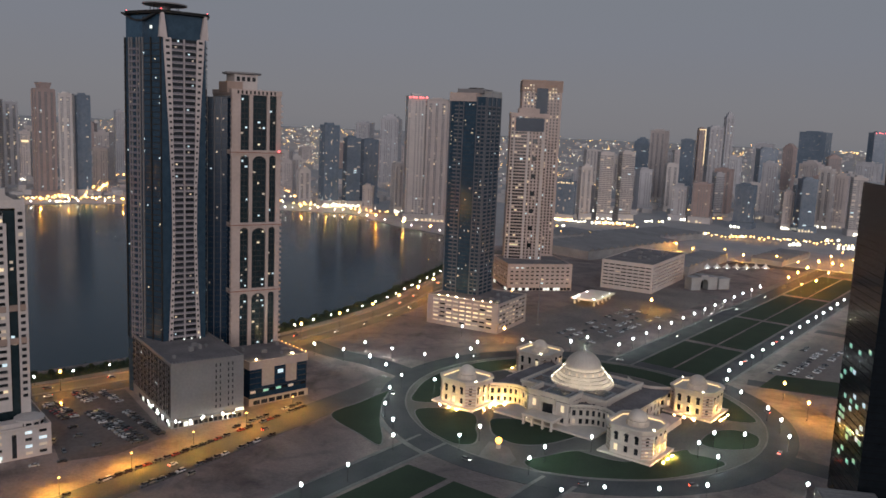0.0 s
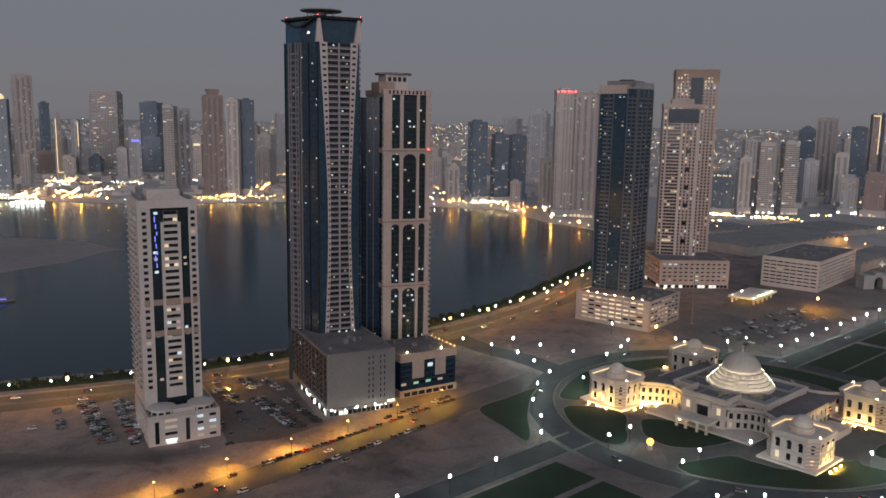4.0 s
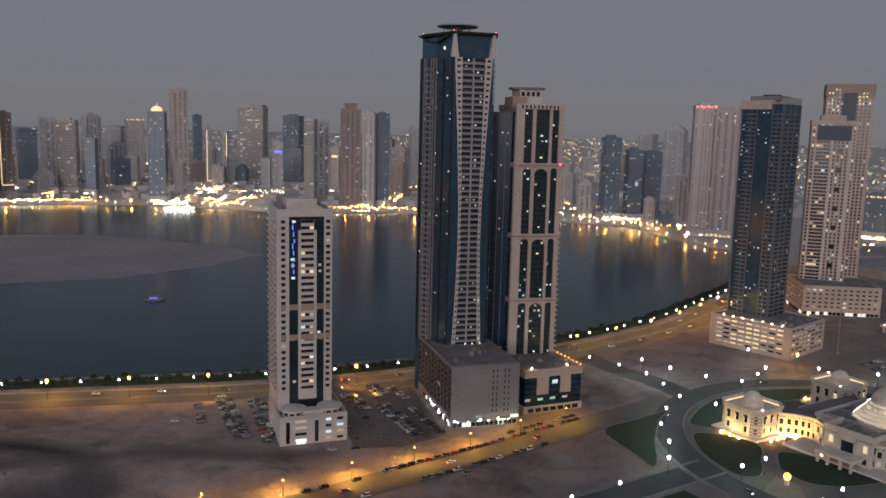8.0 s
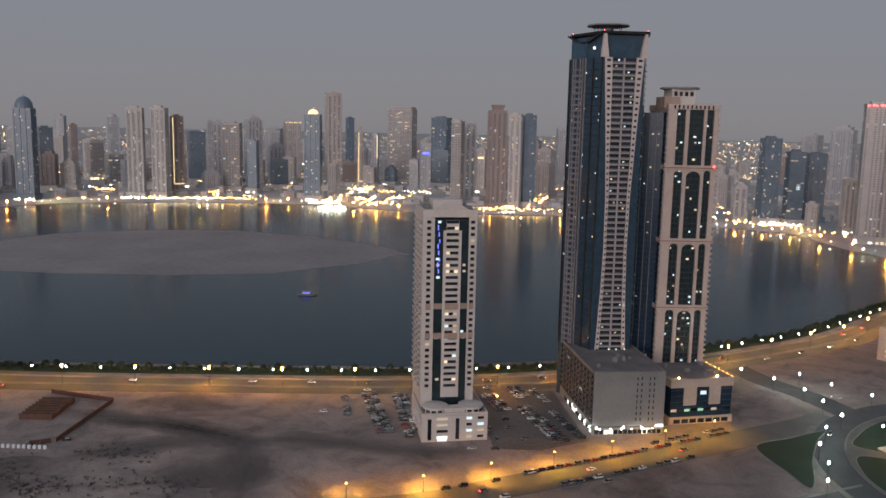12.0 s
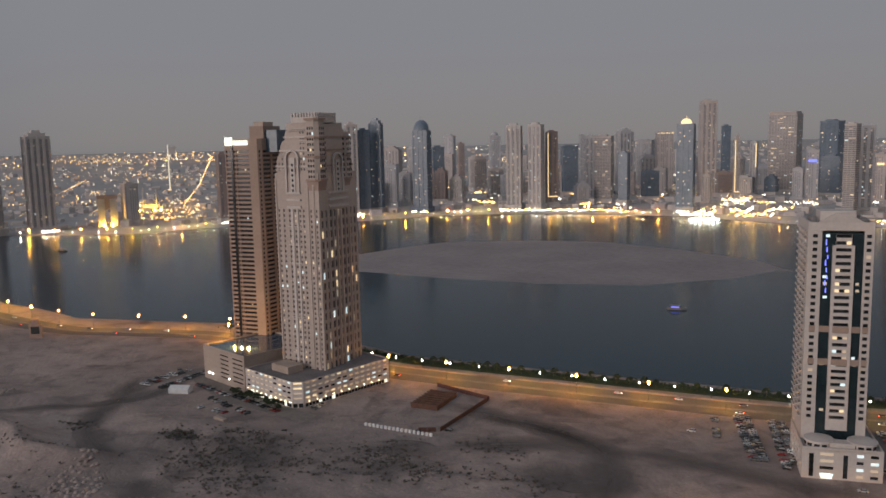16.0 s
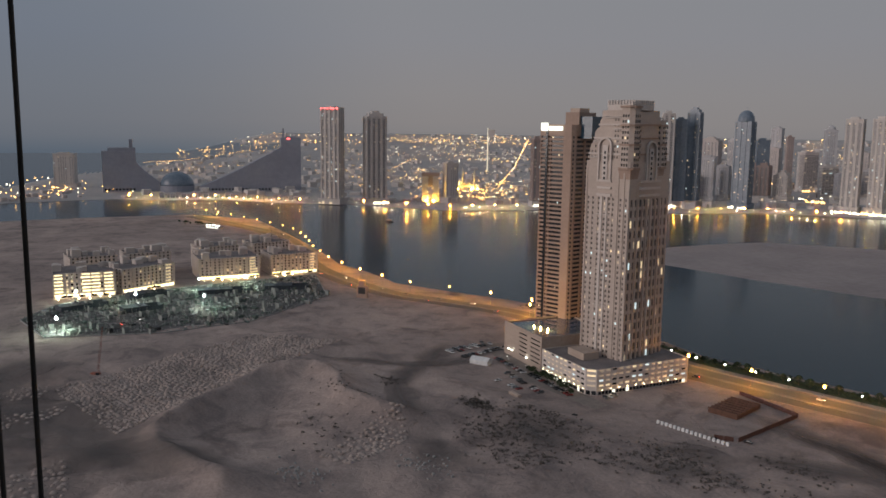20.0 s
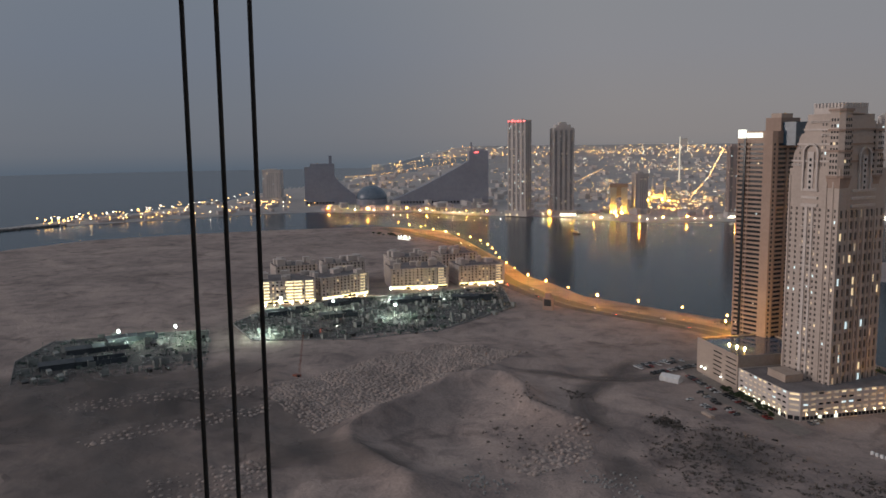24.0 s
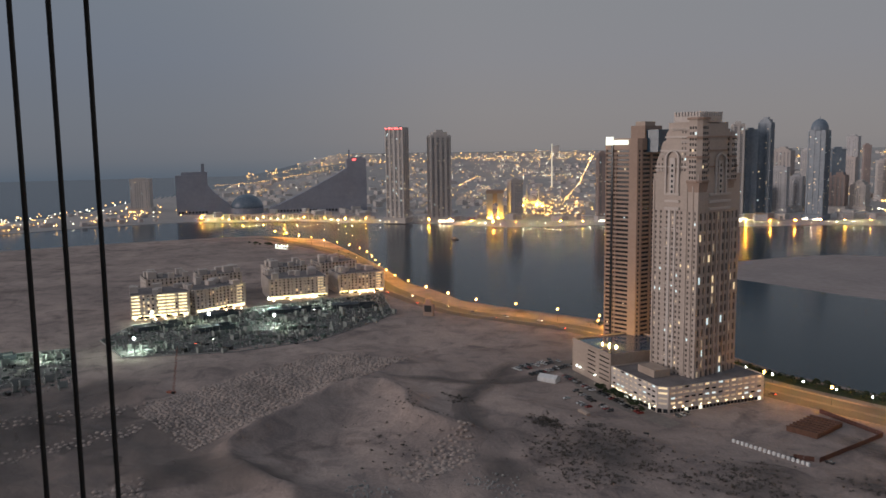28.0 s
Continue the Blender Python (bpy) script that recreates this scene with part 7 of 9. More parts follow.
def slate_block():
    """A dark stepped block with a mast and a low roof falling towards the dome."""
    x, y = bearing(-71.0, 2120)
    t = thing("exhibition_hall", x, y, 71.0, 0, "dark slate stepped hall with a mast beside the arena", "building")
    m = Mesh()
    m.box(-58, 18, 0, 60, 0, 98)
    m.box(-44, 18, 6, 54, 98, 106)
    part("block", m, FAR_SLATE, t)
    m = Mesh()
    m.box(4, 12, 20, 28, 106, 126)
    part("mast", m, FAR_SLATE, t)
    m = Mesh()
    n = 9
    side = [(18, 0)] + [(18 + 54 * k / n, 74 - 52 * (k / n) ** 0.8) for k in range(n + 1)] + [(72, 0)]
    c = len(side)
    m.v.extend([(u, 0, z) for u, z in side] + [(u, 50, z) for u, z in side])
    m.f.extend([tuple(range(c)), tuple(range(c, 2 * c))[::-1]] + [(k, c + k, c + (k + 1) % c, (k + 1) % c) for k in range(c)])
    m.k.extend([0] * (c + 2))
    part("sloped_roof", m, FAR_SLATE, t)
    for k in range(9):
        m = Mesh()
        m.box(-54 + 8 * k, -49 + 8 * k, -0.4, 0.1, 4, 9)
        part("arcade_opening", m, PANE, t)


slate_block()
sail_building()


def far_mosque():
    x, y = bearing(-48.3, 2212)
    t = thing("mosque", x, y, 48, 0, "golden floodlit mosque with two minarets", "mosque")
    m = Mesh()
    m.box(-22, 22, 0, 30, 0, 16)
    part("hall", m, FAR_PALE, t)
    m = Mesh()
    m.turned([(11 * math.cos(a), 16 + 12 * math.sin(a)) for a in [i * math.pi / 16 for i in range(8)]], 16, 0, 15)
    part("dome", m, FAR_PALE, t)
    for sx in (-16, 16):
        m = Mesh()
        m.turned([(2.6, 0), (2.4, 40), (3.4, 41), (2.0, 43), (1.8, 52), (0.2, 58)], 8, sx, -2)
        part("minaret", m, FAR_PALE, t)
    for sx in (-26, -9, 9, 26):
        m = Mesh()
        m.turned([(0.9, 0.2), (1.2, 1.2), (0.3, 2)], 8, sx, -9)
        part("floodlight", m, bpy.data.materials["mosque_flood"] if "mosque_flood" in bpy.data.materials else glow("mosque_flood", (1.0, 0.55, 0.06), 800, True), t)


far_mosque()


def far_landmarks():
    """A tall pale flag mast and two grey blocks with a golden lit entrance."""
    x, y = bearing(-47.0, 3000)
    z = far_rise(-47, 3000)
    t = thing("flag_mast", x, y, 47, z, "very tall lit white flag mast in the distance", "mast")
    m = Mesh()
    m.turned([(2.6, 0), (2.2, 60), (1.4, 164 - z)], 8)
    # the pole's floodlit look is put in as its own weak glow
    part("pole", m, glow("mast_floodlit_glow", (1.0, 0.92, 0.70), 0.35), t)
    m = Mesh()
    m.box(0, 26, -0.3, 0.3, 132 - z, 158 - z)
    part("flag", m, FAR_PALE, t)
    x, y = bearing(-50.9, 1830)
    t = thing("gate_building", x, y, 50.9, 0.3, "grey building with a golden floodlit gateway", "building")
    for x0, x1, h in ((-20, -6, 58), (4, 18, 62)):
        m = Mesh()
        m.box(x0, x1, 0, 20, 0, h)
        part("wall", m, FAR_GREY, t)
    m = Mesh()
    m.box(-6, 4, 3, 18, 34, 56)
    m.box(-21, 19, -0.5, 20.5, 56, 64)
    part("bridge", m, FAR_BROWN, t)
    for x in (-9, 6):
        m = Mesh()
        m.turned([(0.7, 0.2), (1.3, 1.4), (0.3, 2.2)], 8, x, -5)
        part("floodlight", m, bpy.data.materials["mosque_flood"], t)


far_landmarks()


def shore_arcade():
    """A long row of low arched houses on the quay before the arena."""
    t = thing("arcade_row", 0, 0, 0, 0.3, "long row of low tan arcaded houses on the far quay", "building")
    for i in range(26):
        az = -69.0 + 8.8 * i / 25
        x, y = bearing(az, lerp_table(FAR_SHORE, az) + 34)
        h = 9.0 + 3.0 * (i % 3 == 0)
        m = Mesh()
        m.box(-5.2, 5.2, 0, 9, 0, h)
        m.box(-5.6, 5.6, -0.5, 9.4, h, h + 0.7)
        ob = part("house", m, FAR_TAN if i % 2 else FAR_GREY, t)
        ob.matrix_local = pose(x, y, 0, 0, 0, -az)
        for s in (-1, 1):
            o = Mesh()
            o.box(s * 2.5 - 1.4, s * 2.5 + 1.4, -0.12, 0.2, 0.4, 4.6)
            part("opening", o, LIT_DIM if (i + s) % 4 == 0 else FAR_PANE, ob)
            o = Mesh()
            o.box(s * 2.5 - 0.9, s * 2.5 + 0.9, -0.12, 0.2, 5.8, 7.8)
            part("window", o, FAR_PANE, ob)


shore_arcade()


# ---- the domed hall ----
HALL_TURN = math.degrees(math.atan2(E1.y, E1.x))


def uplight(parent, x, y, z, mat=FLOOD, r=0.21):
    m = Mesh()
    m.turned([(r * 0.5, z), (r, z + r * 0.6), (r, z + r * 1.2), (r * 0.4, z + r * 1.9)], 6, x, y)
    part("floodlight", m, mat, parent)


def ball(m, r, z0, cx, cy, squash=1.0, n=20, k=0, steps=9):
    m.turned([(r * math.cos(a), z0 + r * squash * math.sin(a)) for a in [i * math.pi / 2 / steps for i in range(steps)]] + [(0.06 * r, z0 + r * squash)], n, cx, cy, k)


LIT_SIDES = {(1, -1): (1, 2), (-1, -1): (0, 1, 2), (1, 1): (0, 7, 2), (-1, 1): (6,)}
SPOT_WARM = glow("parapet_lamp", (1.0, 0.90, 0.66), 9.0)


def domed_hall():
    t = thing("domed_hall", CX, CY, HALL_TURN, 0.15, "floodlit pale stone domed hall with four corner pavilions", "building")
    base = Mesh()
    base.box(-32, 32, -47, 47, 0, 1.2)
    part("plinth", base, STONE, t)
    # central block with entrance front towards -y
    m = Mesh()
    H = 17.0
    holes = []
    r2 = [(2.2, 5.4), (8.2, 12.2)]
    r1 = [(7.6, 12.0)]
    holes += facade(m, (-13, -40), (-4.5, -40), 1, H, [(2.5, 5.0)], r2, 0.6)
    holes += facade(m, (4.5, -40), (13, -40), 1, H, [(3.5, 6.0)], r2, 0.6)
    m.face([(-4.5, -40, 12), (4.5, -40, 12), (4.5, -40, H), (-4.5, -40, H)])
    holes += facade(m, (13, -40), (13, -24), 1, H, spaced(16, 3, 0.4), r2, 0.6)
    holes += facade(m, (-13, -24), (-13, -40), 1, H, spaced(16, 3, 0.4), r2, 0.6)
    holes += facade(m, (13, -24), (28, -24), 1, 15, spaced(15, 3, 0.4), r2, 0.6)
    holes += facade(m, (-28, -24), (-13, -24), 1, 15, spaced(15, 3, 0.4), r2, 0.6)
    holes += facade(m, (28, -24), (28, 24), 1, 15, spaced(48, 9, 0.4), r2, 0.6)
    holes += facade(m, (28, 24), (-28, 24), 1, 15, spaced(56, 9, 0.4), r2, 0.6)
    holes += facade(m, (-28, 24), (-28, -24), 1, 15, spaced(48, 9, 0.4), r2, 0.6)
    part("wall", m, STONE, t)
    fill(holes, t, 0.08, ("warm", "dim"), 150)
    m = Mesh()
    m.prism([(-13, -40), (13, -40), (13, -24), (28, -24), (28, 24), (-28, 24), (-28, -24), (-13, -24)], 13.8, 14.4)
    part("roof", m, ROOF, t)
    for x0, x1, y0, y1, z in ((-13.6, 13.6, -40.8, -39.4, H), (-13.6, -12.4, -40, -24, H), (12.4, 13.6, -40, -24, H), (-28.6, -13, -24.7, -23.4, 15), (13, 28.6, -24.7, -23.4, 15), (27.4, 28.7, -24, 24.6, 15), (-28.7, -27.4, -24, 24.6, 15), (-28, 28, 23.4, 24.7, 15)):
        m = Mesh()
        m.box(x0, x1, y0, y1, z - 1.0, z + 0.8)
        part("parapet", m, STONE, t)
    # great door with a pointed arch and a porch
    m = Mesh()
    m.box(-4.4, 4.4, -39.4, -38, 1, 12)
    part("door_recess", m, PANE, t)
    m = Mesh()
    for s in (-1, 1):
        m.box(s * 4.5 - 0.7, s * 4.5 + 0.7, -41.2, -39.4, 1, 14)
    m.box(-5.2, 5.2, -41.2, -39.4, 12, 15)
    part("door_surround", m, STONE, t)
    m = Mesh()
    m.box(-10, 10, -52, -41, 5.2, 6.4)
    part("porch_roof", m, STONE, t)
    for x in (-9, -3.4, 3.4, 9):
        m = Mesh()
        m.box(x - 0.6, x + 0.6, -51.4, -50.2, 0, 5.2)
        part("porch_column", m, STONE, t)
    # stepped drum and great dome
    m = Mesh()
    m.turned([(19, 14.4), (19, 16.2), (17.6, 16.2), (17.6, 18.0), (16, 18.0), (16, 19.8), (14.4, 19.8), (14.4, 21.4), (12.6, 21.4), (12.6, 24.0), (11.4, 24.0)], 16)
    part("drum", m, STONE, t, "stepped white drum under the dome")
    d = Mesh()
    ball(d, 10.9, 24.0, 0, 0, 0.94, 32)
    dome = part("dome", d, STONE, t, "ribbed pale dome", smooth=True)
    for i in range(24):
        a = 2 * math.pi * i / 24
        rib = Mesh()
        pts = [(10.95 * math.cos(e), 24.0 + 10.95 * 0.94 * math.sin(e)) for e in [j * 0.19 for j in range(8)]]
        for (ra, za), (rb, zb) in zip(pts, pts[1:]):
            w = 0.16
            c, s = math.cos(a), math.sin(a)
            rib.face([(ra * c + w * s, ra * s - w * c, za), (ra * c - w * s, ra * s + w * c, za), ((rb + 0.02) * c - w * s, (rb + 0.02) * s + w * c, zb), ((rb + 0.02) * c + w * s, (rb + 0.02) * s - w * c, zb)])
            rib.face([((ra + 0.25) * c + w * s, (ra + 0.25) * s - w * c, za), ((ra + 0.25) * c - w * s, (ra + 0.25) * s + w * c, za), ((rb + 0.25) * c - w * s, (rb + 0.25) * s + w * c, zb), ((rb + 0.25) * c + w * s, (rb + 0.25) * s - w * c, zb)])
        part("rib", rib, STONE, dome)
    f = Mesh()
    f.turned([(0.5, 34), (0.9, 35), (0.2, 36), (0.1, 38)], 8)
    part("finial", f, STONE, dome)
    for i in range(16):
        a = 2 * math.pi * (i + 0.5) / 16
        ob = new("drum_window", PANES["dim"])
        ob.parent = t
        ob.location, ob.rotation_euler, ob.scale = (12.55 * math.cos(a), 12.55 * math.sin(a), 22.7), (0, 0, a + math.pi / 2), (1.2, 1, 1.6)
    # low roof ranges over the arms
    for x0, x1, y0, y1 in ((-26, -8, -20, -6), (8, 26, -20, -6), (-26, -8, 8, 20), (8, 26, 8, 20), (-8, 8, -38, -22)):
        m = Mesh()
        m.box(x0, x1, y0, y1, 14.4, 15.6)
        part("roof_deck", m, CONCRETE, t)
        m = Mesh()
        m.box(x0 + 2, x1 - 2, y0 + 2, y1 - 2, 15.6, 15.9)
        part("skylight", m, PANE, t)
    # wings: a hollow curve between the middle and each pavilion
    for sx in (-1, 1):
        for sy in (-1, 1):
            front = [(sx * (13 + 29.5 * i / 10), sy * (37 - 9 * math.sin(math.pi * i / 10))) for i in range(11)]
            m = Mesh()
            hs = []
            pts = front if sx * sy < 0 else front[::-1]
            for p, q in zip(pts, pts[1:]):
                d = math.hypot(q[0] - p[0], q[1] - p[1])
                hs += facade(m, p, q, 0, 12.5, [(d * 0.25, d * 0.75)], [(2.0, 5.0), (6.8, 10.0)], 0.5)
            part("curved_wall", m, STONE, t)
            fill(hs, t, 0.1, ("warm", "dim"), 40)
            top = [(sx * 13, sy * 14), (sx * 44, sy * 14)] + front[::-1]
            area = sum(a[0] * b[1] - b[0] * a[1] for a, b in zip(top, top[1:] + top[:1]))
            m = Mesh()
            m.prism(top if area > 0 else top[::-1], 10.8, 11.6)
            part("wing_roof", m, ROOF, t)
            m = Mesh()
            for p, q in zip(pts, pts[1:]):
                m.strip_box(p, q, 0.25, 0.7, 12.3, 13.3)
            part("balustrade", m, STONE, t)
            for i in (1, 3, 5, 7, 9) if sx == sy else ():
                x, y = front[i]
                uplight(t, x, y + sy * 3.2, 0.2, FLOOD, 0.30)
        # end walls between pavilions on each side
        m = Mesh()
        p, q = ((44, -16), (44, 16)) if sx > 0 else ((-44, 16), (-44, -16))
        hs = facade(m, p, q, 0, 12.5, spaced(32, 6, 0.45), [(2.0, 5.0), (6.8, 10.0)], 0.5)
        part("end_wall", m, STONE, t)
        fill(hs, t, 0.1, ("warm", "dim"), 40)
        m = Mesh()
        m.box(min(sx * 26, sx * 44), max(sx * 26, sx * 44), -16, 16, 11.2, 12.0)
        part("wing_roof", m, ROOF, t)
    # pavilions
    for sx in (-1, 1):
        for sy in (-1, 1):
            cx, cy, w, ch = sx * 55.5, sy * 42.5, 13.0, 4.5
            plan = [(cx - w + ch, cy - w), (cx + w - ch, cy - w), (cx + w, cy - w + ch), (cx + w, cy + w - ch), (cx + w - ch, cy + w), (cx - w + ch, cy + w), (cx - w, cy + w - ch), (cx - w, cy - w + ch)]
            m = Mesh()
            m.prism([(cx - w - 2, cy - w - 2), (cx + w + 2, cy - w - 2), (cx + w + 2, cy + w + 2), (cx - w - 2, cy + w + 2)], 0, 1.0)
            part("pavilion_plinth", m, STONE, t)
            pav = Mesh()
            hs = []
            for p, q in zip(plan, plan[1:] + plan[:1]):
                d = math.hypot(q[0] - p[0], q[1] - p[1])
                cols = spaced(d, 3, 0.40) if d > 8 else spaced(d, 1, 0.30)
                hs += facade(pav, p, q, 0.8, 15.2, cols, [(2.6, 6.2), (8.2, 11.6)], 0.7)
            body = part("pavilion", pav, STONE, t, "pale stone corner pavilion")
            fill(hs, t, 0.15, ("warm", "dim"), 60)
            for c, hw, hh, a in hs:
                if c[2] > 8:
                    hd = Mesh()
                    r = hw / 2 + 0.25
                    hd.face([(r * math.cos(b), -0.12, r * math.sin(b)) for b in [math.pi * k / 8 for k in range(9)]])
                    hd.face([(r * math.cos(b), 0.0, r * math.sin(b)) for b in [math.pi * k / 8 for k in range(8, -1, -1)]])
                    ob = part("arch_head", hd, PANE, body)
                    ob.location = (c[0] + math.sin(a) * 0.72, c[1] - math.cos(a) * 0.72, c[2] + hh / 2)
                    ob.rotation_euler = (0, 0, a)
            for z in (7.0, 13.2, 15.2):
                b = Mesh()
                for p, q in zip(plan, plan[1:] + plan[:1]):
                    b.strip_box(p, q, 0.35 if z < 15 else 0.8, 0.5 if z < 15 else 1.4, z, z + (0.5 if z < 15 else 1.3))
                part("cornice", b, STONE, body)
            b = Mesh()
            b.prism(plan, 14.0, 14.6)
            part("roof_terrace", b, STONE, body)
            dm = Mesh()
            dm.turned([(6.0, 14.6), (6.0, 17.4), (5.4, 17.6)], 12, cx, cy)
            part("drum", dm, STONE, body)
            dm = Mesh()
            ball(dm, 5.2, 17.5, cx, cy, 1.0, 20)
            part("dome", dm, STONE, body, smooth=True)
            # strip added inside the parapet to give the roof terrace its glow
            b = Mesh()
            for p, q in zip(plan, plan[1:] + plan[:1]):
                b.strip_box(p, q, -0.75, 0.12, 14.62, 15.1)
            part("light_strip", b, TERRACE_FILL, body, "added warm strip that brightens the roof terrace")
            for k in ((2, 5) if sy < 0 else (6, 1)):
                b = Mesh()
                ball(b, 0.55, 16.6, plan[k][0] * 0.96 + cx * 0.04, plan[k][1] * 0.96 + cy * 0.04, 1.0, 8, steps=4)
                part("corner_lamp", b, SPOT_WARM, body, "bright round lamp on the parapet")
            # banded masonry on the cut corners
            b = Mesh()
            for k in (1, 3, 5, 7):
                p, q = plan[k], plan[(k + 1) % 8]
                for z in range(7):
                    b.strip_box(p, q, 0.16, 0.2, 1.6 + 1.9 * z, 2.6 + 1.9 * z)
            part("banded_masonry", b, TAN, body, kind="stuff")
            for i, (p, q) in enumerate(zip(plan, plan[1:] + plan[:1])):
                nx, ny = q[1] - p[1], p[0] - q[0]
                d = math.hypot(nx, ny)
                if i not in LIT_SIDES[sx, sy]:
                    continue
                for s in ((0.15, 0.5, 0.85) if d > 8 else (0.5,)):
                    uplight(body, p[0] + (q[0] - p[0]) * s + nx / d * 4.8, p[1] + (q[1] - p[1]) * s + ny / d * 4.8, 0.2, FLOOD, 0.26)
    # added lips with hidden inward-facing strips, to brighten the drum steps
    for ring, z in ((18.8, 16.2), (17.4, 18.0), (15.8, 19.8), (14.2, 21.4), (12.4, 24.0)):
        m = Mesh()
        n = 32
        for k in range(n):
            a, b = 2 * math.pi * k / n, 2 * math.pi * (k + 1) / n
            u, v = (math.cos(a), math.sin(a)), (math.cos(b), math.sin(b))
            r0, r1 = ring, ring - 0.12
            m.face([(r0 * u[0], r0 * u[1], z), (r0 * v[0], r0 * v[1], z), (r0 * v[0], r0 * v[1], z + 0.26), (r0 * u[0], r0 * u[1], z + 0.26)], 0)
            m.face([(r0 * u[0], r0 * u[1], z + 0.26), (r0 * v[0], r0 * v[1], z + 0.26), (r1 * v[0], r1 * v[1], z + 0.24), (r1 * u[0], r1 * u[1], z + 0.24)], 0)
            m.face([(r1 * v[0], r1 * v[1], z), (r1 * u[0], r1 * u[1], z), (r1 * u[0], r1 * u[1], z + 0.24), (r1 * v[0], r1 * v[1], z + 0.24)], 1)
        part("light_cove", m, [STONE, DRUM_FILL], t, "added stone lip hiding a strip that brightens the drum")
    # floodlights beside the entrance
    for x, y in ((-11, -44.5), (-15.5, -27.5), (-19.5, -27.5), (-23.5, -27.5)):
        uplight(t, x, y, 1.3 if abs(x) < 12 else 0.4, FLOOD_SOFT, 0.16)
    # garden stair between two pavilions
    for i in range(6):
        m = Mesh()
        m.box(46 + 1.1 * i, 58 - 0.2 * i, -14 + 1.5 * i, 14 - 1.5 * i, 0, 3.6 - 0.6 * i)
        part("garden_step", m, STONE, t)
    lan = thing("gate_lantern", *court(1, -91), 26, 0.2, "glowing orange gate lantern on a stone pier", "lantern")
    m = Mesh()
    m.box(-0.9, 0.9, -0.9, 0.9, 0, 2.6)
    part("pier", m, STONE, lan)
    m = Mesh()
    ball(m, 1.7, 4.3, 0, 0, 1.0, 14)
    ball(m, 1.7, 4.3, 0, 0, -1.0, 14)
    part("globe", m, glow("lantern_orange", (1.0, 0.42, 0.05), 5.0, True), lan)


domed_hall()


# ---- lamps, trees, cars ----
def lamp_model(name, height, r, mat, lens, label, arm=0.0, bowl=True):
    t = thing(name, 0, 0, 0, 0, label, "street lamp", label.split(" on ")[0] + "s")
    m = Mesh()
    m.turned([(0.22, 0), (0.22, 0.8), (0.12, 1.0), (0.08, height)], 6)
    if arm:
        m.box(-0.07, 0.07, -arm, 0.07, height - 0.12, height)
    part("pole", m, DARKMETAL, t)
    m = Mesh()
    m.turned([(0.62, height + (0 if not arm else -0.5 * r)), (0.86 * r, height + 0.4 * r), (r, height + 0.9 * r), (0.8 * r, height + 1.5 * r), (0.2 * r, height + 1.9 * r)], 10, 0, -arm)
    part("globe", m, mat, t)
    m = Mesh()
    z = height - 0.25 * r if arm else height - 0.02
    if bowl:
        m.turned([(0.3, z - 0.32), (0.46, z)], 6, 0, -arm)
    else:
        m.face([(0.5 * math.cos(a), 0.5 * math.sin(a) - arm, z) for a in [-2 * math.pi * i / 6 for i in range(6)]])
    part("lens", m, lens, t)
    return t


WHITE_LAMP = lamp_model("street_lamp", 8.0, 0.66, LAMP_WHITE, LENS_WHITE, "white globe street lamp on a dark pole")
ORANGE_LAMP = lamp_model("street_lamp", 11.0, 0.98, LAMP_ORANGE, LENS_ORANGE, "orange sodium street lamp on a tall pole")
SMALL_ORANGE = lamp_model("street_lamp", 7.6, 0.34, LAMP_ORANGE, LENS_SMALL, "small orange sodium lamp on a slim pole", 0.0, False)
POINT_LAMP = lamp_model("street_lamp", 11.0, 0.98, LAMP_ORANGE, LENS_POINT, "orange sodium shore lamp on a tall pole")
used = set()


def put_lamp(model, x, y, z=0.0):
    if model not in used:
        used.add(model)
        model.matrix_world = pose(x, y, z)
        return
    copy_thing(model, pose(x, y, z, 0, 0, rng.uniform(0, 360)))


def in_span(p, a0, a1):
    return a0 <= math.degrees(math.atan2(p[0], p[1])) <= a1


PROM_LAMP = lamp_model("street_lamp", 5.0, 0.46, LAMP_WHITE, LENS_PROM, "low white globe lamp on the promenade")


def phase(line, x, gap):
    """Start on a line so that one of the evenly spaced lamps stands at x."""
    run = 0.0
    for a, b in zip(line, line[1:]):
        if a.x <= x < b.x:
            return (run + (b - a).length * (x - a.x) / (b.x - a.x)) % gap
        run += (b - a).length
    return 0.0


prom = offset_line(CORNICHE, -19)
for p, d in along(prom, 22.4, phase(prom, -205, 22.4)):
    if in_span(p, -36, 30):
        put_lamp(PROM_LAMP, p.x, p.y, 0.25)
for p, d in along(CORNICHE, 46, phase(CORNICHE, -219, 46)):
    if in_span(p, -44, 34):
        put_lamp(ORANGE_LAMP, p.x, p.y, 0.3)
point_side = offset_line(CORNICHE, -17)
for p, d in along(point_side, 46, phase(point_side, -639, 46)):
    if in_span(p, -70, -42):
        put_lamp(POINT_LAMP, p.x, p.y, 0.1)
kerb_side = offset_line(STREET, -11.0)
for p, d in along(kerb_side, 35.5, phase(kerb_side, -26, 35.5)):
    if in_span(p, -13, 19):
        put_lamp(SMALL_ORANGE, p.x, p.y, 0.0)
for a, start in ((-35, 124), (50, 118)):
    for k in range(14):
        put_lamp(WHITE_LAMP, *court(a, start + (24.5 + 0.15 * k) * k))
for a, b in ((-191, -40), (-167, -35), (-143, -34), (-122, -41), (-100, -51), (-89, -75), (-72, -98), (-52, -114), (-37, -131), (-28, -173), (-28, -202), (-28, -232), (-169, -11), (-145, -9), (-120, -3), (-101, 9), (-106, 32), (-150, 81), (-62, 125)):
    put_lamp(WHITE_LAMP, *court(a, b))
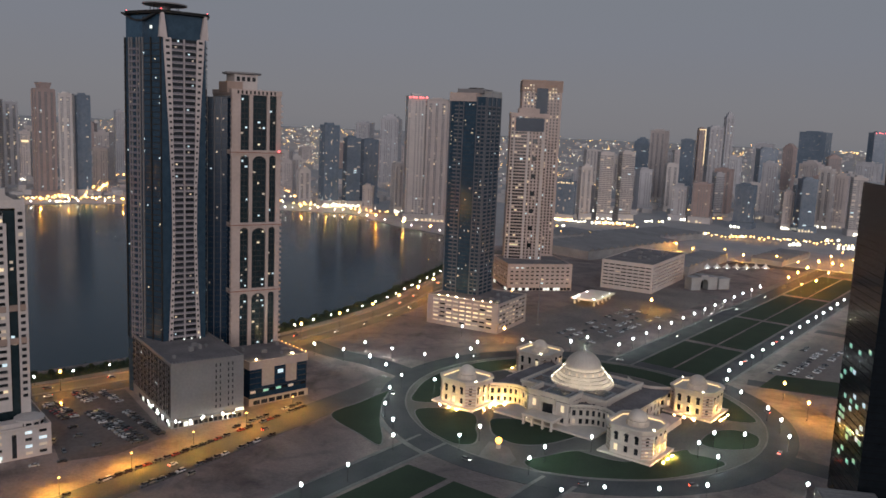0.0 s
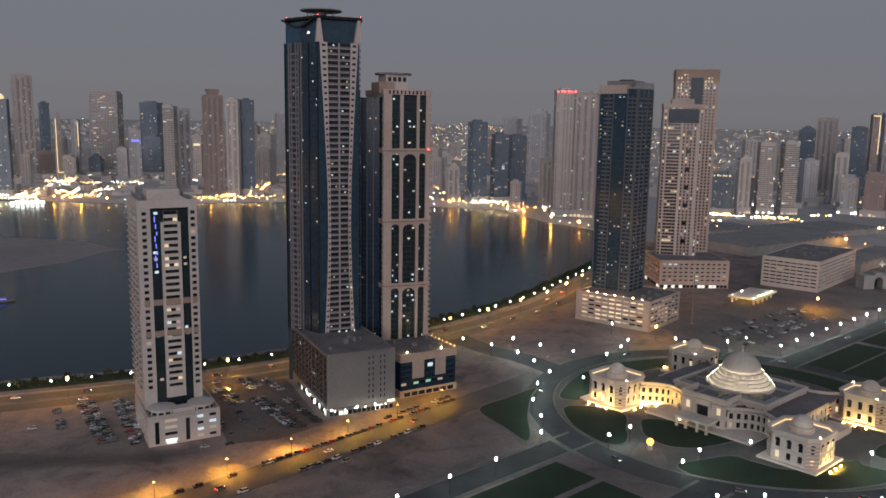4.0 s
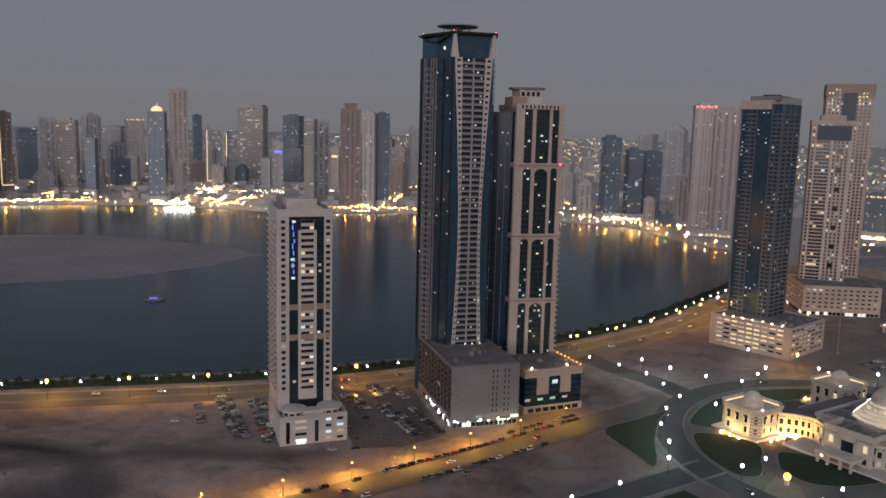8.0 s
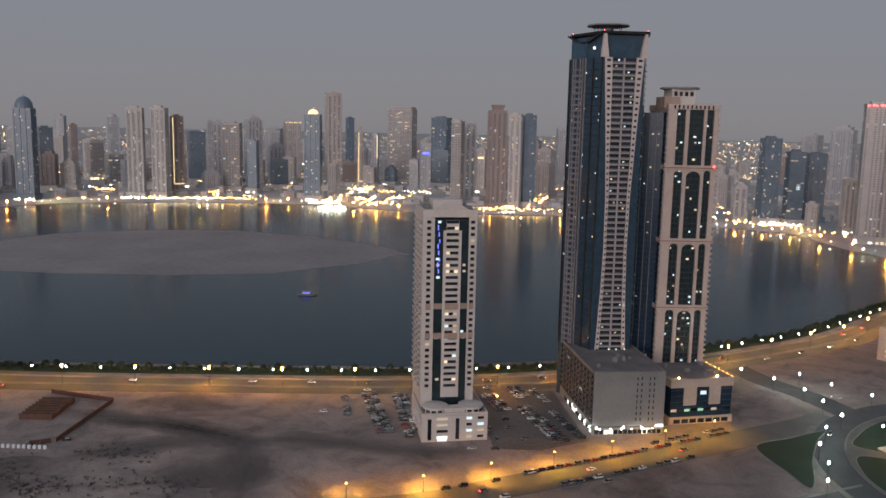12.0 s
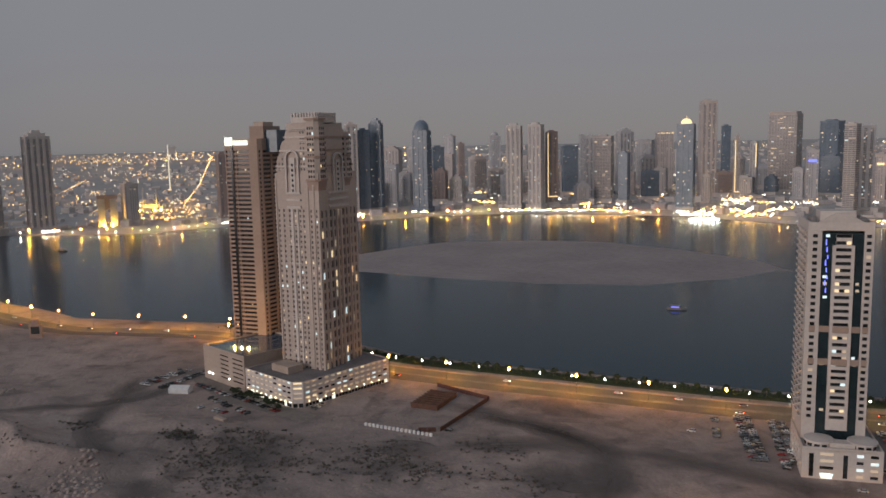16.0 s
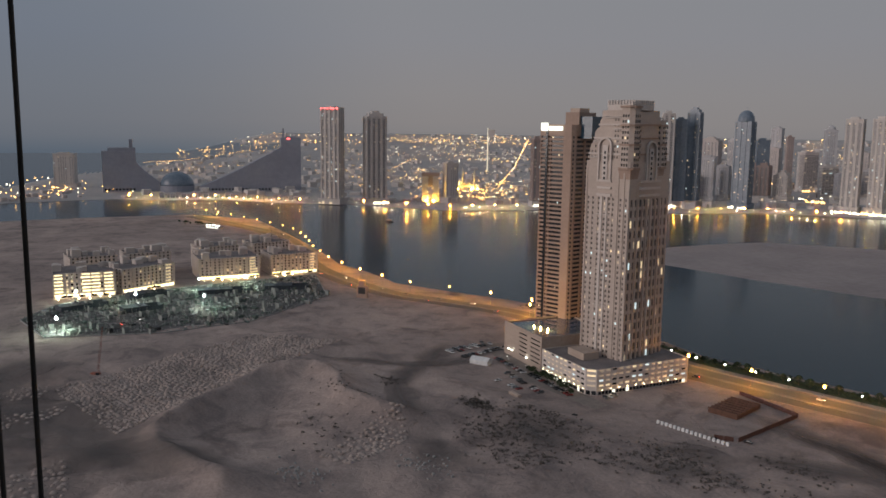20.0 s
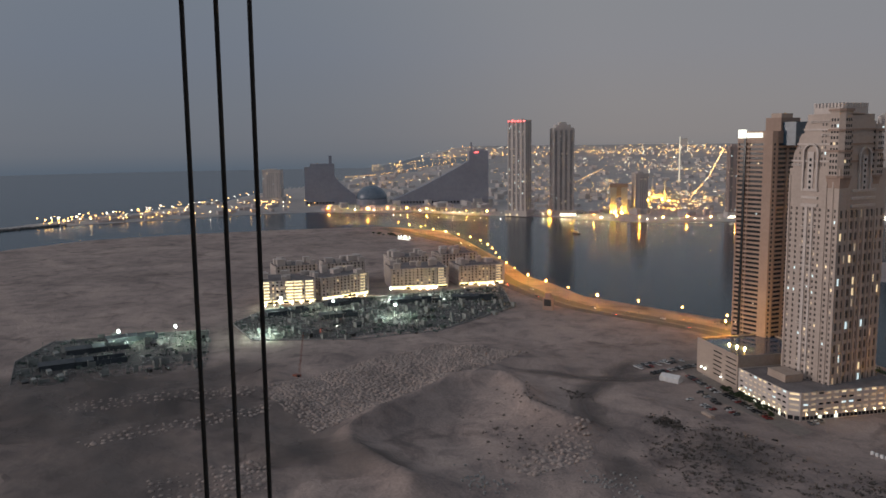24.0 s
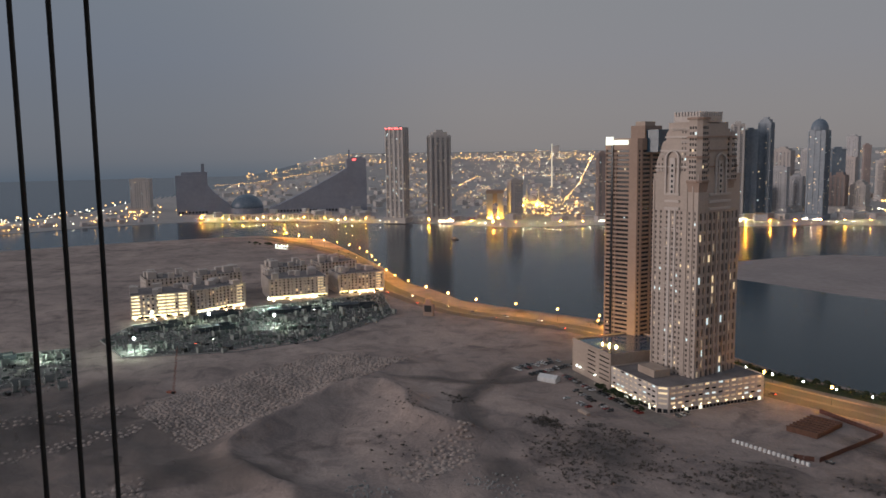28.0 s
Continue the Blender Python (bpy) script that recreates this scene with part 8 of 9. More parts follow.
for a, b in ((-79, -44), (-12, -90), (-12, -108), (30, -108), (28, -90), (39, -61), (98, -40), (84, -29), (85, -9), (98, 1)):
    put_lamp(WHITE_LAMP, *court(a, b), 0.2)
for a, b in ((59, -128), (72, -112), (91, -96), (106, -77), (141, -43), (117, 16), (106, 40), (94, 56), (72, 75), (56, 96), (52, -166), (52, -196)):
    put_lamp(WHITE_LAMP, *court(a, b))
for e in (58, 75, 92):
    put_lamp(WHITE_LAMP, CX + 124.5 * math.cos(radians(e)), CY + 124.5 * math.sin(radians(e)))
for a, b in ((-470, 676), (-400, 676), (-330, 676), (-260, 676), (-190, 676), (-120, 676), (-50, 676), (20, 676), (90, 676), (160, 676), (-435, 704), (-365, 704), (-295, 704), (-225, 704), (-155, 704), (-85, 704), (-15, 704), (55, 704), (100, 330), (170, 330), (240, 330), (112, 74), (90, 104), (135, 72), (-82, 290), (-190, 215), (-116, 90)):
    put_lamp(ORANGE_LAMP, *court(a, b))


for x, y in ((765, 650), (806, 672), (851, 696), (913, 731), (971, 759), (1026, 783), (742, 612), (781, 625), (844, 660), (918, 700), (973, 726)):
    put_lamp(ORANGE_LAMP, x, y, 0.1)


def leaf_crown(m, r, h, z, n, seed):
    """Many small tilted leaves round an uneven crown."""
    q = random.Random(seed)
    for _ in range(n):
        a, e = q.uniform(0, 2 * math.pi), q.uniform(-0.5, 1.4)
        d = r * q.uniform(0.45, 1.05)
        c = Vector((d * math.cos(a) * math.cos(e), d * math.sin(a) * math.cos(e), z + h * math.sin(e)))
        u = Vector((q.uniform(-1, 1), q.uniform(-1, 1), q.uniform(-0.6, 0.6))).normalized() * q.uniform(0.35, 0.7)
        v = u.cross(Vector((q.uniform(-1, 1), q.uniform(-1, 1), q.uniform(-1, 1)))).normalized() * q.uniform(0.25, 0.5)
        m.face([c - u, c + v, c + u, c - v])


def tree_model(seed, height):
    q = random.Random(seed)
    t = thing("tree", 0, 0, 0, 0, "small dark green shore tree with a loose crown", "tree", "trees along the shore")
    m = Mesh()
    m.turned([(0.2, 0), (0.14, height * 0.5), (0.06, height * 0.8)], 6)
    for i in range(3):
        a = q.uniform(0, 6.28)
        b = m
        e = (math.cos(a) * 1.1, math.sin(a) * 1.1, height * 0.82)
        z = height * 0.42
        b.face([(0.07, 0, z), (0, 0.07, z), (e[0], e[1], e[2])])
        b.face([(0, 0.07, z), (-0.07, -0.05, z), (e[0], e[1], e[2])])
        b.face([(-0.07, -0.05, z), (0.07, 0, z), (e[0], e[1], e[2])])
    part("trunk", m, TRUNK, t)
    m = Mesh()
    leaf_crown(m, height * 0.40, height * 0.33, height * 0.68, 170, seed)
    part("crown", m, LEAF, t)
    return t


TREES = [tree_model(s, h) for s, h in ((1, 5.2), (2, 6.4), (3, 4.4))]
fresh = set(range(3))


def put_tree(x, y, z=0.0):
    k = rng.randrange(3)
    if k in fresh:
        fresh.discard(k)
        TREES[k].matrix_world = pose(x, y, z)
        return
    copy_thing(TREES[k], pose(x, y, z, 0, 0, rng.uniform(0, 360)))


for p, d in along(offset_line(CORNICHE, -29), 8.5, 3):
    if in_span(p, -34, 26) and rng.random() < 0.9:
        put_tree(p.x + rng.uniform(-1.5, 1.5), p.y + rng.uniform(-2, 1), 0.2)
for k in fresh.copy():
    put_tree(-200, 535)
for i in range(14):
    put_tree(-378 + 4 * i + rng.uniform(-1, 1), 394 - i * 1.05 + rng.uniform(-1, 1))



def shore_shrubs():
    """A thick uneven hedge between the promenade and the water."""
    m = Mesh()
    q = random.Random(61)
    for p, d in along(offset_line(CORNICHE, -31), 0.8, 1):
        if not in_span(p, -44, 29):
            continue
        for _ in range(7):
            w = q.gauss(0, 3.6)
            x, y = p.x - d.y * w + q.uniform(-1, 1), p.y + d.x * w
            h = 0.5 + 2.6 * abs(noise.noise((p.x / 9, p.y / 9, 2.0))) + q.uniform(0, 1.6)
            u = Vector((q.uniform(-1, 1), q.uniform(-1, 1), q.uniform(-0.4, 0.4))) * 0.8
            v = Vector((q.uniform(-1, 1), q.uniform(-1, 1), q.uniform(0.2, 1))) * 0.7
            c = Vector((x, y, h))
            m.face([c - u, c + v, c + u, c - v])
    tagged(part("shore_shrubs", m, LEAF), "thick dark hedge of shrubs along the water", "shrubs", "", "stuff")


shore_shrubs()
CAR_COLOURS = dict(white=(0.75, 0.75, 0.74), silver=(0.42, 0.43, 0.44), black=(0.02, 0.02, 0.022), grey=(0.13, 0.135, 0.14), red=(0.30, 0.03, 0.025), sand=(0.36, 0.31, 0.25))


def car_body(tall):
    m = Mesh()
    prof = [(-2.3, 0.35), (-2.3, 0.85), (-2.1, 0.98), (-1.0, 1.05), (-0.3, 1.1), (2.0, 1.08), (2.25, 0.95), (2.3, 0.4)]
    n = len(prof)
    for s in (-0.9, 0.9):
        m.v.extend([(x, s, z) for x, z in prof])
    for i in range(n):
        j = (i + 1) % n
        m.f.append((i, j, n + j, n + i))
        m.k.append(0)
    m.f.append(tuple(range(n))[::-1])
    m.f.append(tuple(range(n, 2 * n)))
    m.k.extend([0, 0])
    return m


def cabin(tall):
    m = Mesh()
    top = 1.5 if not tall else 1.78
    back = 1.35 if not tall else 2.1
    lo = [(-1.15, -0.82, 1.02), (back + 0.3, -0.82, 1.02), (back + 0.3, 0.82, 1.02), (-1.15, 0.82, 1.02)]
    hi = [(-0.45, -0.66, top), (back - 0.15, -0.66, top), (back - 0.15, 0.66, top), (-0.45, 0.66, top)]
    for i in range(4):
        j = (i + 1) % 4
        m.face([lo[i], lo[j], hi[j], hi[i]], 0)
    m.face([(x, y, z + 0.02) for x, y, z in hi], 1)
    return m


def car_model(colour, tall):
    word = "tall" if tall else "low"
    paint = surface("paint_" + colour, tuple(c * 0.9 for c in CAR_COLOURS[colour]), CAR_COLOURS[colour], 0.8, 0.35, coat=0.5) if "paint_" + colour not in bpy.data.materials else bpy.data.materials["paint_" + colour]
    t = thing("car", 0, 0, 0, 0, f"parked {colour} {'off-road car' if tall else 'saloon car'} on dusty ground", "car", "parked cars")
    part("body", car_body(tall), paint, t)
    part("cabin", cabin(tall), [PANE, paint], t)
    w, n = Mesh(), 8
    for x in (-1.4, 1.4):
        for y in (-0.82, 0.82):
            k = len(w.v)
            for s in (-0.11, 0.11):
                w.v.extend([(x + 0.34 * math.cos(2 * math.pi * i / n), y + s, 0.34 + 0.34 * math.sin(2 * math.pi * i / n)) for i in range(n)])
            w.f.extend([(k + i, k + (i + 1) % n, k + n + (i + 1) % n, k + n + i) for i in range(n)] + [tuple(range(k, k + n))[::-1], tuple(range(k + n, k + 2 * n))])
            w.k.extend([0] * (n + 2))
    part("wheels", w, RUBBER, t, kind="stuff")
    return t


CARS = [car_model(c, k) for c, k in (("white", False), ("white", True), ("silver", False), ("grey", True), ("black", True), ("black", False), ("red", False), ("sand", True))]
car_used = set()


def put_car(x, y, turn, z=0.06):
    k = rng.choice((0, 1, 2, 2, 3, 3, 3, 4, 4, 4, 5, 5, 6, 7))
    if k not in car_used:
        car_used.add(k)
        CARS[k].matrix_world = pose(x, y, z, 0, 0, turn)
        return
    copy_thing(CARS[k], pose(x, y, z, 0, 0, turn + rng.uniform(-4, 4)))


far_lot = Mesh()


def far_car(x, y, turn, z=0.06):
    """A car of the distant lots, joined with its neighbours."""
    shape = pose(x, y, z, 0, 0, turn)
    k = rng.choice((1, 1, 2, 3, 3, 4))
    for part_mesh, glassy in ((car_body(False), False), (cabin(False), True)):
        b = len(far_lot.v)
        far_lot.v.extend([tuple(shape @ Vector(v)) for v in part_mesh.v])
        far_lot.f.extend([tuple(b + i for i in f) for f in part_mesh.f])
        far_lot.k.extend([(0 if kk == 0 else k) if glassy else k for kk in part_mesh.k])


def car_row(x, y, heading, n, gap=3.0, turn=90, keep=0.85, z=0.06):
    """Parked side by side along a heading, in degrees."""
    u = Vector((math.cos(radians(heading)), math.sin(radians(heading))))
    for i in range(n):
        if rng.random() < keep:
            far_car(x + u.x * gap * i + rng.uniform(-0.4, 0.4), y + u.y * gap * i + rng.uniform(-0.5, 0.5), heading + turn, z)


def parked(x0, y0, x1, y1, turn=90, gap=2.9, keep=0.9, rows=1):
    """Cars side by side between two plan points."""
    d = Vector((x1 - x0, y1 - y0))
    h = math.degrees(math.atan2(d.y, d.x))
    u = d.normalized()
    for r in range(rows):
        for i in range(int(d.length / gap)):
            if rng.random() < keep:
                x, y = x0 + u.x * gap * i - u.y * 5.2 * r, y0 + u.y * gap * i + u.x * 5.2 * r
                put_car(x + rng.uniform(-0.4, 0.4), y + rng.uniform(-0.4, 0.4), h + turn)


# dirt lots round the cream tower
parked(-86, 486, -76, 443, 80, 4.2, 0.75)
parked(-73, 486, -54, 419, 80, 3.6, 0.85, 2)
parked(-54, 486, -38, 415, 80, 3.6, 0.85, 2)
parked(1, 492, 11, 463, 80, 3.0, 0.9, 2)
parked(16, 508, 24, 487, 80, 3.0, 0.9, 2)
parked(22, 471, 42, 415, 80, 3.0, 0.85, 2)
parked(31, 505, 40, 482, 80, 3.0, 0.8)
parked(41, 466, 55, 423, 80, 2.9, 0.95)
for x, y, a in ((-5, 406, 10), (7, 407, 5), (13, 452, 20), (23, 422, 10), (15, 438, 10), (-92, 452, 5), (4, 434, 80), (8, 419, 100), (-16, 357, 20), (-8, 361, 20), (7, 368, 30), (22, 378, 30), (39, 367, 25), (46, 370, 25), (11, 351, 20), (-300, 352, 30), (-215, 395, 10)):
    put_car(x, y, a)
# both kerbs of the side street
for off, a0, a1, keep in ((-8.6, 3.0, 17.0, 0.85), (8.9, 6, 15, 0.75), (-14, 12, 17, 0.6)):
    for p, d in along(offset_line(STREET, off), 5.3, 2):
        if in_span(p, a0, a1) and rng.random() < keep:
            put_car(p.x, p.y, math.degrees(math.atan2(d.y, d.x)), 0.11)
# lots of the shore twins
parked(-446, 384, -447, 432, 85, 3.6, 0.7, 2)
parked(-432, 380, -432, 428, 85, 3.2, 0.8)
parked(-414, 400, -374, 389, 80, 3.1, 0.9)
parked(-372, 391, -322, 378, 80, 3.1, 0.9)
parked(-384, 380, -334, 366, 80, 3.4, 0.6)
parked(-376, 364, -341, 362, 80, 4.2, 0.5)
parked(-309, 388, -310, 440, 70, 4.4, 0.5)
# boulevard lots
for k in range(4):
    x, y = court(-66 - 11 * k, 128 + 6 * k)
    car_row(x, y, 26.1, 40, 3.6, 80, 0.4)
for k in range(3):
    x, y = court(66 + 12 * k, 150 + 10 * k)
    car_row(x, y, 26.1, 34, 3.4, 80, 0.4)
tagged(part("parked_cars", far_lot, [PANE] + [bpy.data.materials["paint_" + c] for c in ("white", "silver", "grey", "black")]), "rows of parked cars on the boulevard lots", "cars", "", "stuff")
TAIL = glow("tail_light", (1.0, 0.06, 0.03), 14.0)
HEAD = glow("head_light", (1.0, 0.95, 0.80), 16.0)


def lit_car(model):
    """Adds head and tail lamps to a car."""
    for y in (-0.62, 0.62):
        m = Mesh()
        m.box(-2.36, -2.28, y - 0.2, y + 0.2, 0.62, 0.82)
        part("headlight", m, HEAD, model)
        m = Mesh()
        m.box(2.22, 2.34, y - 0.2, y + 0.2, 0.66, 0.9)
        part("tail_light", m, TAIL, model)
    return model


DRIVEN = [lit_car(copy_thing(CARS[k], pose(0, 0, 0))) for k in (0, 3)]
for k, c in enumerate(DRIVEN):
    tagged(c, ("white saloon car" if k == 0 else "grey off-road car") + " with its lamps lit on the road", "car", "cars on the roads")
driven_used = set()


def drive(x, y, turn, z):
    k = rng.randrange(2)
    if k not in driven_used:
        driven_used.add(k)
        DRIVEN[k].matrix_world = pose(x, y, z, 0, 0, turn)
        return
    copy_thing(DRIVEN[k], pose(x, y, z, 0, 0, turn))


# moving traffic at rest
for off, way in ((-7.6, 180), (7.6, 0)):
    for p, d in along(offset_line(CORNICHE, off), 38, 10):
        if in_span(p, -62, 28) and rng.random() < 0.42:
            drive(p.x, p.y, math.degrees(math.atan2(d.y, d.x)) + way, 0.13)
for e in (40, 95, 150, 205, 235, 262, 300, 335):
    drive(CX + 115 * math.cos(radians(e)), CY + 115 * math.sin(radians(e)), e - 90, 0.15)
for p, d in along(STREET, 60, 20):
    if in_span(p, 0, 18):
        drive(p.x, p.y, math.degrees(math.atan2(d.y, d.x)) + 180, 0.11)
for b in (180, 260, 330, 420):
    drive(*court(42, b), 206, 0.1)
    drive(*court(-25, b + 35), 26, 0.1)
for x, y, a in ((-677, 224, 290), (-684, 242, 110)):
    drive(x, y, a, 0.13)
for x, y, a in ((120, 300, 20), (60, 372, 30), (-230, 385, 10)):
    put_car(x, y, a, 0.06)


# ---- sand flats, building sites, far banks ----
ARCADE = glow("arcade_light", (1.0, 0.80, 0.34), 3.2, True)
BALCONY_LIGHT = glow("lit_balcony", (1.0, 0.84, 0.48), 1.3, True)


def apartment_block(x0, y0, x1, y1, depth, h, lit, seed):
    """A white residential block whose front runs between two plan points."""
    d = math.hypot(x1 - x0, y1 - y0)
    t = thing("apartment_block", x0, y0, math.degrees(math.atan2(y1 - y0, x1 - x0)), 0, "white six-storey apartment block with small windows and lit shops", "building", "blocks on the point")
    q = random.Random(seed)
    n = 6
    st = (h - 4.5) / n
    rows = [(4.5 + st * i + 0.9, 4.5 + st * i + st - 0.5) for i in range(n)]
    m = Mesh()
    hs = facade(m, (0, 0), (d, 0), 0, h, spaced(d, max(6, int(d / 4.4)), 0.42, 1), rows, 0.4)
    hs2 = facade(m, (0, depth), (0, 0), 0, h, spaced(depth, 9, 0.42, 1), rows, 0.4)
    hs2 += facade(m, (d, 0), (d, depth), 0, h, spaced(depth, 9, 0.42, 1), rows, 0.4)
    m.face([(d, depth, 0), (0, depth, 0), (0, depth, h), (d, depth, h)])
    part("wall", m, CREAM, t)
    near = x0 > -850
    fill(hs, t, lit, ("warm", "warm", "dim"), 36 if near else 4)
    fill(hs2, t, 0.06, ("warm", "dim"), 14 if near else 4)
    m = Mesh()
    m.face([(0, 0, h - 0.8), (d, 0, h - 0.8), (d, depth, h - 0.8), (0, depth, h - 0.8)])
    part("roof", m, ROOF, t)
    shop_row(t, (1, 0), (d - 1, 0), 0.6, 3.2, max(5, int(d / 5)), 0.6, 0.08)
    for i in range(9):
        w = q.uniform(4, 9)
        x, y = q.uniform(0, d - w), q.uniform(2, depth - w)
        b = Mesh()
        hh = q.uniform(2.5, 6)
        b.box(x, x + w, y, y + w * 0.8, h - 0.8, h + hh)
        b.box(x - 0.3, x + w + 0.3, y - 0.3, y + w * 0.8 + 0.3, h + hh, h + hh + 0.4)
        part("roof_tower", b, CREAM, t)
    for i in range(int(d / 9)):
        uplight(t, 4 + 9 * i, -6.0, 0.2, FLOOD_SOFT, 0.22)
    for z, out in ((4.1, 0.5), (h - 1.1, 0.7)):
        b = Mesh()
        b.box(-out, d + out, -out, 0, z, z + 0.45)
        part("cornice", b, CREAM, t)
    if not near:
        return
    # recessed arcade light under the canopy, pilasters and corner bays
    b = Mesh()
    b.box(-0.3, d + 0.3, -2.6, 0, 3.75, 4.08)
    part("canopy", b, CREAM, t)
    for i in range(5):
        b = Mesh()
        b.box(d * (i + 0.1) / 5, d * (i + 0.9) / 5, -0.5, -0.1, 2.7, 3.5)
        part("arcade_light", b, ARCADE, t, "glowing yellow light box over the shops")
    for i in range(6):
        c = d * i / 5
        b = Mesh()
        b.box(c - 0.5, c + 0.5, -0.7, 0, 4.5, h + 0.4 * (i % 2))
        part("pilaster", b, CREAM, t)
    stacks = ((0.02, 0.15), (0.46, 0.75), (0.82, 0.96)) if lit > 0.3 else ((0.83, 0.93),)
    for a, c in stacks:
        for i in range(n):
            b = Mesh()
            b.box(d * a, d * c, -0.32, 0.0, rows[i][0] + 0.2, rows[i][1] - 0.5)
            part("lit_balcony", b, BALCONY_LIGHT if lit > 0.3 else LIT_WARM, t)


apartment_block(-814, 206, -801, 259, 46, 24, 0.45, 1)
apartment_block(-803, 266, -815, 323, 50, 24, 0.14, 2)
apartment_block(-824, 354, -808, 416, 50, 23, 0.10, 3)
apartment_block(-807, 430, -796, 482, 44, 23, 0.12, 4)
for sx, sy, sh in ((-880, 240, 24), (-885, 300, 22), (-880, 380, 23), (-870, 440, 24)):
    apartment_block(sx, sy, sx + 4, sy + 46, 34, sh + 4, 0.05, sx)


SITE_CONCRETE = surface("fresh_concrete", (0.20, 0.215, 0.205), (0.30, 0.315, 0.30), 0.2, 0.9)
SITE_NAVY = surface("dark_shuttering", (0.035, 0.045, 0.055), (0.07, 0.082, 0.094), 0.2, 0.85)
SITE_TIMBER = surface("green_formwork", (0.05, 0.075, 0.065), (0.10, 0.13, 0.115), 0.2, 0.9)


def building_site(name, pts, label, seed, ncol, lamp_xy, shells=()):
    t = thing(name, 0, 0, 0, 0, label, "building site")
    m = Mesh()
    m.prism(pts, -0.6, 0.12)
    part("dug_ground", m, DUG, t)
    q = random.Random(seed)
    xs, ys = [p[0] for p in pts], [p[1] for p in pts]

    def inside(x, y):
        c = False
        for (ax, ay), (bx, by) in zip(pts, pts[1:] + pts[:1]):
            if (ay > y) != (by > y) and x < (bx - ax) * (y - ay) / (by - ay) + ax:
                c = not c
        return c

    spots = []
    while len(spots) < ncol:
        x, y = q.uniform(min(xs), max(xs)), q.uniform(min(ys), max(ys))
        if inside(x, y):
            spots.append((x, y))
    for i, (x, y) in enumerate(spots):
        b = Mesh()
        kind = i % 4
        if kind == 0:
            w, d, h = q.uniform(3, 9), q.uniform(2, 6), q.uniform(1, 3.5)
            b.prism([(x, y), (x + w, y + 1), (x + w - 1, y + d), (x - 1, y + d - 1)], 0, h)
            part("formwork", b, q.choice((SITE_TIMBER, DARKMETAL, SITE_CONCRETE)), t)
        elif kind == 1:
            w = q.uniform(3, 8)
            b.box(x, x + w, y, y + 0.4, 0, q.uniform(3, 6))
            b.box(x, x + 0.4, y, y + w, 0, q.uniform(3, 6))
            part("concrete_wall", b, SITE_CONCRETE, t)
        else:
            b.box(x - 0.35, x + 0.35, y - 0.35, y + 0.35, 0, q.uniform(1.5, 4.2))
            b.box(x - 0.9, x + 0.9, y - 0.9, y + 0.9, 0, 0.5)
            part("column", b, SITE_CONCRETE, t)
    for x, y, w, a in shells:
        b = Mesh()
        c, e = math.cos(radians(a)), math.sin(radians(a))
        for u0, u1, v0, v1, z0, z1 in ((0, w, 0, 0.5, 0, 4.2), (0, w, 13, 13.5, 0, 4.2), (0, 0.5, 0, 13, 0, 4.2), (w - 0.5, w, 0, 13, 0, 4.2), (-0.6, w * 0.62, -0.6, 14, 4.2, 4.6), (w * 0.4, w * 0.4 + 0.5, 0, 13, 0, 6.0)):
            b.prism([(x + u * c - v * e, y + u * e + v * c) for u, v in ((u0, v0), (u1, v0), (u1, v1), (u0, v1))], z0, z1)
        part("basement_shell", b, SITE_NAVY, t, "dark shuttered basement wall and deck")
    props, k = Mesh(), 0
    while k < ncol * 9:
        x, y = q.uniform(min(xs), max(xs)), q.uniform(min(ys), max(ys))
        if inside(x, y):
            k += 1
            w, d, h = q.choice(((0.25, 0.25, q.uniform(2, 5)), (q.uniform(1, 4), 0.3, q.uniform(0.4, 2.5)), (0.3, q.uniform(1, 5), q.uniform(0.3, 2)), (q.uniform(0.8, 2), q.uniform(0.8, 2), q.uniform(0.3, 1.2))))
            props.box(x, x + w, y, y + d, 0.1, h, q.randrange(3))
    part("props_and_debris", props, [SITE_CONCRETE, SITE_TIMBER, CONCRETE], t, kind="stuff")
    for a, b in zip(pts, pts[1:] + pts[:1]):
        f = Mesh()
        f.strip_box(a, b, 0.1, 0.2, 0, 1.2)
        part("hoarding", f, CONCRETE, t)
    for x, y in lamp_xy:
        l = thing("flood_mast", x, y, 0, 0.1, "white floodlight on a mast over a building site", "floodlight", "site floodlights")
        b = Mesh()
        b.turned([(0.3, 0), (0.15, 12)], 6)
        part("mast", b, DARKMETAL, l)
        b = Mesh()
        b.turned([(0.5, 12), (1.0, 12.6), (1.0, 13.2), (0.4, 13.8)], 8)
        part("lamp_head", b, LAMP_WHITE, l)
        b = Mesh()
        b.face([(0.9 * math.cos(a), 0.9 * math.sin(a), 11.95) for a in [-math.pi * k / 3 for k in range(6)]])
        part("lens", b, LENS_SITE, l)


building_site("building_site", [(-668, 160), (-628, 240), (-622, 312), (-676, 420), (-780, 470), (-788, 400), (-796, 300), (-784, 200), (-740, 160)], "floodlit building site with concrete columns and formwork", 3, 230, ((-690, 300), (-770, 330), (-735, 255), (-755, 372), (-676, 172), (-775, 215)), ((-752, 196, 42, 96), (-770, 262, 38, 92), (-752, 322, 52, 72), (-736, 384, 44, 62), (-716, 238, 34, 88)))
building_site("building_site", [(-600, 108), (-606, 40), (-614, -19), (-690, -16), (-745, 12), (-738, 80), (-724, 136)], "dim building site with scattered formwork and floodlights", 4, 110, ((-705, 60), (-700, 104)), ((-690, 20, 46, 92), (-650, 0, 60, 90), (-714, 52, 40, 94)))


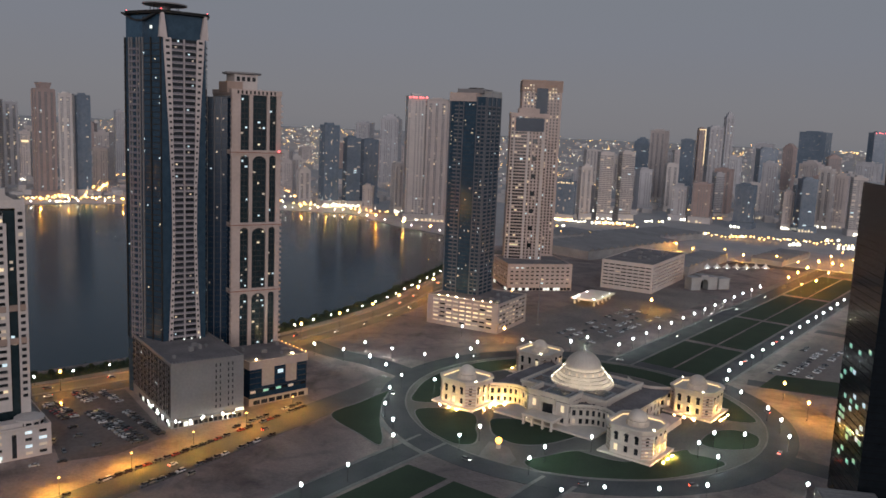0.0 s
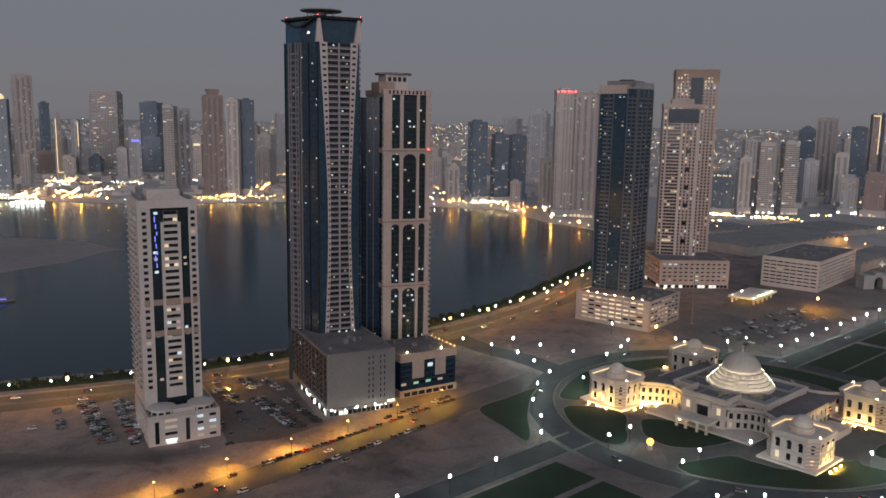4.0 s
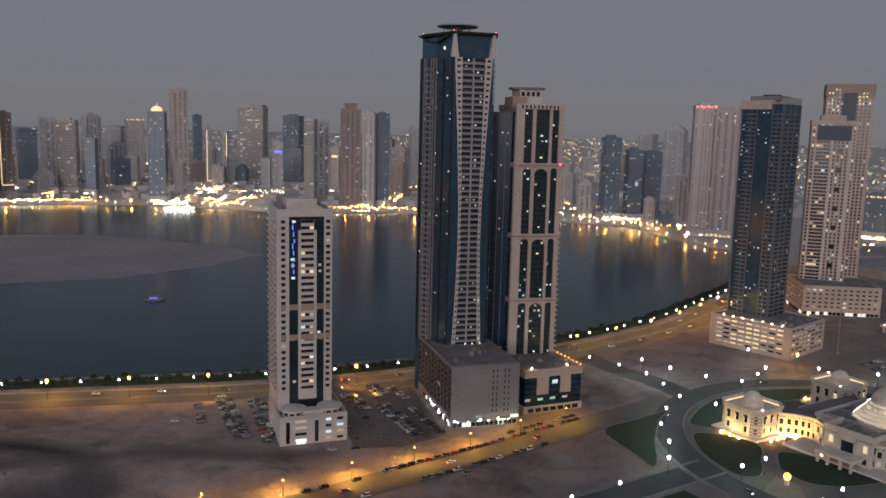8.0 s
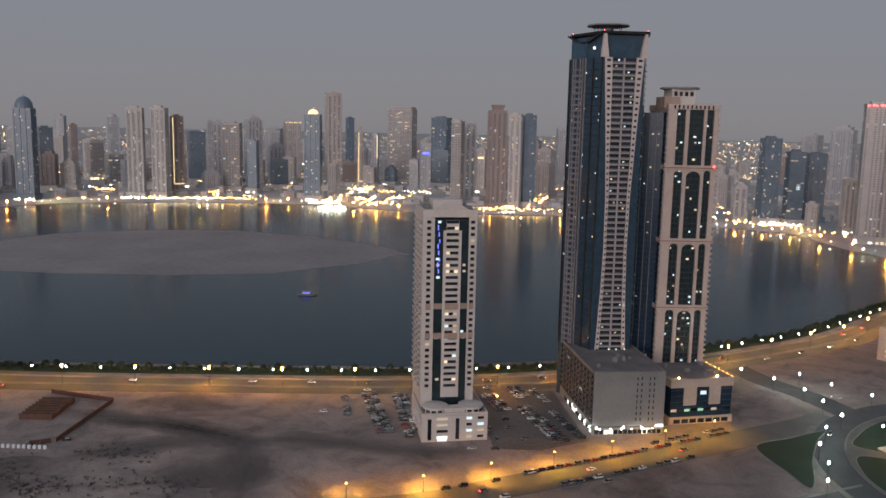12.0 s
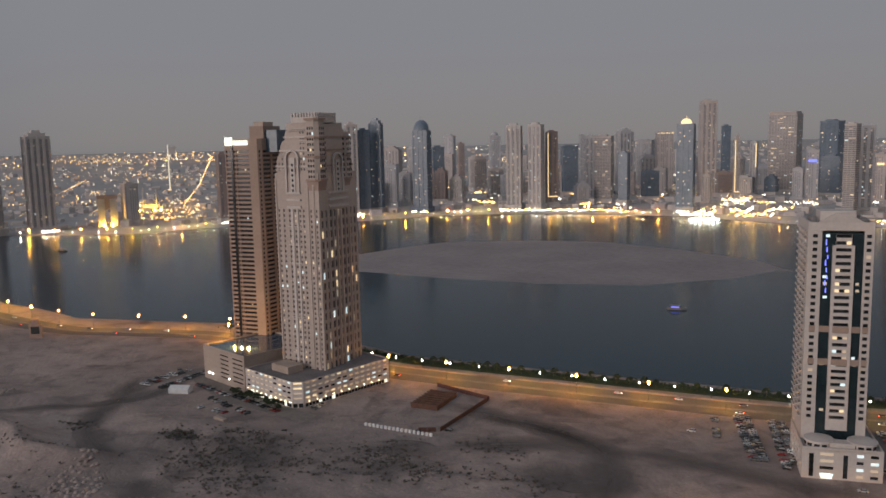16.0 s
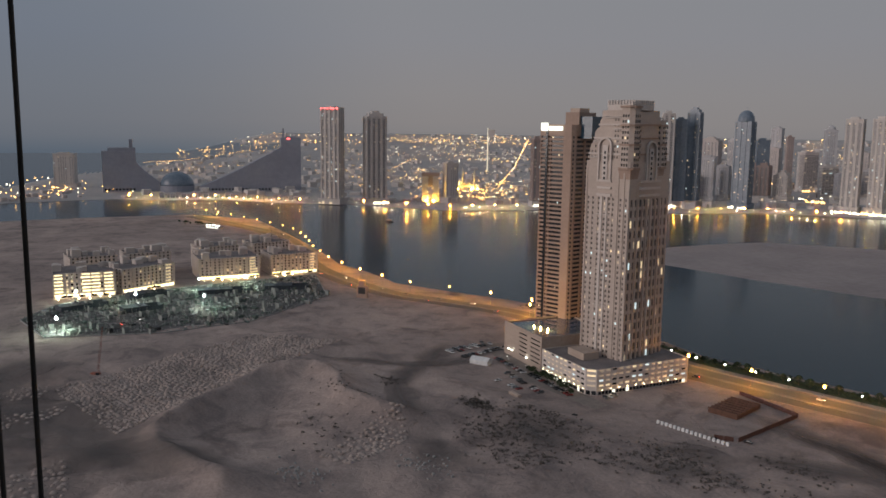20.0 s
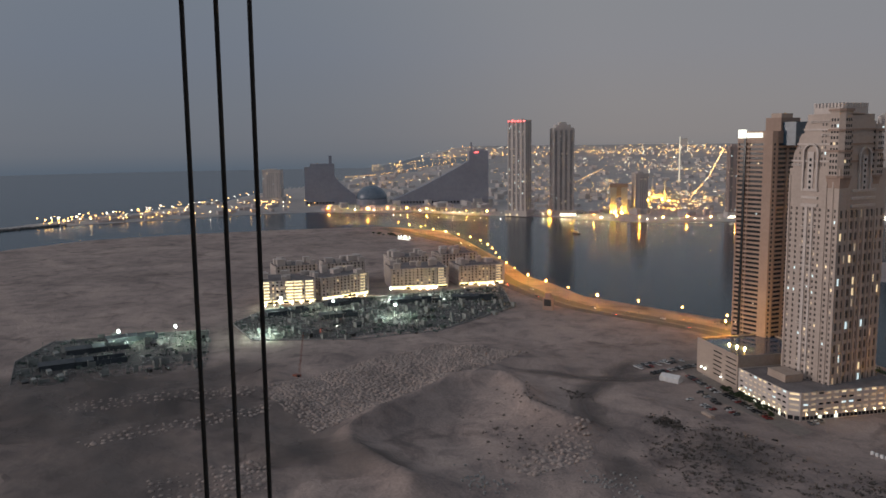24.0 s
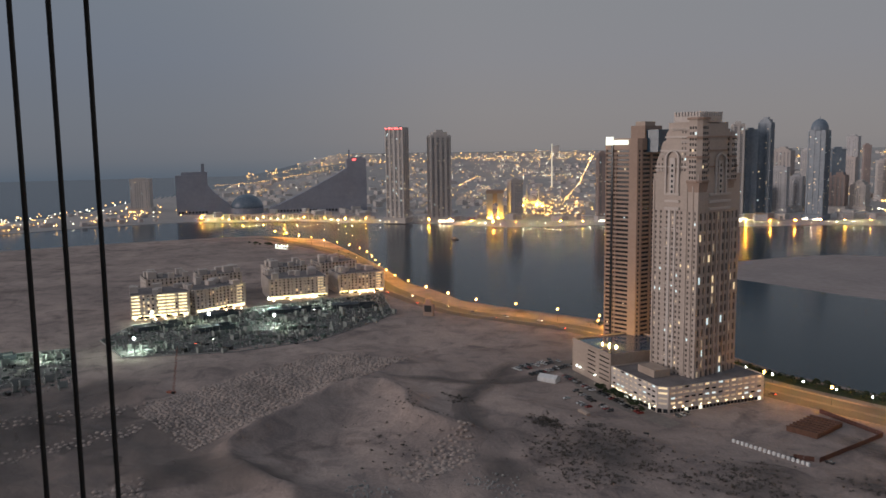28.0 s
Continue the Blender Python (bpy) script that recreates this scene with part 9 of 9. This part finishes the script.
def crawler_crane():
    t = thing("crawler_crane", -541, 160, 30, 0, "red crawler crane with a lattice boom on the sand", "crane")
    for y in (-2.6, 1.6):
        m = Mesh()
        m.box(-3.6, 3.6, y, y + 1.0, 0, 1.2)
        part("track", m, RUBBER, t)
    m = Mesh()
    m.box(-3.4, 2.2, -1.6, 1.6, 1.2, 3.6)
    part("body", m, RUST, t)
    m = Mesh()
    m.box(1.0, 2.8, -1.8, -0.4, 1.4, 3.9)
    part("cab", m, PANE, t)
    m = Mesh()
    L, up = 33.0, radians(80)
    for dx, dy in ((-0.6, -0.6), (0.6, -0.6), (0.6, 0.6), (-0.6, 0.6)):
        b = (1.2 + dx, dy, 2.4)
        e = (1.2 + dx * 0.4 + L * math.cos(up), dy * 0.4, 2.4 + L * math.sin(up))
        m.face([(b[0] - 0.1, b[1], b[2]), (b[0] + 0.1, b[1], b[2]), (e[0] + 0.1, e[1], e[2]), (e[0] - 0.1, e[1], e[2])])
        m.face([(b[0], b[1] - 0.1, b[2]), (b[0], b[1] + 0.1, b[2]), (e[0], e[1] + 0.1, e[2]), (e[0], e[1] - 0.1, e[2])])
    for i in range(16):
        s0, s1 = i / 16, (i + 1) / 16
        for y in (-0.6, 0.6):
            k0, k1 = 1 - 0.6 * s0, 1 - 0.6 * s1
            p = (1.2 + L * math.cos(up) * s0 - 0.6 * k0 * (-1) ** i, y * k0, 2.4 + L * math.sin(up) * s0)
            e = (1.2 + L * math.cos(up) * s1 + 0.6 * k1 * (-1) ** i, y * k1, 2.4 + L * math.sin(up) * s1)
            m.face([(p[0], p[1], p[2] - 0.08), (e[0], e[1], e[2] - 0.08), (e[0], e[1], e[2] + 0.08), (p[0], p[1], p[2] + 0.08)])
    part("boom", m, RUST, t)
    u = thing("site_cabin", -526, 139, 10, 0, "white site cabin on bare sand", "cabin")
    m = Mesh()
    m.box(-3, 3, -1.3, 1.3, 0.2, 2.8)
    part("body", m, CREAM, u)
    m = Mesh()
    m.box(-3.1, 3.1, -1.4, 1.4, 2.8, 3.0)
    part("roof", m, PANEL, u)
    m = Mesh()
    m.box(-2.6, 2.6, -1.1, 1.1, 0, 0.2)
    part("skid", m, DARKMETAL, u)


crawler_crane()


def sign_tower():
    t = thing("sign_tower", -649, 443, 34, 0, "dark brown stepped sign tower beside the shore road", "sign")
    m = Mesh()
    m.box(-5.2, 5.2, -1.6, 1.6, 0, 12)
    part("body", m, BROWN, t)
    m = Mesh()
    m.box(-3, 3, -1.3, 1.3, 12, 17)
    part("crown", m, BROWN, t)
    m = Mesh()
    m.box(-3.6, 3.6, -1.75, -1.6, 4, 10.5)
    part("panel", m, DARKMETAL, t)


sign_tower()


def sand_extras():
    t = thing("tent", -413, 383, 20, 0, "low white storage tent on a dirt car park", "tent")
    m = Mesh()
    m.face([(-7, -4, 3), (7, -4, 3), (7, 0, 5), (-7, 0, 5)])
    m.face([(7, 4, 3), (-7, 4, 3), (-7, 0, 5), (7, 0, 5)])
    m.face([(-7, -4, 0), (7, -4, 0), (7, -4, 3), (-7, -4, 3)])
    m.face([(7, -4, 0), (7, 4, 0), (7, 4, 3), (7, 0, 5), (7, -4, 3)])
    m.face([(7, 4, 0), (-7, 4, 0), (-7, 4, 3), (7, 4, 3)])
    m.face([(-7, 4, 0), (-7, -4, 0), (-7, -4, 3), (-7, 0, 5), (-7, 4, 3)])
    part("cover", m, PAINT_WHITE, t)
    t = thing("truck_box", -344, 348, -12, 0, "pale box trailer standing on the sand", "trailer")
    m = Mesh()
    m.box(-5, 5, -1.3, 1.3, 0.9, 3.6)
    part("body", m, TAN, t)
    m = Mesh()
    m.box(-4.6, 4.6, -1.0, 1.0, 0, 0.9)
    part("chassis", m, DARKMETAL, t)
    m = Mesh()
    m.turned([(21, -0.4), (21, 0.1)], 32, -681, 386)
    tagged(part("round_bed", m, DUG), "dark round planting bed beside the building site", "planting bed", "", "structure")


sand_extras()


def fenced_yard():
    t = thing("barrier_row", 0, 0, 0, 0, "row of white concrete blocks at the edge of a sand yard", "barrier")
    for i in range(17):
        s = i / 16
        m = Mesh()
        x, y = -263 + 43 * s, 382 + 1 * s
        m.box(x - 0.8, x + 0.8, y - 0.5, y + 0.5, 0, 1.7)
        m.box(x - 0.6, x + 0.6, y - 0.35, y + 0.35, 1.7, 1.95)
        part("block", m, PAINT_WHITE, t)
    f = thing("fence", 0, 0, 0, 0, "rusty red corrugated fence round a sand yard", "fence")
    for a, b in (((-219, 392), (-218, 454)), ((-218, 455), (-262, 466)), ((-230, 386), (-221, 391))):
        n = max(1, int(math.dist(a, b) / 5))
        for i in range(n):
            p = [a[k] + (b[k] - a[k]) * i / n for k in (0, 1)]
            q = [a[k] + (b[k] - a[k]) * (i + 0.96) / n for k in (0, 1)]
            m = Mesh()
            m.strip_box(p, q, 0.08, 0.16, 0, 2.6)
            part("panel", m, bpy.data.materials["fence_rust"] if "fence_rust" in bpy.data.materials else surface("fence_rust", (0.07, 0.032, 0.025), (0.13, 0.06, 0.045), 0.5, 0.85), f)
    s = thing("yard_shed", -248, 436, 4, 0, "low rusty brown shed frame in a sand yard", "shed")
    m = Mesh()
    m.box(-9, 9, -14, 16, 0, 2.6)
    part("body", m, surface("shed_boards", (0.09, 0.045, 0.03), (0.16, 0.08, 0.055), 0.3, 0.9), s)
    for i in range(8):
        m = Mesh()
        m.box(-9.4, 9.4, -14 + 4 * i, -13.4 + 4 * i, 2.6, 3.3)
        part("beam", m, bpy.data.materials["shed_boards"], s)


fenced_yard()


def sand_heaps():
    """Tipped heaps of sand in loose rows, and dark scrub."""
    m = Mesh()
    q = random.Random(13)
    # fields of heaps: four corners, rows, heaps in a row
    fields = (((-523, 131), (-421, 135), (-514, 334), (-574, 295), 34, 66), ((-551, 16), (-525, 15), (-510, 126), (-530, 132), 5, 26), ((-473, 17), (-456, 22), (-471, 125), (-488, 130), 4, 26), ((-401, 43), (-350, 40), (-361, 94), (-401, 106), 10, 14), ((-336, 205), (-317, 212), (-319, 247), (-358, 274), 8, 16))
    for A, B, C, D, ni, nj in fields:
        for i in range(ni):
            for j in range(nj):
                a, b = (i + q.uniform(-0.3, 0.3)) / ni, (j + q.uniform(-0.3, 0.3)) / nj
                x = (A[0] * (1 - a) + B[0] * a) * (1 - b) + (D[0] * (1 - a) + C[0] * a) * b
                y = (A[1] * (1 - a) + B[1] * a) * (1 - b) + (D[1] * (1 - a) + C[1] * a) * b
                if q.random() < 0.12:
                    continue
                r, h = q.uniform(1.3, 2.4), q.uniform(0.8, 1.7)
                z = dunes(x, y) - 0.4
                m.turned([(r, z), (r * 0.55, z + h * 0.75), (0.12, z + h)], 6, x, y, a0=q.uniform(0, 1))
    tagged(part("sand_heaps", m, surface("loose_sand", (0.27, 0.222, 0.20), (0.42, 0.345, 0.31), 0.05, 0.95, bump=0.2, fine=9, spread=0), smooth=True), "loose rows of small tipped sand heaps", "sand heaps", "", "stuff")
    m = Mesh()
    for cx, cy, sx, sy, n in ((-339, 314, 6, 4, 160), (-300, 300, 14, 14, 300), (-300, 330, 16, 5, 120), (-270, 280, 12, 10, 130), (-232, 340, 10, 16, 150), (-205, 330, 14, 9, 140), (-255, 310, 18, 6, 80), (-385, 255, 20, 8, 60), (-360, 225, 22, 14, 60), (-408, 303, 7, 5, 50), (-180, 380, 12, 6, 60), (-150, 345, 16, 8, 90)):
        for _ in range(n):
            x, y = q.gauss(cx, sx), q.gauss(cy, sy)
            z = dunes(x, y)
            r, h = q.uniform(0.4, 1.5), q.uniform(0.3, 1.0)
            for k in range(5):
                a = q.uniform(0, 6.28)
                m.face([(x, y, z), (x + r * math.cos(a), y + r * math.sin(a), z + h * q.uniform(0.3, 1)), (x + r * math.cos(a + 0.9), y + r * math.sin(a + 0.9), z + h)])
    tagged(part("scrub", m, surface("dry_scrub", (0.065, 0.055, 0.048), (0.13, 0.108, 0.092), 0.5, 0.95)), "dark dry scrub on the sand", "scrub", "", "stuff")
    m = Mesh()
    for cx, cy, n in ((-293, 236, 70), (-323, 183, 60), (-225, 222, 40)):
        for _ in range(n):
            x, y = q.gauss(cx, 9), q.gauss(cy, 6)
            z = dunes(x, y)
            s = q.uniform(0.4, 1.5)
            m.prism([(x, y), (x + s, y + q.uniform(-0.3, 0.3)), (x + s * 0.8, y + s), (x - 0.2, y + s * 0.8)], z - 0.2, z + s * 0.6, grow=-0.3)
    tagged(part("rubble", m, CONCRETE), "pale broken concrete rubble on the sand", "rubble", "", "stuff")


sand_heaps()


def breakwater():
    m = Mesh()
    q = random.Random(31)
    for i in range(420):
        s = i / 420
        x, y = bearing(-88 - 9 * s, 1835 - 130 * s)
        r = q.uniform(2, 4.5)
        m.turned([(r, -2), (r * 0.8, 0.4 + q.uniform(0, 1.6)), (r * 0.2, 1.4 + q.uniform(0, 1.5))], 5, x + q.uniform(-9, 9), y + q.uniform(-9, 9), a0=q.uniform(0, 1))
    tagged(part("breakwater", m, BOULDER), "dark rock breakwater reaching into the sea", "breakwater", "", "stuff")
    m = Mesh()
    for i in range(150):
        az = -89.5 + 19 * q.random()
        r0, r1 = lerp_table(FAR_SHORE, az) + 8, lerp_table(SEA_EDGE, az) - 6
        d = r0 + (min(r1, r0 + 500) - r0) * q.random()
        x, y = bearing(az, d)
        speck(m, x, y, q.uniform(4, 9), q.uniform(0.7, 1.5), 0 if q.random() < 0.7 else 1)
    for i in range(46):
        az = -89.5 + 15 * i / 46
        d = min(lerp_table(SEA_EDGE, az) - 10, 2700)
        x, y = bearing(az, d)
        speck(m, x + q.uniform(-12, 12), y + q.uniform(-20, 20), q.uniform(7, 12), q.uniform(0.9, 1.8), i % 2)
    tagged(part("point_lights", m, [FAR_ORANGE, FAR_WHITE]), "orange and white lamps along the sea point", "lights", "", "stuff")
    m = Mesh()
    for i in range(60):
        az = -88 + 17 * q.random()
        r0 = lerp_table(FAR_SHORE, az) + 20
        x, y = bearing(az, r0 + q.uniform(0, 120 if az < -80 else 400))
        w = q.uniform(6, 16)
        m.box(x - w, x + w, y - w * 0.6, y + w * 0.6, 0, q.uniform(4, 9))
    tagged(part("shore_houses", m, FAR_TAN), "low houses on the sea point", "houses", "", "stuff")


breakwater()


def far_waterfront():
    """Brightly lit pavilions, ramps and quay lights across the lagoon."""
    x, y = bearing(-10.9, 1640)
    t = thing("waterfront_pavilion", x, y, 10.9, 0, "brilliant white lit pavilion on the far quay", "pavilion")
    for i in range(7):
        m = Mesh()
        m.box(-28 + 8 * i, -22 + 8 * i, -3, 4, 0.4, 4 + 1.5 * (i % 3))
        part("lit_bay", m, glow("quay_white", (0.92, 1.0, 0.9), 3.0, True) if i == 0 else bpy.data.materials["quay_white"], t)
    m = Mesh()
    m.box(-30, 32, -4, 6, 8.5, 9.3)
    part("roof", m, FAR_PALE, t)
    m = Mesh()
    q = random.Random(77)
    for a0, r0, a1, r1, n, k in ((-11.8, 1690, -9.2, 2010, 34, 1), (-11.0, 1660, -9.9, 1880, 26, 1), (-9.0, 1680, -8.0, 1850, 22, 0), (-6.9, 1660, -6.2, 1900, 22, 1), (-10.2, 1990, -7.9, 1960, 34, 1), (-9.0, 2050, -6.5, 1990, 24, 0), (-9.3, 2200, -8.0, 2240, 22, 0), (-12.5, 1700, -10.5, 1690, 20, 1), (-8.5, 1690, -7.0, 1720, 18, 0), (2.6, 1660, 4.8, 2400, 40, 0), (-22.5, 1815, -18.5, 1800, 44, 1), (-20, 1830, -16, 1790, 30, 0), (-2.0, 1640, 4.5, 1640, 40, 0), (13.2, 1640, 15.4, 1625, 26, 1), (18.6, 1590, 20.6, 1560, 22, 1), (16, 1580, 23, 1480, 18, 0), (34, 1500, 36.4, 1490, 26, 1), (37, 1490, 39.8, 1480, 20, 0), (39.8, 1440, 47, 1420, 30, 0), (42, 1440, 44, 1430, 16, 1), (46, 1430, 55, 1440, 40, 0)):
        for i in range(n):
            s = (i + q.uniform(-0.4, 0.4)) / n
            x, y = bearing(a0 + (a1 - a0) * s, r0 + (r1 - r0) * s)
            k2 = k if q.random() < 0.85 else 1 - k
            speck(m, x, y, q.uniform(4, 8), q.uniform(0.7, 1.7), k2, 2 + k2 if q.random() < 0.10 else None)
    for a0, r0, a1, r1, n, k in ((-11.6, 1700, -10.7, 1850, 26, 0), (-10.5, 1720, -9.7, 1900, 24, 0), (-9.6, 1800, -8.6, 1790, 22, 0), (-8.4, 1740, -7.9, 1860, 22, 1), (-7.3, 1720, -6.6, 1850, 26, 0), (-6.4, 1770, -5.4, 1900, 20, 0), (-10.2, 2080, -8.2, 2060, 30, 1), (-9.4, 2120, -8.1, 2110, 40, 0), (-6.0, 2000, -4.0, 1985, 20, 1), (-26.2, 2050, -25.0, 2060, 18, 0), (0.2, 1900, 0.8, 2300, 16, 0), (3.4, 1750, 4.4, 2100, 34, 0)):
        for i in range(n):
            s = (i + q.uniform(-0.4, 0.4)) / n
            x, y = bearing(a0 + (a1 - a0) * s, r0 + (r1 - r0) * s)
            speck(m, x, y, q.uniform(4, 10), q.uniform(0.8, 1.9), k if q.random() < 0.85 else 1 - k, 2 + k if q.random() < 0.12 else None)
    tagged(part("quay_lights", m, [FAR_ORANGE, FAR_WHITE, UNDER_ORANGE, UNDER_WHITE]), "bright quay and ramp lights across the lagoon", "quay lights", "", "stuff")
    for x, y, lit, label in ((-175, 780, True, "small boat with blue lights on the lagoon"), (-1160, 850, False, "dark wooden boat lying in the lagoon")):
        t = thing("boat", x, y, 10, -1.1, label, "boat")
        m = Mesh()
        m.prism([(-8, -1.6), (5, -2), (9, 0), (5, 2), (-8, 1.6)], 0, 1.8, grow=0.12)
        part("hull", m, DARKMETAL if not lit else PANEL, t)
        m = Mesh()
        m.box(-5, 3, -1.3, 1.3, 1.8, 4.2)
        part("cabin", m, BROWN if not lit else PANEL, t)
        if lit:
            m = Mesh()
            m.box(-4.6, 2.6, -1.42, -1.3, 2.3, 3.1)
            part("light_strip", m, LIT_BLUE, t, "glowing blue strip")
        m = Mesh()
        m.box(-5.4, 3.4, -1.6, 1.6, 4.2, 4.5)
        part("roof", m, PANEL, t)


far_waterfront()


def point_kiosk():
    """A brightly lit low kiosk among dark trees at the tip of the sand."""
    t = thing("shore_kiosk", KIOSK[0], KIOSK[1], 20, 0, "bright white lit kiosk at the tip of the sand", "kiosk")
    m = Mesh()
    m.box(-14, 14, -5, 5, 0, 3.6)
    part("wall", m, CREAM, t)
    m = Mesh()
    m.box(-15.5, 15.5, -7, 6, 3.6, 4.2)
    part("roof", m, PANEL, t)
    for i in range(7):
        m = Mesh()
        m.box(-13 + 3.8 * i, -10.4 + 3.8 * i, -5.2, -4.95, 0.5, 2.9)
        part("lit_window", m, SHOP, t)
        m = Mesh()
        m.turned([(0.3, 4.3), (0.6, 4.9), (0.2, 5.6)], 8, -13 + 4.2 * i, -4 + 3 * (i % 3))
        part("roof_lamp", m, LAMP_WHITE, t)
    for i in range(16):
        put_tree(KIOSK[0] - 20 - 5.0 * i + rng.uniform(-2, 2), KIOSK[1] + 6 - 1.5 * i + rng.uniform(-8, 8))


KIOSK = (-1235, 558)
point_kiosk()


def lit_canopy():
    t = thing("canopy_pavilion", 474, 622, 33, 0, "bright low canopy with round lamps on its roof", "pavilion")
    m = Mesh()
    m.box(0, 52, -2, 24, 5.0, 6.4)
    part("roof", m, CREAM, t)
    for i in range(5):
        for y in (1, 21):
            m = Mesh()
            m.box(3 + 11 * i, 4.4 + 11 * i, y, y + 1.4, 0, 5)
            part("column", m, CREAM, t)
            uplight(t, 3.7 + 11 * i, y + 0.7, 6.5, FLOOD_WHITE, 0.16)
    for i in range(4):
        uplight(t, 8 + 11 * i, 10, 3.5, FLOOD, 0.18)


lit_canopy()


def arch_gate():
    t = thing("arch_monument", 634, 664, -6, 0, "grey stone gate monument with a dark pointed arch", "monument")
    for x0, x1, h in ((0, 12, 13), (22, 34, 13), (36, 50, 11)):
        m = Mesh()
        m.box(x0, x1, 0, 12, 0, h)
        m.box(x0 - 0.6, x1 + 0.6, -0.6, 12.6, h, h + 1.2)
        part("pier", m, CONCRETE, t)
    m = Mesh()
    n = 8
    for i in range(n):
        a, b = math.pi * i / n, math.pi * (i + 1) / n
        p, q = (17 - 5 * math.cos(a), 7 + 5 * math.sin(a)), (17 - 5 * math.cos(b), 7 + 5 * math.sin(b))
        m.face([(p[0], 0, p[1]), (q[0], 0, q[1]), (q[0], 0, 16), (p[0], 0, 16)])
        m.face([(p[0], 0, p[1]), (p[0], 12, p[1]), (q[0], 12, q[1]), (q[0], 0, q[1])])
    m.box(12, 22, 0.1, 12, 15, 16.5)
    part("arch", m, CONCRETE, t)
    m = Mesh()
    m.box(12, 22, 9, 10, 0, 12)
    part("dark_recess", m, PANE, t)
    for x, y, w, d, h, turn in ((700, 740, 150, 34, 12, 28), (640, 860, 210, 90, 14, 16), (880, 760, 120, 40, 9, 24), (760, 960, 220, 80, 11, 12), (640, 1010, 140, 60, 12, 5)):
        s = thing("market_hall", x, y, turn, 0, "long low grey market hall with a shallow roof", "building", "market halls")
        m = Mesh()
        m.box(0, w, 0, d, 0, h - 2)
        part("wall", m, CONCRETE, s)
        n = int(w / 14)
        for i in range(n):
            r = Mesh()
            a, b = w * i / n, w * (i + 0.96) / n
            c = (a + b) / 2
            for u, v, z0, z1 in ((a, c, h - 2, h + 1.5), (c, b, h + 1.5, h - 2)):
                r.face([(u, -1, z0), (v, -1, z1), (v, d + 1, z1), (u, d + 1, z0)])
            r.face([(a, -1, h - 2), (b, -1, h - 2), (c, -1, h + 1.5)])
            part("roof_bay", r, PANEL, s)
    for i in range(8):
        x, y = 742 + 13 * i, 770 - 3.6 * i
        t2 = thing("tent", x, y, -14, 0, "white lit market tent beside the hall", "tent", "market tents")
        m = Mesh()
        m.turned([(5.5, 3.2), (2.2, 5.2), (0.2, 8.4)], 8)
        part("canopy", m, PAINT_WHITE, t2)
        m = Mesh()
        for k in range(4):
            e = k * math.pi / 2 + 0.4
            m.turned([(0.12, 0), (0.12, 3.4)], 5, 4.8 * math.cos(e), 4.8 * math.sin(e))
        part("poles", m, DARKMETAL, t2, kind="stuff")
        uplight(t2, 0, 0, 2.0, LAMP_WHITE, 0.7)
    t3 = thing("flag_mast", 381, 577, 0, 0, "tall grey mast beside the parking podium", "mast")
    m = Mesh()
    m.turned([(0.7, 0), (0.5, 20), (0.25, 42)], 8)
    part("pole", m, PANEL, t3)
    m = Mesh()
    m.turned([(1.6, 0), (1.6, 0.6), (0.8, 0.8)], 8)
    part("footing", m, CONCRETE, t3)


arch_gate()

# ---- the near end: hanging ropes and the wall behind the viewer ----
for k, az in enumerate((-77.3, -79.45, -81.6)):
    x, y = bearing(az, 3.0)
    t = thing("hanging_cable", x, y, 0, 0, "thin black steel cable hanging outside the facade", "cable", "cables outside the facade")
    m = Mesh()
    m.turned([(0.0085, 120), (0.0085, 196)], 8)
    part("rope", m, RUBBER, t)
    m = Mesh()
    m.turned([(0.02, 166.4), (0.02, 166.5)], 8)
    part("clamp", m, DARKMETAL, t)
slab("wall_behind", [(-14, -26), (26, -26), (26, -1.6), (-14, -1.6)], 0, 196, CONCRETE, "plain concrete wall of the tower behind", "wall")
slab("roof_arm", [(-4.2, -2), (-1.8, -2), (-1.8, 1.2), (-4.2, 1.2)], 196, 197, DARKMETAL, "dark steel arm that carries the cables", "arm")
